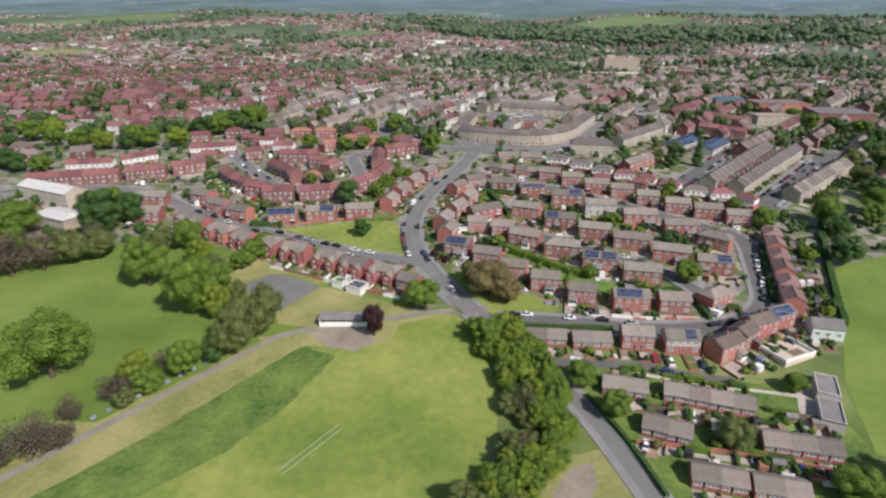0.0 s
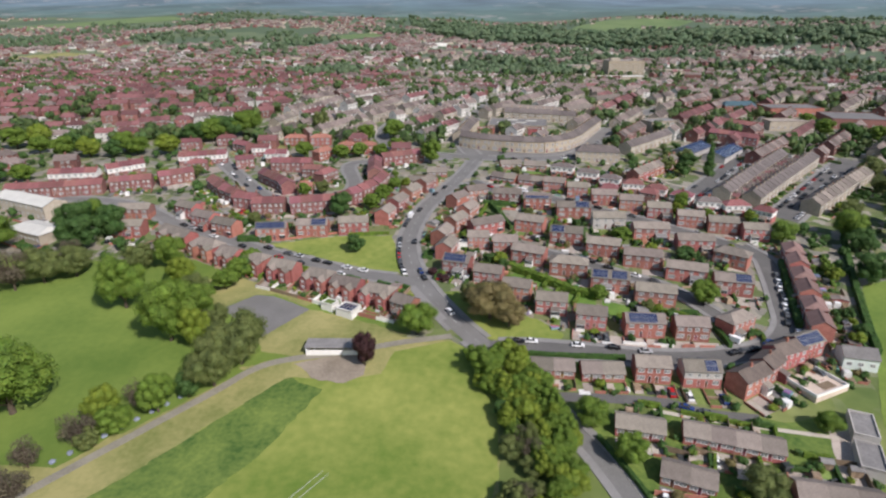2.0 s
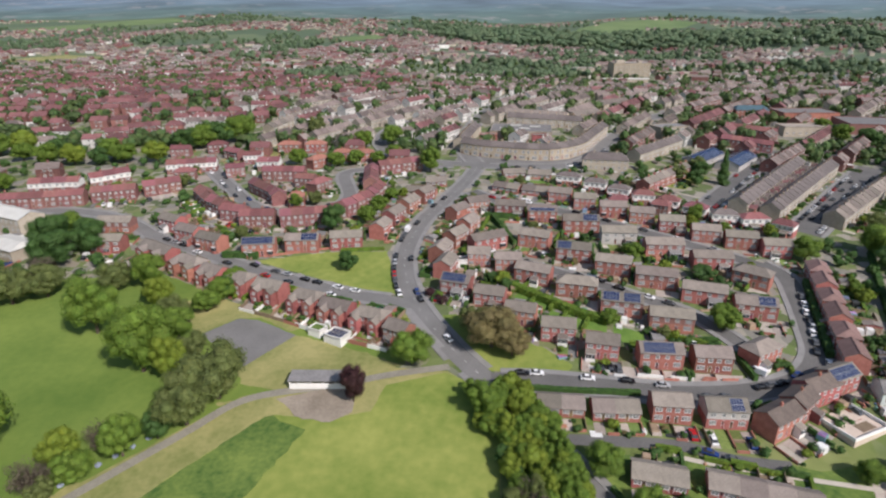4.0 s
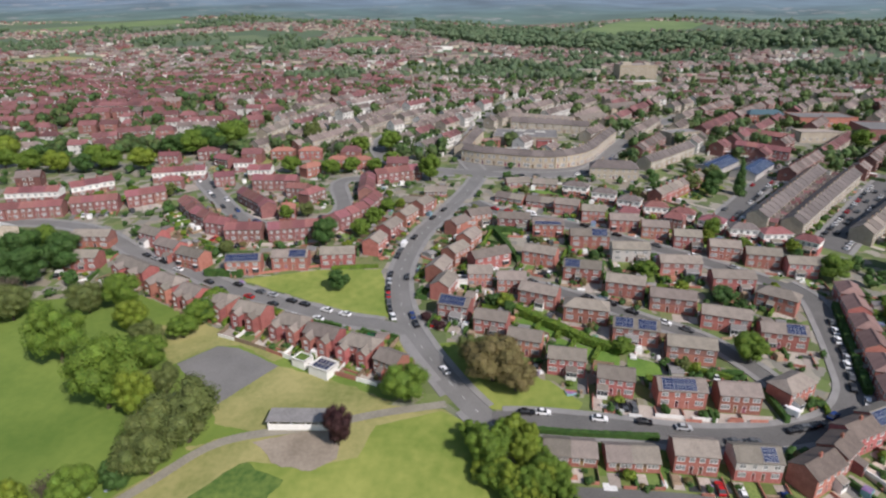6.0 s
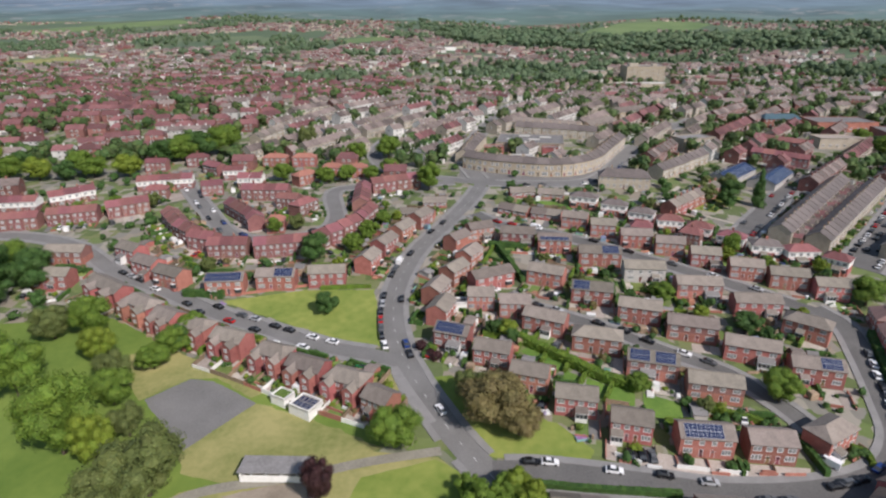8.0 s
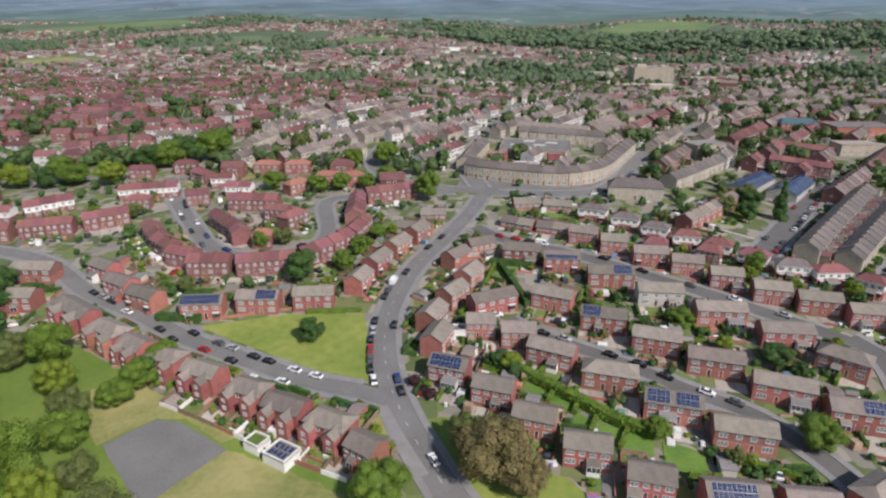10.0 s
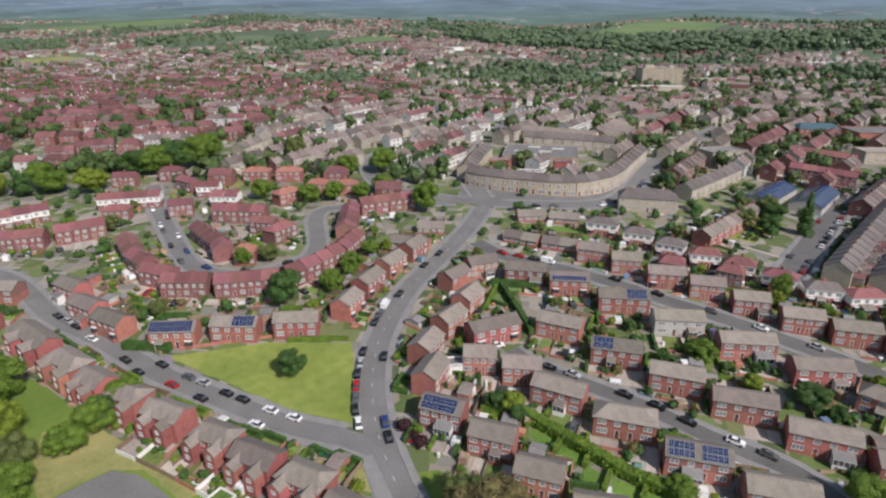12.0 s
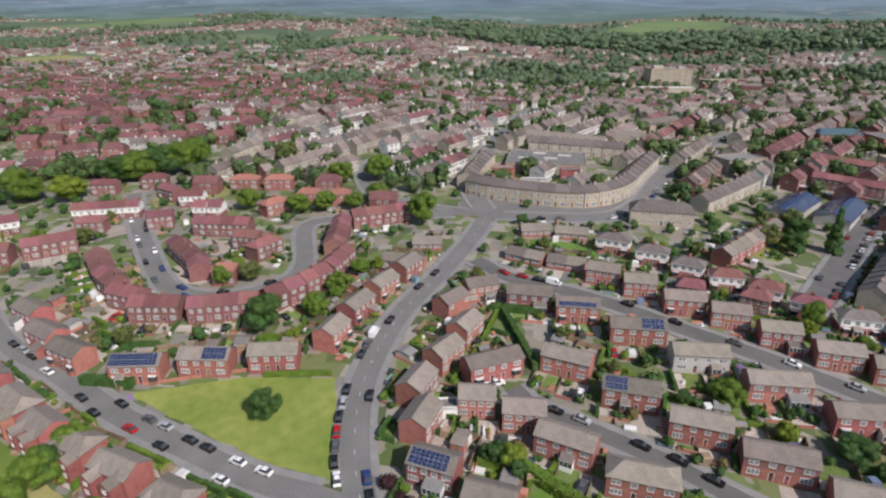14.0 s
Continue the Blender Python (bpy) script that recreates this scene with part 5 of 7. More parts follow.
one("school_hall", "two-storey sandstone school building with a pale sheet roof", (-226, 271), (-192, 257.5), stone, white_roof, 11, 6.5, 2.2, 10, 2)
one("sports_hall", "low school hall with a broad white sheet roof", (-199, 244), (-179, 236), stone, white_roof, 12, 4, 1.4, 8, 1, hip=3)
s1 = one("school_building", "low school building with a dark roof full of solar panels", (112, 371), (133.5, 397.5), render_grey, solar_mat, 13, 3, 2.6, 10, 1)
for s in (True, False):
    solar(s1, -15.4, 15, 3, 13, 3, 2.6, s, 2.06)
s2 = one("school_building", "low school building with a hipped roof covered by solar panels", (131, 367), (151, 394), render_grey, solar_mat, 13, 3, 2.6, 10, 1)
for s in (True, False):
    solar(s2, -15.4, 15, 3, 13, 3, 2.6, s, 2.06)
for ob in (s1, s2):
    tagged(ob, "low school building with solar panels all over its roof")
one("stone_villa", "large sandstone villa with a hipped slate roof and chimneys", (51.8, 364), (75.8, 361.5), stone, slate, 10, 6, 3, 8, 2, hip=4, chims=(-6, 6))
block("assembly_hall", "sandstone hall with a flat roof and tall dark windows", 118, 441, 24, 22, 13, 7, stone, 6, 2)
mill = block("mill", "tall block-like old sandstone mill with rows of windows", 196, 948, 5, 52, 34, 23, stone_cream, 14, 6)
mill.location.z -= 3
for k in range(8):
    b = Build()
    b.box(-26 + 7.25 * k, -24.9 + 7.25 * k, -17.5, -17.0, -2, 23.6)
    part("pier", b.mesh("pier", [stone_cream]), mill)
b = Build()
b.box(-20, -8, -6, 6, 22.6, 26)
b.box(12, 18, -4, 4, 22.6, 25)
part("roof_house", b.mesh("roof_house", [stone]), mill)
block("mill_annex", "lower sandstone annex beside the mill", 130, 940, 3, 30, 20, 13, stone, 8, 3)
block("warehouse", "low pale-roofed warehouse before the mill", 170, 832, 4, 60, 20, 5, stone, 0, 0, white_roof)
block("warehouse", "long low tan-roofed warehouse beside the mill", 272, 958, 4, 66, 16, 6, stone, 0, 0, yard)
block("warehouse", "low white shed in the valley", 170, 1390, 12, 80, 20, 6, render_white, 0, 0, white_roof)
block("warehouse", "low white shed in the valley", -118, 1386, 10, 44, 18, 6, render_white, 0, 0, white_roof)
block("warehouse", "pale institutional building on the edge of town", -490, 1362, -3, 60, 20, 8, render_grey, 12, 3, white_roof)
block("warehouse", "long low white-roofed warehouse in the valley", 708, 1585, 2, 118, 22, 6, render_white, 0, 0, white_roof)
block("shopping_block", "red brick shop building with a flat grey felt roof", 232, 503, 3, 40, 24, 6, brick, 8, 1)
block("shopping_block", "long sandstone market hall with a flat tan roof", 212, 455, 3, 34, 13, 6, stone, 8, 1, yard)
block("shopping_block", "broad red brick shopping hall with a grey felt roof", 262, 470, -8, 38, 34, 6, brick_dark, 8, 1)
blue_roof = pm("blue_green_sheet_roof", (.045, .09, .115), (.08, .14, .165), .3, .6, .05)
one("brick_hall", "orange brick hall under a blue-green sheet roof", (183, 507), (207, 507), tile_orange, blue_roof, 13, 6, 2.6, 8, 2, hip=3)
hall = block("market_hall", "broad flat grey-roofed hall behind the crescent", 21, 436, -4, 40, 30, 4.2, stone, 0, 0)
for x, y in ((-11, -4), (2, -3), (9, 5), (-4, 8)):
    b = Build()
    b.box(x - 3.4, x + 3.4, y - .6, y + .6, 3.9, 4.5)
    part("rooflight", b.mesh("rooflight", [white_roof]), hall, label="long pale rooflight on the felt roof")
block("brick_annexe", "red brick annexe with a flat roof behind the crescent", -1, 411.5, 4, 11, 6, 6, brick, 3, 1)
block("brick_annexe", "red brick annexe with a flat roof behind the crescent", 31, 411.5, 2, 9, 6, 6, brick, 3, 1)
block("white_annexe", "low white rendered annexe behind the crescent", 14, 402, 2, 13, 5, 3.4, render_white, 3, 1)
block("white_annexe", "low white rendered annexe behind the crescent", 44, 407, 40, 11, 5, 3.4, render_white, 3, 1)


def apartments(p, q, wings):
    w = math.hypot(q[0] - p[0], q[1] - p[1])
    fw = [f for f in grid_windows(w, int(w / 3.2), 2, 1.3, 1.2, 1.0, 2.7) if all(abs(f[0] - x) > 2.7 for x in wings)]
    ob = house("apartment_block", "tan stone apartment block with a row of front gables", "building", "gabled apartments", w, 9, 5.6, 2.6, stone_cream, tile_grey, fw, (), wings=wings)
    return stand(ob, p, q, False, w)


apartments((11, 479), (54, 461), (-18, -9, 0, 9, 18))
apartments((57, 464), (77, 488), (-10, 0, 10))
apartments((79, 511), (108, 534), (-12, -3, 7))
row(UNIT_RED, [(146.5, 422), (172, 408)], 5.4)
row(UNIT_RED, [(160, 455), (187, 439)], 5.4)
stand(SEMI_WHITE[1], (107.5, 283), (119, 284.2), w=11.0, keep=False)
stand(SEMI_WHITE[1], (120.5, 280.5), (127, 275), w=11.0, keep=False)
stand(SEMI_RED[1], (55.5, 300), (63.5, 298), w=12.0, keep=False)
stand(SEMI_RED[1], (74, 296.8), (81, 293), w=12.0, keep=False)

# shelter beside the worn yard
for cx, cy in ((96.6, 146.5), (92.6, 135.8)):
    block("garage_row", "row of pale grey lock-up garages with a flat felt roof", cx, cy, 69.7, 10.4, 5.6, 2.9, render_grey, 0, 0, flat_roof)
shelter = tagged(new("park_shelter"), "low flat-roofed park shelter with a white front wall", "shelter")
b = Build()
b.box(-7.6, 7.6, -2.4, -2.1, -.6, 1.5)
b.box(-7.6, -7.3, -2.1, 2.5, -.6, 2.4)
b.box(7.3, 7.6, -2.1, 2.5, -.6, 2.4)
b.box(-7.3, 7.3, 2.2, 2.5, -.6, 2.4)
part("wall", b.mesh("wall", [render_white]), shelter)
b = Build()
b.box(-7.9, 7.9, -2.7, 2.8, 2.4, 2.65)
part("roof", b.mesh("roof", [flat_roof]), shelter)
for x in (-5, -1.7, 1.7, 5):
    b = Build()
    b.box(x - .1, x + .1, -2.35, -2.15, 1.5, 2.4)
    part("post", b.mesh("post", [upvc]), shelter)
shelter.matrix_basis = pose(-44.5, 169.6, gz(-44.5, 169.6), 0, 0, 4)
taken.append((-44.5, 169.6, 6))

# big corner house with its pale terrace
stand(SEMI_DARK, (84, 171.5), (93.5, 176.5), w=13.2)
solar(stand(SEMI[0], (92, 176.5), (100.5, 181), w=13.2), -6, 12, 2)
stand(SEMI_DARK, (78.5, 165), (84.5, 170.5), w=13.2)
terrace = tagged(new("garden_terrace"), "pale stone garden terrace with a low parapet wall", "terrace")
b = Build()
b.box(-6.5, 6.5, -5, 5, -2, .9)
part("platform", b.mesh("platform", [deck_stone]), terrace)
b = Build()
for x0, x1, y0, y1 in ((-6.5, 6.5, -5, -4.7), (-6.5, -6.2, -4.7, 5), (6.2, 6.5, -4.7, 5)):
    b.box(x0, x1, y0, y1, .9, 1.8)
part("parapet", b.mesh("parapet", [render_white]), terrace)
b = Build()
b.box(-1, 4, -3.4, -.6, .86, .93)
part("pool_cover", b.mesh("pool_cover", [fence_wood]), terrace, label="brown timber cover in the terrace floor")
terrace.matrix_basis = pose(93.5, 164, gz(93.5, 164), 0, 0, 28)
taken.append((93.5, 164, 7))
stand(house("chalet", "pale mint boarded chalet with a grey roof", "house", "", 9, 7, 3.6, 1.8, mint, flat_roof, [(-3, 1, 1.4, 1.2, 1), (0, 1, 1.4, 1.2, 1), (3, 1, 1.4, 1.2, 1)], ()), (105.5, 176), (114.5, 174.5), w=9)
patch("concrete_yard", [(90, 150.5), (95, 149), (89.5, 131), (84.5, 133)], yard, .12, "bare pale concrete yard beside the bungalows", "yard", 5)

# ---- more streets of the town ----
fill_rng = random.Random(21)
FAR = [far_brick, far_stone, far_white, far_red, far_grey, glass, far_hedge, far_shed]


def far_house(b, x, y, t, ln, d, eave, rise, wall, roof, panes=True, hip=0.0, yard=0):
    ux, uy = math.cos(t), math.sin(t)
    z = gz(x, y)

    def P(a, c, h):
        return (x + ux * a - uy * c, y + uy * a + ux * c, z + h)

    def crate(a0, a1, c0, c1, h0, h1, m, top):
        q = [(a0, c0), (a1, c0), (a1, c1), (a0, c1)]
        for (e, f), (g, i) in zip(q, q[1:] + q[:1]):
            b.poly([P(e, f, h0), P(g, i, h0), P(g, i, h1), P(e, f, h1)], m)
        b.poly([P(*r, h1) for r in q], top)
    w, k = ln / 2, d / 2
    b.poly([P(-w, -k, -2), P(w, -k, -2), P(w, -k, eave), P(-w, -k, eave)], wall)
    b.poly([P(w, k, -2), P(-w, k, -2), P(-w, k, eave), P(w, k, eave)], wall)
    o = .3
    for s in (-1, 1):
        if hip:
            b.poly([P(s * w, -k, -2), P(s * w, k, -2), P(s * w, k, eave), P(s * w, -k, eave)], wall)
            b.poly([P(s * (w + .25), -k - o, eave - .2), P(s * (w + .25), k + o, eave - .2), P(s * (w - hip), 0, eave + rise + .05)], roof)
        else:
            b.poly([P(s * w, -k, -2), P(s * w, k, -2), P(s * w, k, eave), P(s * w, 0, eave + rise), P(s * w, -k, eave)], wall)
    for s in (-1, 1):
        b.poly([P(-w - .2, s * (k + o), eave - .2), P(w + .2, s * (k + o), eave - .2), P(w + .2 - hip, 0, eave + rise + .05), P(-w - .2 + hip, 0, eave + rise + .05)], roof)
    n = max(1, int(ln / 6))
    for i in range(n):
        a = -w + ln * (i + .5) / n
        crate(a - .45, a + .45, -.3, .3, eave + rise - .5, eave + rise + 1.1, wall, wall)
        if panes:
            for h in (1.0, 3.5):
                for q in (-1.5, 1.5):
                    if abs(q) * 2 > ln:
                        continue
                    for g, c, m in ((.8, -.03, 2), (.55, -.06, 5)):
                        b.poly([P(a + q - g, -k + c, h + .6 - g * .8), P(a + q + g, -k + c, h + .6 - g * .8), P(a + q + g, -k + c, h + .6 + g * .8), P(a + q - g, -k + c, h + .6 + g * .8)], m)
    if panes:
        for s in (-1, 1):
            for g, c, m in ((.55, .03, 2), (.38, .06, 5)):
                b.poly([P(s * (w + c), .6 - g, 4.0 - g), P(s * (w + c), .6 + g, 4.0 - g), P(s * (w + c), .6 + g, 4.0 + g), P(s * (w + c), .6 - g, 4.0 + g)], m)
    if yard:
        # lean-to, garden wall, hedge and shed behind and before the house
        r = yard_rng
        for s in (-1, 1):
            if r.random() < .45:
                a, e = r.uniform(-w, w - 3), r.uniform(2, 3.4)
                crate(a, a + r.uniform(2.4, 3.6), s * k, s * (k + e), -1.5, r.uniform(2.3, 2.9), wall, r.choice([4, roof, 2, 4]))
            if r.random() < .6:
                a = r.choice([-w - .6, w - .2])
                crate(a, a + .8, s * (k + 1), s * (k + r.uniform(5, 8)), -1.5, r.uniform(1.0, 2.2), 6, 6)
            if r.random() < .4:
                a = r.uniform(-w, w - 1)
                crate(a, min(w, a + r.uniform(2, 6)), s * (k + 5.6), s * (k + 6.4), -1.5, r.uniform(.9, 1.9), r.choice([6, 6, 0, 2]), 6)
            if r.random() < .4:
                a = r.uniform(-w, w - 2)
                crate(a, a + r.uniform(1.8, 4.2), s * (k + 6.2), s * (k + 8.2), -1.5, r.uniform(.3, 2.0), r.choice([2, 4, 7, 7]), r.choice([2, 4, 7, 7]))


yard_rng = random.Random(77)


def in_view(x, y, pad=20):
    return -(y * .93 + 40 + pad) < x < y * .62 + 70 + pad


def fill(walls, roofs, w, lo, hi, y0, y1, turn, gap, along, prob=.9, amp=4.0, run=6, d=8.0, eave=5.3, rise=2.6):
    """Rows of houses over a stretch of town, wherever it is still free. turn: the way the rows run."""
    t = radians(turn)
    ux, uy = math.cos(t), math.sin(t)
    cx, cy = (lo + hi) / 2, (y0 + y1) / 2
    R = math.hypot(hi - lo, y1 - y0) / 2
    v = -R
    k = 0
    while v < R:
        k += 1
        s = -R + fill_rng.uniform(0, w)
        n = 0
        roof = fill_rng.choice(roofs)
        wall = fill_rng.choice(walls)
        while s < R:
            off = v + amp * math.sin(s / 60 + k)
            x, y = cx + ux * s - uy * off, cy + uy * s + ux * off
            n += 1
            if n % run == 0 or w > 9:
                roof, wall = fill_rng.choice(roofs), fill_rng.choice(walls)
            if lo < x < hi and y0 < y < y1 and in_view(x, y) and n % run and fill_rng.random() < prob and free(x, y, w * .33 + 1.2):
                far_house(town, x, y, t, w * .99, d, eave, rise, wall, roof, hip=fill_rng.choice([0, 2.6]) if w > 9 else 0.0, yard=1)
                later.append((x, y, w * .3))
            s += along
        taken.extend(later)
        later.clear()
        v += gap


town = Build()
later = []
# the rows that read clearly
def far_row(p, q, w, wall, roof):
    ln = math.hypot(q[0] - p[0], q[1] - p[1])
    n = max(1, round(ln / w))
    t = math.atan2(q[1] - p[1], q[0] - p[0])
    for k in range(n):
        x, y = p[0] + (q[0] - p[0]) * (k + .5) / n, p[1] + (q[1] - p[1]) * (k + .5) / n
        far_house(town, x, y, t, ln / n * .995, 8.2, 5.2, 2.4, wall, roof, yard=1)
        taken.append((x, y, 5.0))


for p, q, wall, roof in (((-136, 467), (-123, 510), 1, 4), ((-53.8, 440), (-30, 479.6), 1, 4), ((-87, 467), (-73.5, 509), 1, 4), ((-253, 468), (-231, 476), 0, 3), ((-213, 440), (-187, 445), 2, 4), ((-228, 510), (-214, 530), 0, 3),
                         ((-175, 472), (-159, 495), 0, 3), ((-254, 409), (-241, 415), 0, 3), ((-245, 421), (-227, 430), 0, 3), ((-111, 442), (-96, 457), 2, 4), ((-108, 498), (-97, 512), 2, 4), ((-66, 473), (-50, 498), 1, 4),
                         ((-37, 483), (-18, 501), 2, 4), ((58, 433), (70, 452), 1, 4), ((88, 440), (112, 480), 1, 4), ((-327, 504), (-267, 510), 0, 3)):
    far_row(p, q, 5.6, wall, roof)
# gabled rear wings of the stone terraces
for (px, py), (qx, qy), side in (((112, 298.5), (171, 373.8), 1), ((123.5, 292.5), (186.7, 369.8), -1)):
    run = math.hypot(qx - px, qy - py)
    wx, wy = (qx - px) / run, (qy - py) / run
    for k in range(int(run / 7)):
        s = 4 + 7 * k + fill_rng.uniform(-.6, .6)
        far_house(town, px + wx * s + side * wy * 5.4, py + wy * s - side * wx * 5.4, math.atan2(wy, wx) + math.pi / 2, 4.2, 3.2, 3.8, 1.2, 1, fill_rng.choice([4, 4, 3]), False)
for x, y, t, ln in ((-124, 557, 1.0, 8), (-92, 462, 1.0, 9), (-88, 470, 1.0, 8), (-47, 453, .9, 8), (-15, 496, .5, 9), (-112, 448, .1, 12), (-66, 452, .9, 9)):
    far_house(town, x, y, t, ln, 8, 5.4, 2.6, 2, 4, yard=1)
    taken.append((x, y, 5.5))
fill([0, 0, 0, 2], [3, 3, 3, 4], 11.5, -460, -150, 385, 556, 12, 23, 14)
fill([0], [4, 4, 3], 11.5, -330, -225, 310, 345, 20, 22, 14)
fill([1, 1, 1, 0, 2, 2], [4, 4, 4, 3], 5.4, -150, 130, 395, 556, 58, 21, 5.4, prob=.95, run=9, amp=1, d=8.6, eave=5.8)
fill([1, 1, 0], [4, 4, 4, 3], 5.4, 130, 380, 300, 556, 50, 24, 5.4, prob=.93, run=11, amp=1, d=8.6, eave=5.8)
fill([0], [3], 11.5, -150, -40, 300, 400, 5, 22, 14, prob=.7)
tagged(new("town_houses", town.mesh("town_houses", FAR)), "rows of red brick and sandstone houses of the middle town", "houses", kind="stuff")

# ---- gardens ----
class Spots:
    """Tells whether a point is clear of houses and roads."""

    def __init__(self):
        self.f = np.array([(a, b, math.cos(t), math.sin(t), w / 2, d / 2) for a, b, t, w, d in footprints])
        self.r = np.array([(x, y, h + (p or 0)) for line, h, p, _ in roads for x, y in line])

    def clear(self, x, y, own=-1, pad=.3):
        f = self.f
        dx, dy = x - f[:, 0], y - f[:, 1]
        u, v = np.abs(dx * f[:, 2] + dy * f[:, 3]), np.abs(-dx * f[:, 3] + dy * f[:, 2])
        hit = (u < f[:, 4] + pad) & (v < f[:, 5] + pad)
        if own >= 0:
            hit[own] = False
        if hit.any():
            return False
        r = self.r
        if on_green(x, y):
            return False
        return not ((x - r[:, 0]) ** 2 + (y - r[:, 1]) ** 2 < r[:, 2] ** 2).any()


spots = Spots()
g_rng = random.Random(17)
soil = pm("garden_soil", (.09, .065, .04), (.17, .13, .085), .6, .95, .3, rnd=.3)
gravel = pm("pale_gravel", (.34, .30, .25), (.46, .42, .36), 1.2, .95, .3, rnd=.2)
wall_brick = pm("garden_wall_brick", (.29, .11, .08), (.42, .18, .13), .8, .9, .2, rnd=.2)


def plot_patch(name, F, x0, x1, y0, y1, mat, lift, label, cat):
    b = Build()
    nx_, ny_ = max(1, int((x1 - x0) / 3)), max(1, int(abs(y1 - y0) / 3))
    P = [[F(x0 + (x1 - x0) * i / nx_, y0 + (y1 - y0) * j / ny_) for i in range(nx_ + 1)] for j in range(ny_ + 1)]
    for j in range(ny_):
        for i in range(nx_):
            q = [P[j][i], P[j][i + 1], P[j + 1][i + 1], P[j + 1][i]]
            if y1 < y0:
                q = q[::-1]
            b.poly([(*p, gz(*p) + lift) for p in q])
    return tagged(new(name, b.weld().mesh(name, [mat])), label, cat, kind="structure")


def fence(p, q, h, mat, name="fence", label="weathered timber garden fence", posts=True, th=.05):
    b = Build()
    ln = math.hypot(q[0] - p[0], q[1] - p[1])
    if ln < .8:
        return None
    n = max(1, round(ln / 2))
    ux, uy = (q[0] - p[0]) / ln, (q[1] - p[1]) / ln
    for i in range(n):
        a = (p[0] + ux * ln * i / n, p[1] + uy * ln * i / n)
        c = (p[0] + ux * ln * (i + 1) / n, p[1] + uy * ln * (i + 1) / n)
        za, zc = gz(*a), gz(*c)
        for s in (-1, 1):
            o = (-uy * th * s, ux * th * s)
            b.poly([(a[0] + o[0], a[1] + o[1], za - .4), (c[0] + o[0], c[1] + o[1], zc - .4), (c[0] + o[0], c[1] + o[1], zc + h), (a[0] + o[0], a[1] + o[1], za + h)])
        b.poly([(a[0] - uy * th, a[1] + ux * th, za + h), (c[0] - uy * th, c[1] + ux * th, zc + h), (c[0] + uy * th, c[1] - ux * th, zc + h), (a[0] + uy * th, a[1] - ux * th, za + h)])
        if posts:
            b.box(a[0] - .07, a[0] + .07, a[1] - .07, a[1] + .07, za - .4, za + h + .12)
    return tagged(new(name, b.mesh(name, [mat])), label, "fence" if posts else "wall")


def shrub(mat, seed, label):
    rg = random.Random(seed)
    b = Build()
    ls = [(rg.uniform(-.4, .4), rg.uniform(-.4, .4), rg.uniform(.5, .9), rg.uniform(.5, .75), rg.uniform(.5, .7)) for _ in range(5)]
    for l in ls:
        blob(b, l[0], l[1], l[2], l[3] * .8, l[4] * .85, rg)
    leaf_cloud(b, ls, 230, .13, rg)
    limb(b, (0, 0, -.3), (0, 0, .6), .08, .05)
    ob = tagged(new("shrub", b.mesh("shrub", [mat])), label, "shrub", "garden shrubs")
    templates.append(ob)
    return ob


SHRUBS = [shrub(leaf_green, 1, "rounded green garden shrub"), shrub(leaf_dark, 2, "dark green rounded garden shrub"), shrub(leaf_lime, 3, "yellow-green rounded garden shrub"),
          shrub(leaf_brown, 4, "bronze-leaved rounded garden shrub"), shrub(leaf_dark, 5, "dense dark green garden shrub")]


def bush(x, y, r=None):
    r = r or g_rng.uniform(.7, 1.7)
    return place(g_rng.choice(SHRUBS), pose(x, y, gz(x, y), 0, 0, g_rng.uniform(0, 360)) @ Matrix.Diagonal((r, r, r * g_rng.uniform(.8, 1.3), 1)))


def shed(w, d, wall, roof, label):
    top = tagged(new("garden_shed"), label, "shed", "garden sheds")
    templates.append(top)
    part("wall", shell_mesh(w, d, 1.9, .5, wall, [(-.4, .4, .05, 1.8)], [], sunk=.5), top)
    part("roof", roof_mesh(w, d, 1.9, .5, roof, over=.15), top)
    b = Build()
    b.box(-.4, .4, -d / 2, -d / 2 + .05, .05, 1.8)
    part("door", b.mesh("door", [fence_wood]), top)
    return top


SHEDS = [shed(2.6, 2.0, fence_wood, flat_roof, "small timber garden shed with a felt roof"), shed(3.2, 4.6, render_grey, flat_roof, "grey rendered garden outbuilding with a low felt roof"),
         shed(3.0, 5.2, brick, tile_grey, "small brick garage with a shallow roof")]

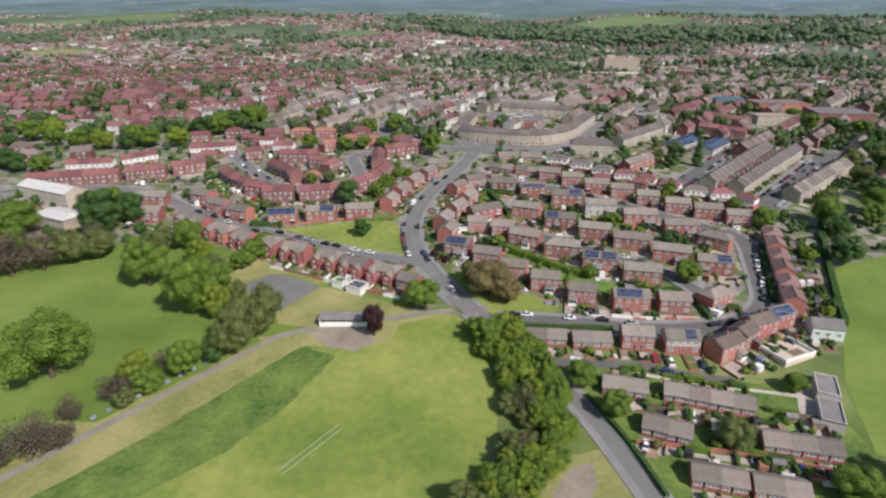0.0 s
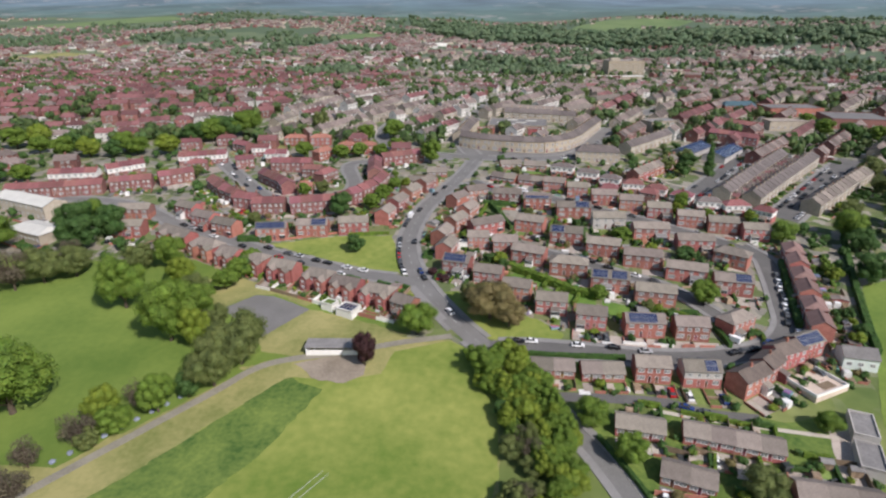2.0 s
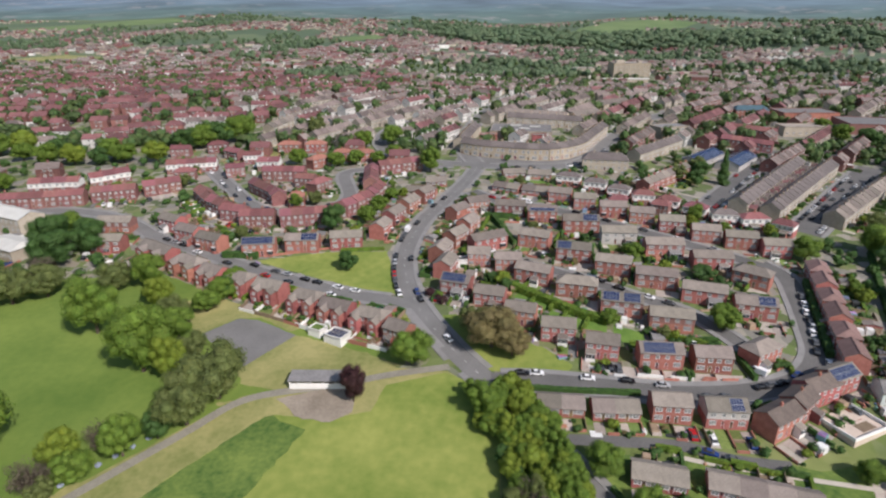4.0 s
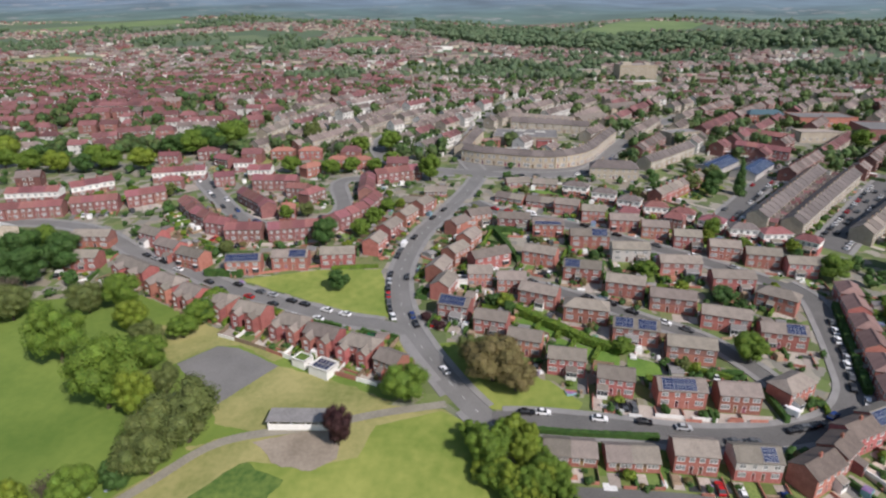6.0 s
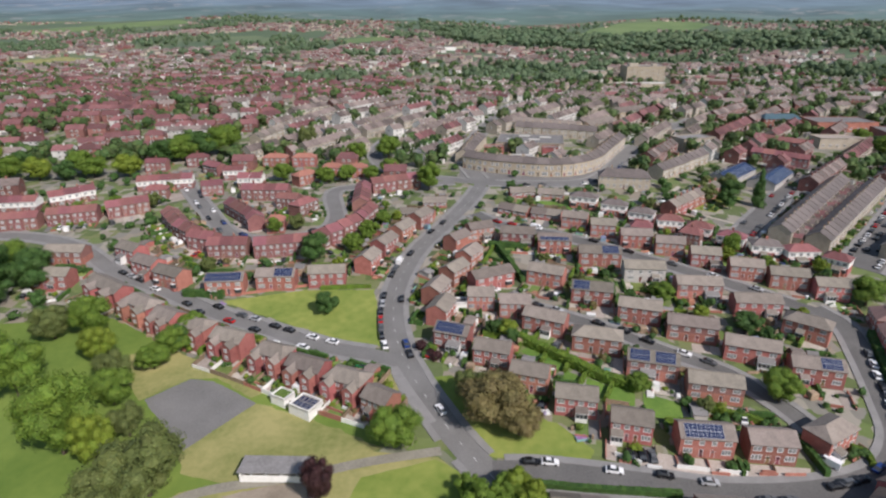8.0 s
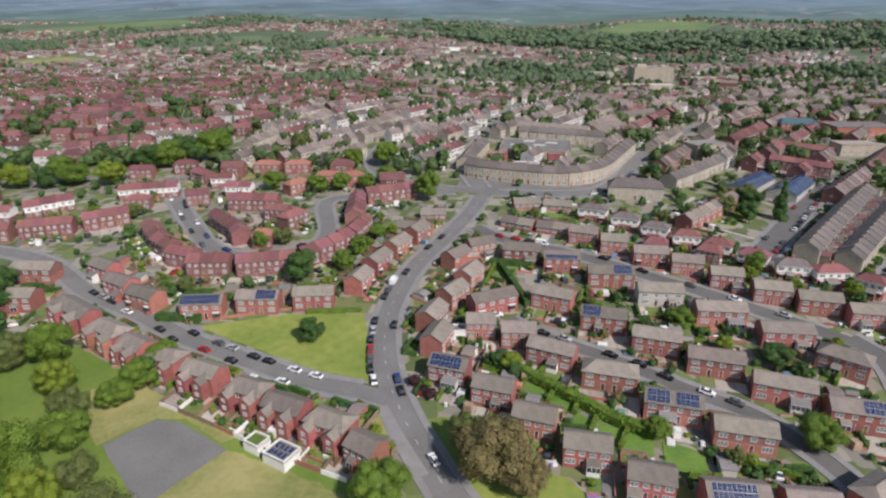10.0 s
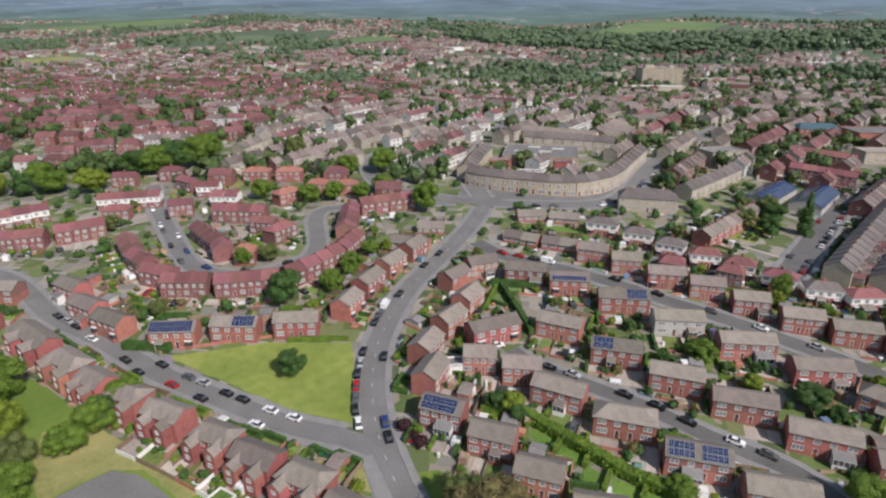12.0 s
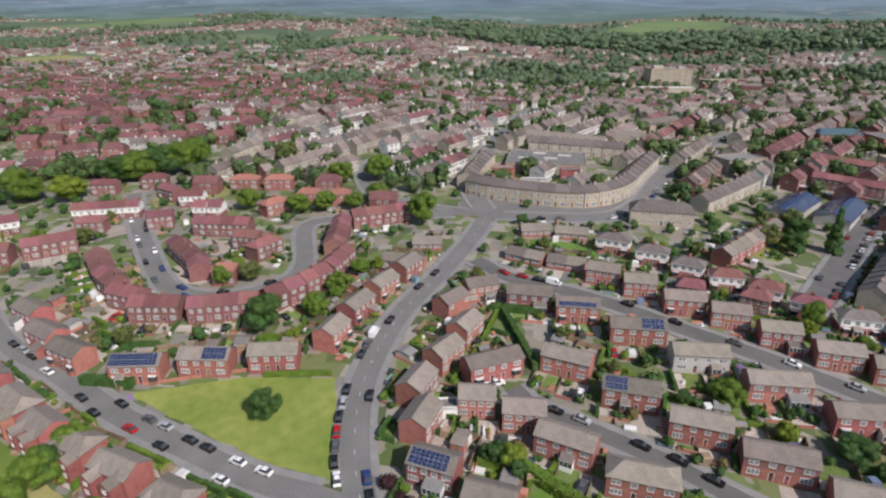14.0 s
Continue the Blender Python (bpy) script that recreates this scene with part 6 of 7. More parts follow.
dressed = 0
for k, (cx, cy, t, ln, dp) in enumerate(list(footprints)):
    if cy > 330 or not in_view(cx, cy, 0) or cy < 100:
        continue
    ca, sa = math.cos(t), math.sin(t)

    def F(u, v):
        return (cx + ca * u - sa * v, cy + sa * u + ca * v)
    halves = 2 if ln > 8.5 else 1
    near = cy < 300
    wh = (ln + 1.6) / halves if halves == 2 else ln
    for hh in range(halves):
        x0 = -ln / 2 - (.8 if halves == 2 else 0) + hh * wh
        x1 = x0 + wh
        for side in (-1, 1):
            want = g_rng.uniform(5.5, 8) if side < 0 else g_rng.uniform(7, 10)
            D = 0.0
            while D + 1 <= want and all(spots.clear(*F(u, side * (dp / 2 + D + 1)), own=k) for u in (x0 + .3, (x0 + x1) / 2, x1 - .3)):
                D += 1
            if D < 2:
                continue
            ya, yb = side * (dp / 2 - .3), side * (dp / 2 + D - .2)
            r = g_rng.random()
            if side < 0:
                dw = min(2.8, wh * .45)
                dx = x0 if hh == 0 else x1 - dw
                if wh > 4.5:
                    plot_patch("driveway", F, dx, dx + dw, ya, yb, g_rng.choice([yard, yard, gravel, asphalt]), .085, "paved front driveway of a house", "driveway")
                    lx0, lx1 = (x0 + dw, x1) if hh == 0 else (x0, x1 - dw)
                else:
                    lx0, lx1 = x0, x1
                plot_patch("front_garden", F, lx0 + .1, lx1 - .1, ya, yb, grass_lawn if r < .5 else yard if r < .8 else gravel, .075, "small front garden lawn" if r < .5 else "paved front garden yard of a house", "garden")
                if near and wh > 4.5 and D >= 5 and g_rng.random() < .42:
                    px, py = F(dx + dw / 2, -(dp / 2 + D / 2 + .4))
                    park(px, py, t + math.pi / 2, lift=.09)
            else:
                pt = side * (dp / 2 + min(2.5, D * .35))
                if near:
                    plot_patch("patio", F, x0 + .1, x1 - .1, ya, pt, g_rng.choice([yard, gravel, paving]), .075, "paved patio behind a house", "patio")
                plot_patch("back_garden", F, x0 + .1, x1 - .1, pt, yb, grass_lawn if r < .72 else soil if r < .8 else yard, .075, "back garden lawn of a house" if r < .72 else "bare back garden plot", "garden")
            # boundaries
            for bx in ([x0, x1] if hh == 0 and halves == 2 else [x1]):
                a, c = F(bx, ya if side < 0 else side * dp / 2), F(bx, yb)
                r2 = g_rng.random()
                if not near and r2 > .5:
                    continue
                if r2 < .36:
                    hedge([a, ((a[0] + c[0]) / 2, (a[1] + c[1]) / 2), c], .9, g_rng.uniform(1.1, 1.9), g_rng.choice([leaf_dark, leaf_green, leaf_dark]), seed=k, dens=6)
                elif r2 < .75:
                    fence(a, c, 1.0 if side < 0 else 1.7, fence_wood)
                else:
                    fence(a, c, .8, wall_brick, "garden_wall", "low red brick garden wall", False, .11)
            a, c = F(x0, yb), F(x1, yb)
            r2 = g_rng.random()
            if side < 0:
                if near and r2 < .6 and wh > 4.5:
                    u0, u1 = (x0 + 2.9, x1) if hh == 0 else (x0, x1 - 2.9)
                    if u1 - u0 > 1.5:
                        fence(F(u0, yb), F(u1, yb), .8, wall_brick, "garden_wall", "low red brick front garden wall", False, .11)
            elif r2 < .5 and near:
                hedge([a, ((a[0] + c[0]) / 2, (a[1] + c[1]) / 2), c], 1.1, g_rng.uniform(1.3, 2.2), g_rng.choice([leaf_dark, leaf_green]), seed=k + 7, dens=6)
            elif r2 < .85:
                fence(a, c, 1.7, fence_wood)
            # planting and sheds
            for _ in range(g_rng.choice([0, 1, 1, 1]) if near else g_rng.choice([0, 0, 1])):
                bush(*F(g_rng.uniform(x0 + .8, x1 - .8), side * (dp / 2 + g_rng.uniform(1.2, D - .3))))
            if side > 0 and D > 5.5 and g_rng.random() < .34:
                px, py = F(g_rng.choice([x0 + 1.9, x1 - 1.9]), dp / 2 + D - 2.6)
                place(g_rng.choice(SHEDS if halves == 2 else SHEDS[:1]), pose(px, py, gz(px, py), 0, 0, math.degrees(t) + g_rng.choice([0, 0, 180])))
            if side > 0 and D > 6 and g_rng.random() < .3:
                px, py = F(g_rng.uniform(x0 + 1.5, x1 - 1.5), dp / 2 + D - 1.2)
                plant(g_rng.choice(["green", "dark", "green", "olive", "lime"]), px, py, g_rng.uniform(1.6, 3.0), block=True)

patch("forecourt", [(31, 178.4), (34, 183.5), (44, 182), (58, 181.2), (73, 181.2), (72, 178.6), (52, 176)], yard, .11, "paved pinkish forecourts in front of the brick semis", "yard", 4, rag=.2)
for p, q in (((43.5, 178.4), (50.5, 178.1)), ((52.5, 178.1), (58.5, 177.9)), ((30.5, 181), (36, 178.8))):
    fence(p, q, 1.1, render_white, "garden_wall", "low white rendered front garden wall", False, .12)
for p, q in (((61, 178.2), (65, 178.4)), ((66.5, 178.5), (71, 178.9))):
    fence(p, q, .9, wall_brick, "garden_wall", "low red brick front garden wall", False, .11)
for x, y, c in ((105.3, 216, "white"), (100.5, 199, "grey"), (103.6, 207.5, "silver"), (82.5, 178.6, "black"), (79, 177.4, "grey"), (76, 176.2, "black")):
    i = min(range(len(LOOP) - 1), key=lambda q: (LOOP[q][0] - x) ** 2 + (LOOP[q][1] - y) ** 2)
    park(x, y, math.atan2(LOOP[i + 1][1] - LOOP[i][1], LOOP[i + 1][0] - LOOP[i][0]), c, lift=.2)
fence((-86, 241.5), (-62, 249.8), .9, wall_brick, "garden_wall", "low brick garden wall along the green", False, .12)
fence((-62, 249.8), (-57, 250.4), .9, wall_brick, "garden_wall", "low brick garden wall along the green", False, .12)

# back yards between the row and the park
yard_line = curve([(-81, 204), (-71, 200.6), (-60.7, 196.6), (-48, 191), (-37.4, 187.5), (-27.2, 184.3)], 1.0)
for k in range(9):
    seg = yard_line[k * 6:k * 6 + 7]
    if len(seg) < 5:
        continue
    (ax, ay), (bx, by) = seg[0], seg[-1]
    ln = math.hypot(bx - ax, by - ay)
    nx_, ny_ = -(by - ay) / ln, (bx - ax) / ln
    deep = 4.6

    def Y(u, v, ax=ax, ay=ay, bx=bx, by=by, nx_=nx_, ny_=ny_):
        return (ax + (bx - ax) * u + nx_ * v, ay + (by - ay) * u + ny_ * v)
    plot_patch("back_garden", lambda u, v, Y=Y, ln=ln: Y(u / ln, v), .1, ln - .1, .1, deep, [yard, grass_lawn, gravel, grass_lawn, yard, grass_dry][k % 6], .13, "small back yard behind the brick terrace", "garden")
    fence(Y(0, 0), Y(1, 0), [1.1, 1.5, 1.3][k % 3], [render_white, fence_wood, fence_wood, wall_brick][k % 4], "garden_wall", "low wall between a back yard and the park", False, .08)
    fence(Y(0, 0), Y(0, deep), 1.3, [fence_wood, render_white, fence_wood][k % 3], "fence", "timber fence between two back yards", False, .06)
    for u, v in ((.25, 3.6), (.8, 2.2)):
        px, py = Y(u, v)
        if (k + int(v)) % 3:
            place(SHRUBS[k % 5], pose(px, py, gz(px, py), 0, 0, 50 * k) @ Matrix.Diagonal((.9, .9, 1.1, 1)))

# ---- lean-to extensions on the semis ----
def lean_to_mesh(w, d, mat, roof):
    b = Build()
    for x0, x1, z0, z1, k in ((-w / 2, w / 2, -1.5, .8, 0), (-w / 2, w / 2, .8, 2.0, 2), (-w / 2, w / 2, 2.0, 2.25, 3)):
        b.poly([(x0, -d, z0), (x1, -d, z0), (x1, -d, z1), (x0, -d, z1)], k)
    for x in (-w / 2, w / 2):
        b.poly([(x, -d, -1.5), (x, 0, -1.5), (x, 0, 2.9), (x, -d, 2.25)], 0)
    n = max(2, round(w / .9))
    for i in range(n + 1):
        x = -w / 2 + w * i / n
        b.box(x - .05, x + .05, -d - .04, -d + .02, .8, 2.0, 3)
    for dz, k in ((.02, 1), (.12, 1)):
        b.poly([(-w / 2 - .15, -d - .2, 2.2 + dz), (w / 2 + .15, -d - .2, 2.2 + dz), (w / 2 + .15, .02, 2.95 + dz), (-w / 2 - .15, .02, 2.95 + dz)], k)
    b.poly([(-w / 2 - .15, -d - .2, 2.22), (w / 2 + .15, -d - .2, 2.22), (w / 2 + .15, -d - .2, 2.32), (-w / 2 - .15, -d - .2, 2.32)], 3)
    return b.mesh("extension", [mat, roof, glass, upvc])


LEANS = [lean_to_mesh(3.6, 2.4, brick, tile_grey), lean_to_mesh(2.8, 1.8, render_white, tile_grey), lean_to_mesh(3.8, 2.4, upvc, flat_roof), lean_to_mesh(2.2, 1.4, brick, tile_grey)]
lean_rng = random.Random(91)
for ob in [o for o in scene.objects if o.name.split(".")[0] == "semi_detached_house" and o.parent is None and 100 < o.location.y < 300]:
    if any(c.name.split(".")[0] == "wing" for c in ob.children) or lean_rng.random() < .55:
        continue
    part("extension", lean_rng.choice(LEANS), ob, (lean_rng.choice([-3.4, -1.2, 1.4, 3.3]), -3.27, 0), label="low lean-to extension with a sloping roof")

# ---- clutter of the yards ----
clutter_mats = [pm("white_garden_goods", (.55, .55, .53), (.75, .75, .73), 1, .6, 0, island=.15), pm("dark_bins", (.02, .025, .03), (.05, .055, .05), 1, .5, 0, island=.4, hue=.1),
                pm("timber_goods", (.20, .14, .09), (.34, .25, .17), 1, .9, 0, island=.3), pm("terracotta_goods", (.33, .14, .09), (.46, .22, .14), 1, .9, 0, island=.2), pm("coloured_goods", (.10, .16, .24), (.2, .28, .36), 1, .6, 0, island=.4, hue=.25)]
cl = Build()
cl_rng = random.Random(93)
for cx, cy, t, ln, dp in footprints:
    if cy > 372 or cy < 100:
        continue
    for _ in range(9 if ln > 8.5 else 4):
        u, v = cl_rng.uniform(-ln / 2 - 1, ln / 2 + 1), cl_rng.choice([-1, 1]) * (dp / 2 + cl_rng.uniform(.8, 7))
        x, y = cx + math.cos(t) * u - math.sin(t) * v, cy + math.sin(t) * u + math.cos(t) * v
        if not spots.clear(x, y, pad=.9):
            continue
        z, a = gz(x, y), t + cl_rng.choice([0, 0, .4, 1.57])
        w, d, h = cl_rng.choice([(.35, .3, 1.05), (.9, .5, .75), (1.4, .9, .5), (.3, .3, .45), (1.0, 1.0, 2.0), (1.6, .25, .8), (1.5, 1.2, .12)])
        k = cl_rng.choices(range(5), [4, 2, 3, 2, 1])[0]
        rot = [(math.cos(a) * p - math.sin(a) * q, math.sin(a) * p + math.cos(a) * q) for p, q in ((-w, -d), (w, -d), (w, d), (-w, d))]
        lo = [(x + p, y + q, z) for p, q in rot]
        mid = [(x + p, y + q, z + h * .86) for p, q in rot]
        hi = [(x + p * .86, y + q * .86, z + h) for p, q in rot]
        for i in range(4):
            j = (i + 1) % 4
            cl.poly([lo[i], lo[j], mid[j], mid[i]], k)
            cl.poly([mid[i], mid[j], hi[j], hi[i]], k)
        cl.poly(hi, k)
tagged(new("yard_clutter", cl.mesh("yard_clutter", clutter_mats)), "bins, benches, planters and garden goods in the yards", "clutter", kind="stuff")

# ---- undergrowth ----
gp = Build()
gp_rng = random.Random(61)
for k, (cx, cy, t, ln, dp) in enumerate(footprints):
    if cy > 372 or cy < 100:
        continue
    ca, sa = math.cos(t), math.sin(t)
    for _ in range((14 if cx > 25 else 9) if ln > 8.5 else 4):
        u, v = gp_rng.uniform(-ln / 2 - 2, ln / 2 + 2), gp_rng.choice([-1, 1, 1]) * (dp / 2 + gp_rng.uniform(1, 9))
        x, y = cx + ca * u - sa * v, cy + sa * u + ca * v
        if not spots.clear(x, y, pad=.8):
            continue
        r, z = gp_rng.uniform(.45, 1.8 if cx > 25 else 1.35), gz(x, y)
        ls = [(x + gp_rng.uniform(-.5, .5) * r, y + gp_rng.uniform(-.5, .5) * r, z + r * gp_rng.uniform(.5, .9), r * .7, r * .7) for _ in range(2)]
        for l in ls:
            blob(gp, l[0], l[1], l[2], l[3] * .85, l[4] * .85, gp_rng)
        leaf_cloud(gp, ls, 34, .16 * r + .06, gp_rng)
tagged(new("garden_plants", gp.mesh("garden_plants", [leaf_dark])), "low shrubs and plants scattered through the gardens", "plants", kind="stuff")

# ---- hedges that stand out ----
hedge([(7.7, 225), (21.9, 214.6), (30.8, 208), (39.5, 203.8)], 3.0, 2.7, leaf_green, "tall overgrown green hedge behind the semis", seed=3, size=.3)
hedge([(2.8, 283), (7, 271), (11.7, 257.2)], 1.8, 2.6, leaf_dark, "tall dark clipped hedge beside the green strip", seed=4, size=.26)
hedge([(-1, 285), (7, 284.6), (14.2, 283.8)], 2.2, 2.4, leaf_dark, "tall dark green hedge at the top of the lawn", seed=5, size=.28)
hedge([(-9, 250), (-3, 266), (1, 283)], 1.2, 1.8, leaf_green, "green hedge along the strip of lawn", seed=6)
hedge([(73.7, 190.2), (75, 184), (75.6, 179)], 1.4, 2, leaf_dark, "dense hedge beside the corner house", seed=7)
hedge([(55.6, 198), (62, 196), (67.7, 194.1)], 1.4, 2, leaf_green, "green hedge behind the brick semis", seed=8)
hedge([(11, 171), (26, 170.6), (42.7, 170.8)], 1.6, 1.5, leaf_dark, "long dark green hedge along the street", seed=9)
hedge([(84, 189), (87.5, 186.3), (87, 183)], 1.2, 1.6, leaf_green, "clipped hedge round the corner garden", seed=10)
hedge([(-102, 240.8), (-95, 240.8), (-88, 240.6)], 2.6, 2.6, leaf_dark, "big dark hedge beside the green", seed=12, size=.3)
hedge([(-57, 248), (-48, 249.6), (-40, 250.4)], 1.2, 1.4, leaf_green, "clipped hedge along the top of the green", seed=13)
hedge([(119, 180), (124, 195), (134, 222), (150, 262)], 2.2, 2.2, leaf_dark, "field hedge along the paddock's edge", seed=14, size=.3)
hedge([(30, 139), (33.5, 132), (38, 122), (43, 106)], 1.2, 1.4, leaf_dark, "hedge between the lane and the bungalows", seed=15)
for k, line in enumerate(([(17.4, 217.2), (16.4, 215), (15.6, 212.6)], [(23.6, 214.6), (22.6, 212), (21.7, 209.6)], [(27, 208.6), (26, 206), (25, 203.4)], [(33.7, 205.2), (32.4, 202), (31, 199)], [(14.1, 223.6), (16, 227.5), (17.9, 231.4)])):
    hedge(line, 1.2, 1.7, leaf_green, "clipped bright green hedge between two lawns", seed=30 + k)
plant("lime", 6.5, 225, 3.2, 6)
plant("dark", 2.5, 226, 3, 5)
for x, y, r in ((98, 344, 5), (106, 340, 4.5), (112, 352, 5), (104, 362, 4), (113, 361, 5), (98, 352, 4)):
    plant(g_rng.choice(["dark", "olive", "olive"]), x, y, r, r * 1.7)
for x, y, r in ((195, 314, 8), (180, 275, 9), (205, 344, 8), (150, 249, 7), (224, 345, 9), (172, 262, 7), (190, 295, 8), (226, 436, 8), (234, 421, 9), (245, 395, 9), (225, 460, 7), (193, 412, 6), (215, 322, 8), (165, 285, 6), (230, 370, 8), (252, 420, 8)):
    plant(g_rng.choice(["green", "olive", "dark", "dark"]), x, y, r * .8, r * 1.35)
patch("lawn", [(84, 336), (98, 330), (118, 352), (106, 372), (92, 356)], grass_park, .08, "rough green with shrubs and trees", "grass", 6)
patch("lawn", [(142, 376), (148, 370), (166, 392), (160, 398)], grass_park, .08, "strip of lawn beside the school", "grass", 6)
patch("dry_bank", [(-150, 356), (-120, 380), (-100, 396), (-104, 402), (-128, 394), (-158, 366)], grass_dry, .08, "bank of dry pale grass behind the red estate", "grass", 6)
patch("hay_field", [(-952, 1154), (-886, 1262), (-775, 1223), (-857, 1119)], grass_dry, .3, "far mown field of pale dry grass", "grass", 20)


# ---- parked cars ----
def park_by(line, x, y, colour=None, kind="car"):
    i = min(range(len(line) - 1), key=lambda q: (line[q][0] - x) ** 2 + (line[q][1] - y) ** 2)
    a, b = line[i], line[i + 1]
    return park(x, y, math.atan2(b[1] - a[1], b[0] - a[0]), colour, kind, lift=.2)


for x, y, c in ((11.4, 177, "black"), (15.7, 177.2, "white"), (29.6, 176, "white"), (40.3, 175.6, "black"), (49.5, 174.6, "silver"), (60.3, 171, "grey"), (64.8, 171.4, "grey"), (88, 182.3, "blue"),
                (98.6, 194, "black"), (102, 203.9, "white"), (104.2, 211, "black"), (107, 221, "white"), (108.3, 226, "grey"), (99.5, 188.5, "white")):
    park_by(LOOP, x, y, c)
for x, y, c in ((36.4, 181, "black"), (34, 181, "black"), (38.8, 180.8, "grey")):
    park(x, y, 1.6, c)
park(77.5, 183, 2.4, "white", "van")
for x, y, c in ((-34.4, 244.8, "black"), (-34, 240, "silver"), (-33.7, 235.3, "black"), (-32.9, 230.6, "red"), (-32, 226.4, "grey"), (-31, 222, "black"), (-29.2, 217.6, "white"), (-28.2, 243.2, "black"),
                (-23.1, 218.7, "blue"), (-21.3, 214, "black"), (-29.8, 275.7, "black"), (-33.6, 263.7, "grey"), (-34.2, 259, "black"), (-24.5, 296, "black"), (-20.5, 306, "black")):
    park_by(MAIN, x, y, c)
park_by(MAIN, -33, 269, "white", "van")
for x, y, c in ((-131.4, 253.4, "black"), (-126.7, 251.2, "silver"), (-122, 248.8, "black"), (-113.6, 243.4, "white"), (-98, 235, "black"), (-91.6, 230.4, "black"), (-86.9, 234, "black"), (-77.3, 229.8, "grey"),
                (-72.4, 228, "silver"), (-80, 226.4, "red"), (-70.2, 222.2, "black"), (-64.6, 224.6, "black"), (-59.6, 222.8, "black"), (-51.4, 219.8, "white"), (-52.9, 214.8, "white"), (-44.9, 217.9, "white")):
    park_by(LEFT, x, y, c)
for x, y, c in ((34, 233.6, "black"), (47, 225.6, "black"), (41, 230.2, "black"), (62, 217.2, "grey"), (16, 242.6, "black"), (22, 240.2, "silver"), (56, 220.4, "white")):
    park_by(MID, x, y, c)
for x, y, c in ((2.3, 308.6, "red"), (8.4, 306.4, "red"), (13.6, 304.4, "black"), (40, 291.6, "black"), (52, 283.4, "black"), (66, 275, "grey"), (78, 267.4, "white"), (90, 259.6, "silver")):
    park_by(HILL, x, y, c)
park_by(HILL, 18.4, 302.6, "white", "van")
park_along(CARP, 3.2, [14, 19, 25, 42, 48, 54, 60, 67, 75, 82, 90, 98, 106])
park_along(CARP, -3.2, [24, 70, 101])
ribbon("footpath", curve([(73, 338), (82, 351), (92, 366)]), -1, 1, gravel, .14, "pale lane between back gardens", "path")
ribbon("footpath", curve([(88, 328), (98, 321), (106, 314)]), -.8, .8, gravel, .14, "pale path along the rough green", "path")
park_along(CARQ, 1.7, [22, 28, 41, 47, 60, 66, 79, 85])
park_along(CARQ, -1.7, [19, 34, 40, 53, 72, 91])
park_along(CARQ, 5, [5, 11, 17, 23, 29, 36, 42, 48, 55, 61, 68, 74, 80, 87, 93, 100, 108])
park_along(CARQ, -5, [8, 15, 22, 28, 35, 41, 49, 56, 63, 70, 77, 84, 92, 99])
park_along(REDA, 2, [20, 38, 60, 67, 84, 100, 118, 130, 150])
park_along(REDA, -2, [30, 52, 75, 92, 110, 125, 140])
park_along(TOPR, 2.8, [22, 30, 52, 60, 75, 90, 98])
park_along(TOPN, -2.8, [30, 38, 52, 66, 80, 95])
park_along(LANE, 0.6, [34, 39])

# small things by the junction
g1 = block("garage", "white flat-roofed garage with solar panels on its roof", -44, 189.6, -24, 6.5, 5.5, 2.7, render_white, 0, 0)
for i in range(4):
    for j in range(2):
        p = new("solar_panel", panel_mesh())
        p.parent = g1
        p.matrix_basis = pose(-2 + 1.3 * i, -1.1 + 2.1 * j, 2.5)
block("garage", "low white garage with a green felt roof", -51, 192.6, -24, 4.6, 4, 2.5, render_white, 0, 0, grass_lush)
park_by(LEFT, -33.5, 207.3, "green")
place(SHRUBS[2], pose(-24.8, 199.4, gz(-24.8, 199.4)) @ Matrix.Diagonal((1.5, 2.4, 1.6, 1)))
red_shrub = shrub(leaf_copper, 9, "dark copper-red garden shrub by the road")
for x, y, r in ((-18.2, 217.3, 2.2), (-14, 212.8, 2.0), (-15.6, 214.6, 1.7)):
    place(red_shrub, pose(x, y, gz(x, y), 0, 0, 40 * x) @ Matrix.Diagonal((r, r, r, 1)))
park_by(MAIN, -10.4, 192, "white")
for x, y in ((2.2, 251.1), (0, 249.6)):
    park(x, y, .3, "white")
bay_roof = block("extension", "dark flat-roofed garden extension", -9, 240, 12, 5, 4, 2.8, render_white, 0, 0)
bay_roof = block("extension", "dark flat-roofed garden extension", -15, 243.5, 12, 4, 4, 2.8, render_grey, 0, 0)

# brick wall and pale path among the bungalows
fence((39.7, 122.6), (63, 120.9), 1.3, wall_brick, "garden_wall", "long red brick wall among the bungalows", False, .15)
fence((63, 120.9), (86.1, 116.7), 1.3, wall_brick, "garden_wall", "long red brick wall among the bungalows", False, .15)
ribbon("footpath", curve([(39, 121), (63, 119), (86, 114.6)]), -1, 1, gravel, .14, "pale concrete path beside the brick wall", "path")
ribbon("footpath", curve([(46, 150), (60, 147.5), (90, 144)]), -.7, .7, gravel, .14, "pale concrete path behind the lawns", "path")
ribbon("footpath", curve([(48, 136), (60, 132.5), (72, 130.5)]), -.6, .6, gravel, .14, "pale concrete path between the bungalows", "path")
hedge([(101.5, 192), (107, 212), (114, 236)], 2.2, 2.4, leaf_dark, "tall dark hedge in front of the last terrace", seed=16, size=.3)
patch("verge", [(-33, 211.5), (-24, 205), (-20, 198), (-27, 200), (-36, 206)], grass_dry, .1, "small corner of rough grass by the junction", "grass", 4)
patch("apron", [(-24, 209), (-18, 199), (-11, 188.5), (-13.5, 187), (-21, 197), (-26.5, 208)], paving, .125, "wide pale pavement apron by the junction", "pavement", 4, rag=0)

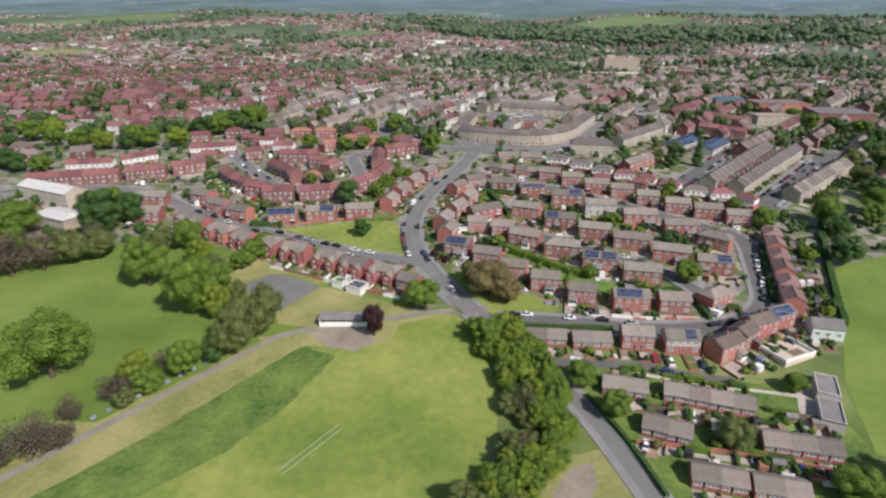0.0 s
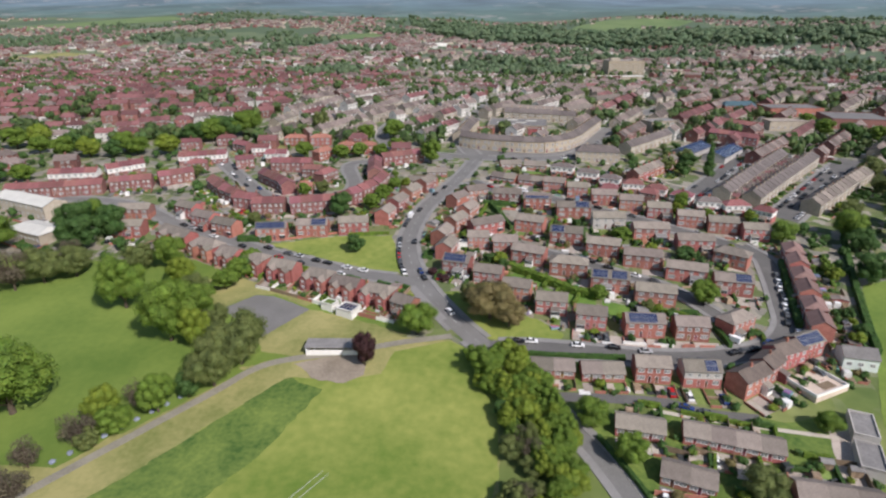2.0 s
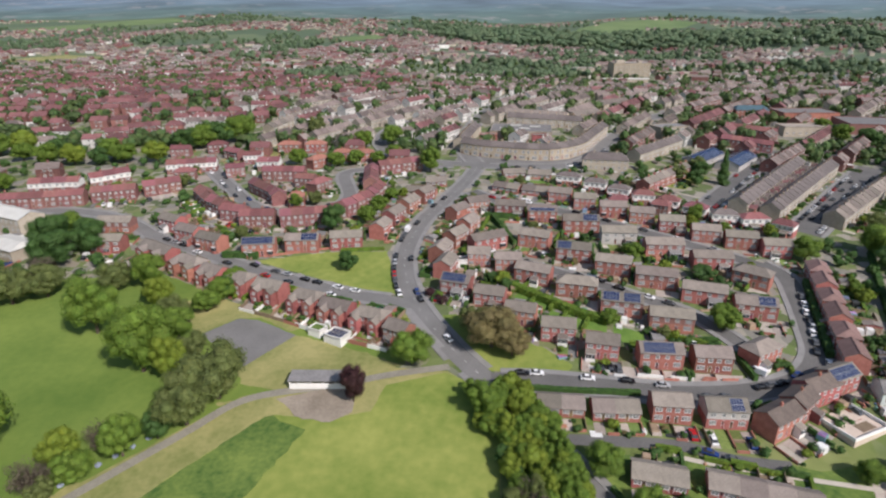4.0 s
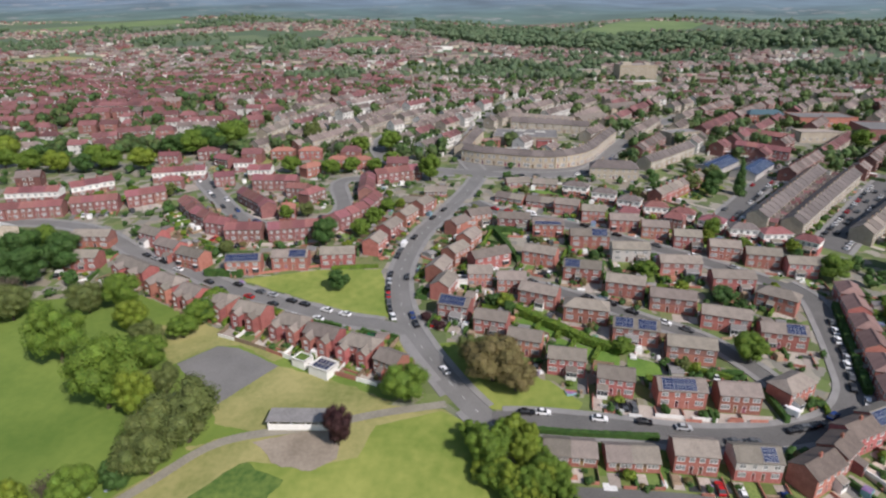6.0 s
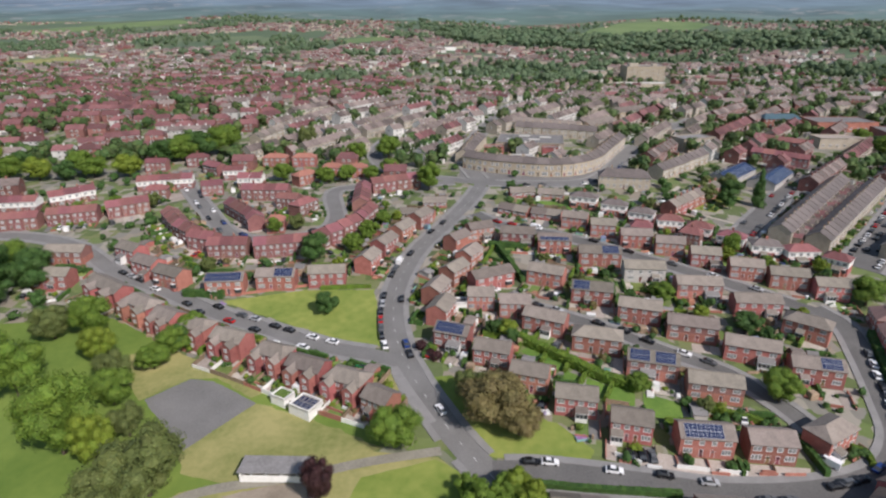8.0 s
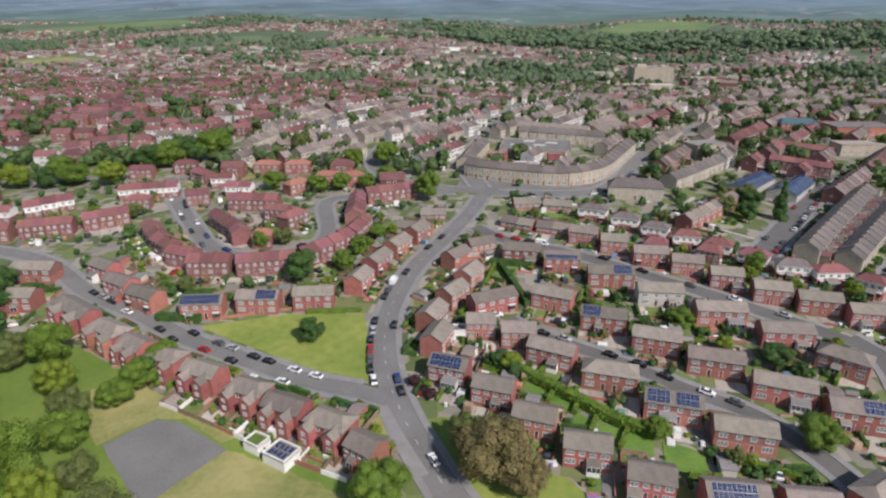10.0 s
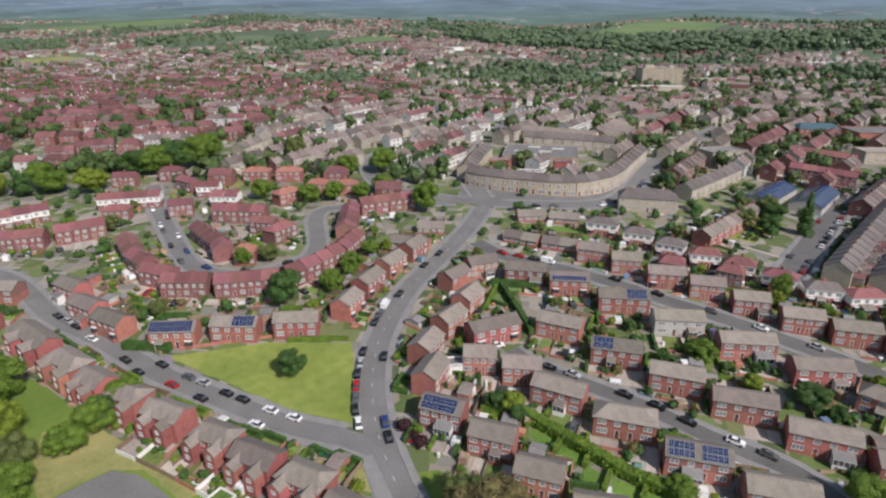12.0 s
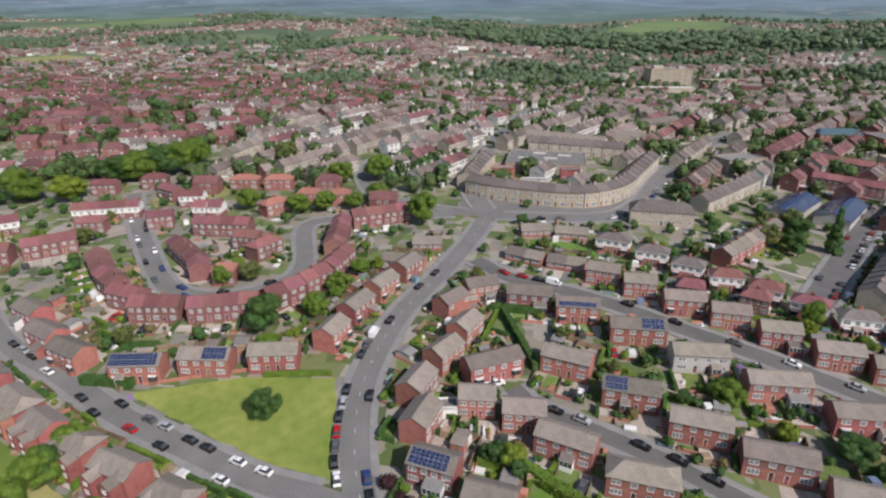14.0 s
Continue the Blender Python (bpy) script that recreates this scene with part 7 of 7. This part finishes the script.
# goal frame marks on the field
b = Build()
for (x0, y0), (x1, y1) in (((-46.6, 107.5), (-35.7, 124.2)), ((-45.2, 106.6), (-34.3, 123.3))):
    ux, uy = (x1 - x0), (y1 - y0)
    n = math.hypot(ux, uy)
    px, py = -uy / n * .07, ux / n * .07
    b.poly([(x0 - px, y0 - py, gz(x0, y0) + .1), (x0 + px, y0 + py, gz(x0, y0) + .1), (x1 + px, y1 + py, gz(x1, y1) + .1), (x1 - px, y1 - py, gz(x1, y1) + .1)][::-1])
tagged(new("pitch_marking", b.mesh("pitch_marking", [white_line])), "worn white pitch lines on the grass", "marking", kind="structure")

# blue-grey boulders along the park path
rock = pm("blue_grey_rock", (.16, .19, .26), (.26, .29, .36), 1.5, .9, .3, rnd=.15)
b = Build()
blob(b, 0, 0, .35, .9, .6, random.Random(2))
boulder = tagged(new("boulder", b.mesh("boulder", [rock])), "blue-grey boulder beside the park path", "boulder", "boulders")
templates.append(boulder)
for k in range(9):
    u = k / 8
    x, y = -99.5 + 20 * u, 121 + 24.5 * u
    place(boulder, pose(x - 1.6, y + 1.2, gz(x - 1.6, y + 1.2), 0, 0, 70 * k))

# ---- beyond: the far town, woods and hedgerows ----
# places of the woods beyond the town: centre and half widths
WOODS = [(40, 1010, 105, 170), (-775, 1525, 130, 100), (-440, 1430, 90, 150), (560, 1060, 110, 120), (640, 1500, 200, 75), (330, 1270, 120, 70), (20, 1620, 120, 130), (-240, 1230, 60, 50),
         (-900, 1010, 70, 60), (300, 2150, 120, 90), (900, 1750, 160, 120), (-100, 2200, 260, 120), (1000, 1300, 140, 120), (760, 1000, 90, 120), (60, 1800, 210, 330), (330, 1640, 260, 230), (760, 1750, 260, 120)]
PASTURES = [(330, 2040, 170, 250), (560, 2340, 190, 170), (720, 2080, 100, 90), (-1550, 2350, 420, 330), (-870, 1185, 90, 60), (-340, 1660, 70, 130)]


def within(spots_, x, y, wob=.35):
    n = wob * noise.noise((x / 60, y / 60, 9.4))
    return any(((x - a) / c) ** 2 + ((y - b) / d) ** 2 < 1 + n for a, b, c, d in spots_)


far_rng = random.Random(33)
fb = Build()
count = 0
y = 556.0
while y < 1500:
    x = -(y * .95 + 60)
    bend = far_rng.uniform(-.15, .25)
    while x < y * .66 + 90:
        ln = far_rng.choice([11, 11, 12, 16, 22])
        n = noise.noise((x / 160, y / 160, 3.1))
        red_zone = x < -90 - (y - 550) * .12 + 60 * n
        density = .9 if red_zone and y < 950 else .72 if not red_zone and y < 760 else .42 + .6 * n
        if y > 1000:
            density = (.62 if x < -180 and y < 1330 else .3) + .5 * n
        if far_rng.random() < density and free(x, y, 8) and not (y > 1000 and within(WOODS + PASTURES, x, y)):
            t = (far_rng.uniform(-.2, .3) + bend) if red_zone else far_rng.choice([.9, 1.0, .1, -.2, .2])
            wall = far_rng.choices([0, 1, 2], ([8, 1, 1.6] if y < 880 else [4, 4, 2]) if red_zone else [2.4, 6, 2.4])[0]
            roof = far_rng.choices([3, 4], ([7, 2.4] if y < 880 else [3, 6]) if red_zone else [1.2, 7])[0]
            far_house(fb, x + ln / 2, y + far_rng.uniform(-4, 4), t, ln * .92, 8, 5.0, 2.4, wall, roof, y < 800, yard=y < 800)
            count += 1
        x += ln + (3 if red_zone else 4)
    y += 19 + (y - 550) * .012
tagged(new("distant_houses", fb.mesh("distant_houses", FAR)), "distant town of red and grey roofed houses", "houses", kind="stuff")
fb = Build()
for _ in range(8200):
    y = 1120 + 1500 * far_rng.random() ** 1.2
    x = far_rng.uniform(-(y * .95), y * .7)
    n = noise.noise((x / 260, y / 330, 7.7)) + .25 * noise.noise((x / 90, y / 90, 1.7))
    pink = -380 < x < -130 and y < 1450
    if (n > (-.1 if y < 1700 and x < 100 else -.02) or pink) and not within(WOODS + PASTURES, x, y):
        far_house(fb, x, y, far_rng.uniform(-.5, .6), far_rng.choice([7, 8, 10, 14]), 7, 4.4, 2.2, far_rng.choice([0, 1, 1] if not pink else [0, 1, 2]), far_rng.choice([3, 4, 4, 4, 4, 4] if not pink else [3, 4, 4]), False)
for p, q, n in (((494, 1227), (596, 1231), 9), ((350, 1428), (437, 1412), 8)):
    for k in range(n):
        x, y = p[0] + (q[0] - p[0]) * k / n, p[1] + (q[1] - p[1]) * k / n
        far_house(fb, x, y, 1.5, 9, 9, 5.5, 3, 2 if n == 9 else 0, 4 if n == 9 else 3, False)
tagged(new("distant_villages", fb.mesh("distant_villages", FAR)), "far villages of pale and red houses across the valley", "houses", kind="stuff")


def far_trees(name, label, n, y0, y1, test, seed, leaf, r0, r1, leaves=46, power=1.3, flat=.62):
    rg = random.Random(seed)
    b = Build()
    made = 0
    for _ in range(n):
        y = y0 + (y1 - y0) * rg.random() ** power
        x = rg.uniform(-(y * .95 + 50), y * .66 + 80)
        if not test(x, y) or not free(x, y, 3 if y < 1150 else 0):
            continue
        r = rg.uniform(r0, r1)
        z = gz(x, y)
        ls = [(x + rg.uniform(-.4, .4) * r, y + rg.uniform(-.4, .4) * r, z + r * rg.uniform(.7, 1.15), r * .66, r * flat) for _ in range(3)]
        for l in ls[:2]:
            blob(b, l[0], l[1], l[2], l[3] * .85, l[4] * .9, rg)
        leaf_cloud(b, ls, leaves, r * .2, rg)
        limb(b, (x, y, z - 1), (x, y, z + r), r * .09, r * .05, 4)
        made += 1
    return tagged(new(name, b.mesh(name, [leaf])), label, "trees", kind="stuff")


def wood(x, y):
    if within(PASTURES, x, y, .1):
        return False
    return within(WOODS, x, y) or noise.noise((x / 210, y / 260, 4.4)) + .35 * noise.noise((x / 70, y / 70, 9.4)) > .3


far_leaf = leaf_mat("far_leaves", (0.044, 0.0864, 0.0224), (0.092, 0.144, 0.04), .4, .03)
# valley and hill leaves paled and blued, haze mixed into their colour
far_leaf_hazed = leaf_mat("far_hazed_leaves", (0.08, 0.128, 0.064), (0.12, 0.176, 0.088), .18, .02)
far_trees("garden_trees", "small garden trees between the houses", 800, 215, 400, lambda x, y: not on_green(x, y), 40, leaf_dark, 1.5, 3.0, 60, 1.0)
far_trees("town_trees", "garden and street trees scattered through the far town", 3000, 385, 1150, lambda x, y: True, 41, far_leaf, 3.2, 6.4, 34)
far_trees("valley_woods", "woods and tree belts across the valley", 6400, 720, 2400, wood, 42, far_leaf_hazed, 6, 10, 12, 1.2)
far_trees("hanging_wood", "continuous green wood on the slope beyond the valley", 5200, 1380, 2600, lambda x, y: -200 < x < 1020 and within(WOODS, x, y) and not within(PASTURES, x, y, .1), 44, far_leaf_hazed, 11, 17, 8, 1.0, .42)
far_trees("hillside_woods", "hedgerow trees and woods on the far hills", 2600, 1800, 2650, lambda x, y: noise.noise((x / 300, y / 420, 6.1)) > .1 and not within(PASTURES, x, y), 43, far_leaf_hazed, 6, 11, 7, 1.1)

far_field = pm("far_pasture", (.10, .165, .055), (.165, .225, .085), .01, .95, 0, fine=6, fw=.3)
patch("pasture", [(215, 1960), (300, 2270), (420, 2480), (640, 2520), (750, 2440), (640, 2240), (500, 2090), (380, 2000)], far_field, .6, "bright green hillside pasture beyond the valley", "field", 40)
patch("pasture", [(610, 1990), (690, 2150), (850, 2200), (800, 2080), (660, 1950)], far_field, .6, "green sloping pasture above the valley woods", "field", 40)
patch("pasture", [(-1481, 1892), (-1139, 2330), (-1277, 2474), (-1886, 2328)], far_field, .6, "far green pasture on the plateau", "field", 40)
patch("pasture", [(-376, 1506), (-281, 1690), (-335, 1815), (-421, 1629)], far_field, .6, "far green field behind the town", "field", 40)

# ---- templates that no place called for ----
for t in templates:
    if t.name not in used:
        for o in (*t.children_recursive, t):
            bpy.data.objects.remove(o)
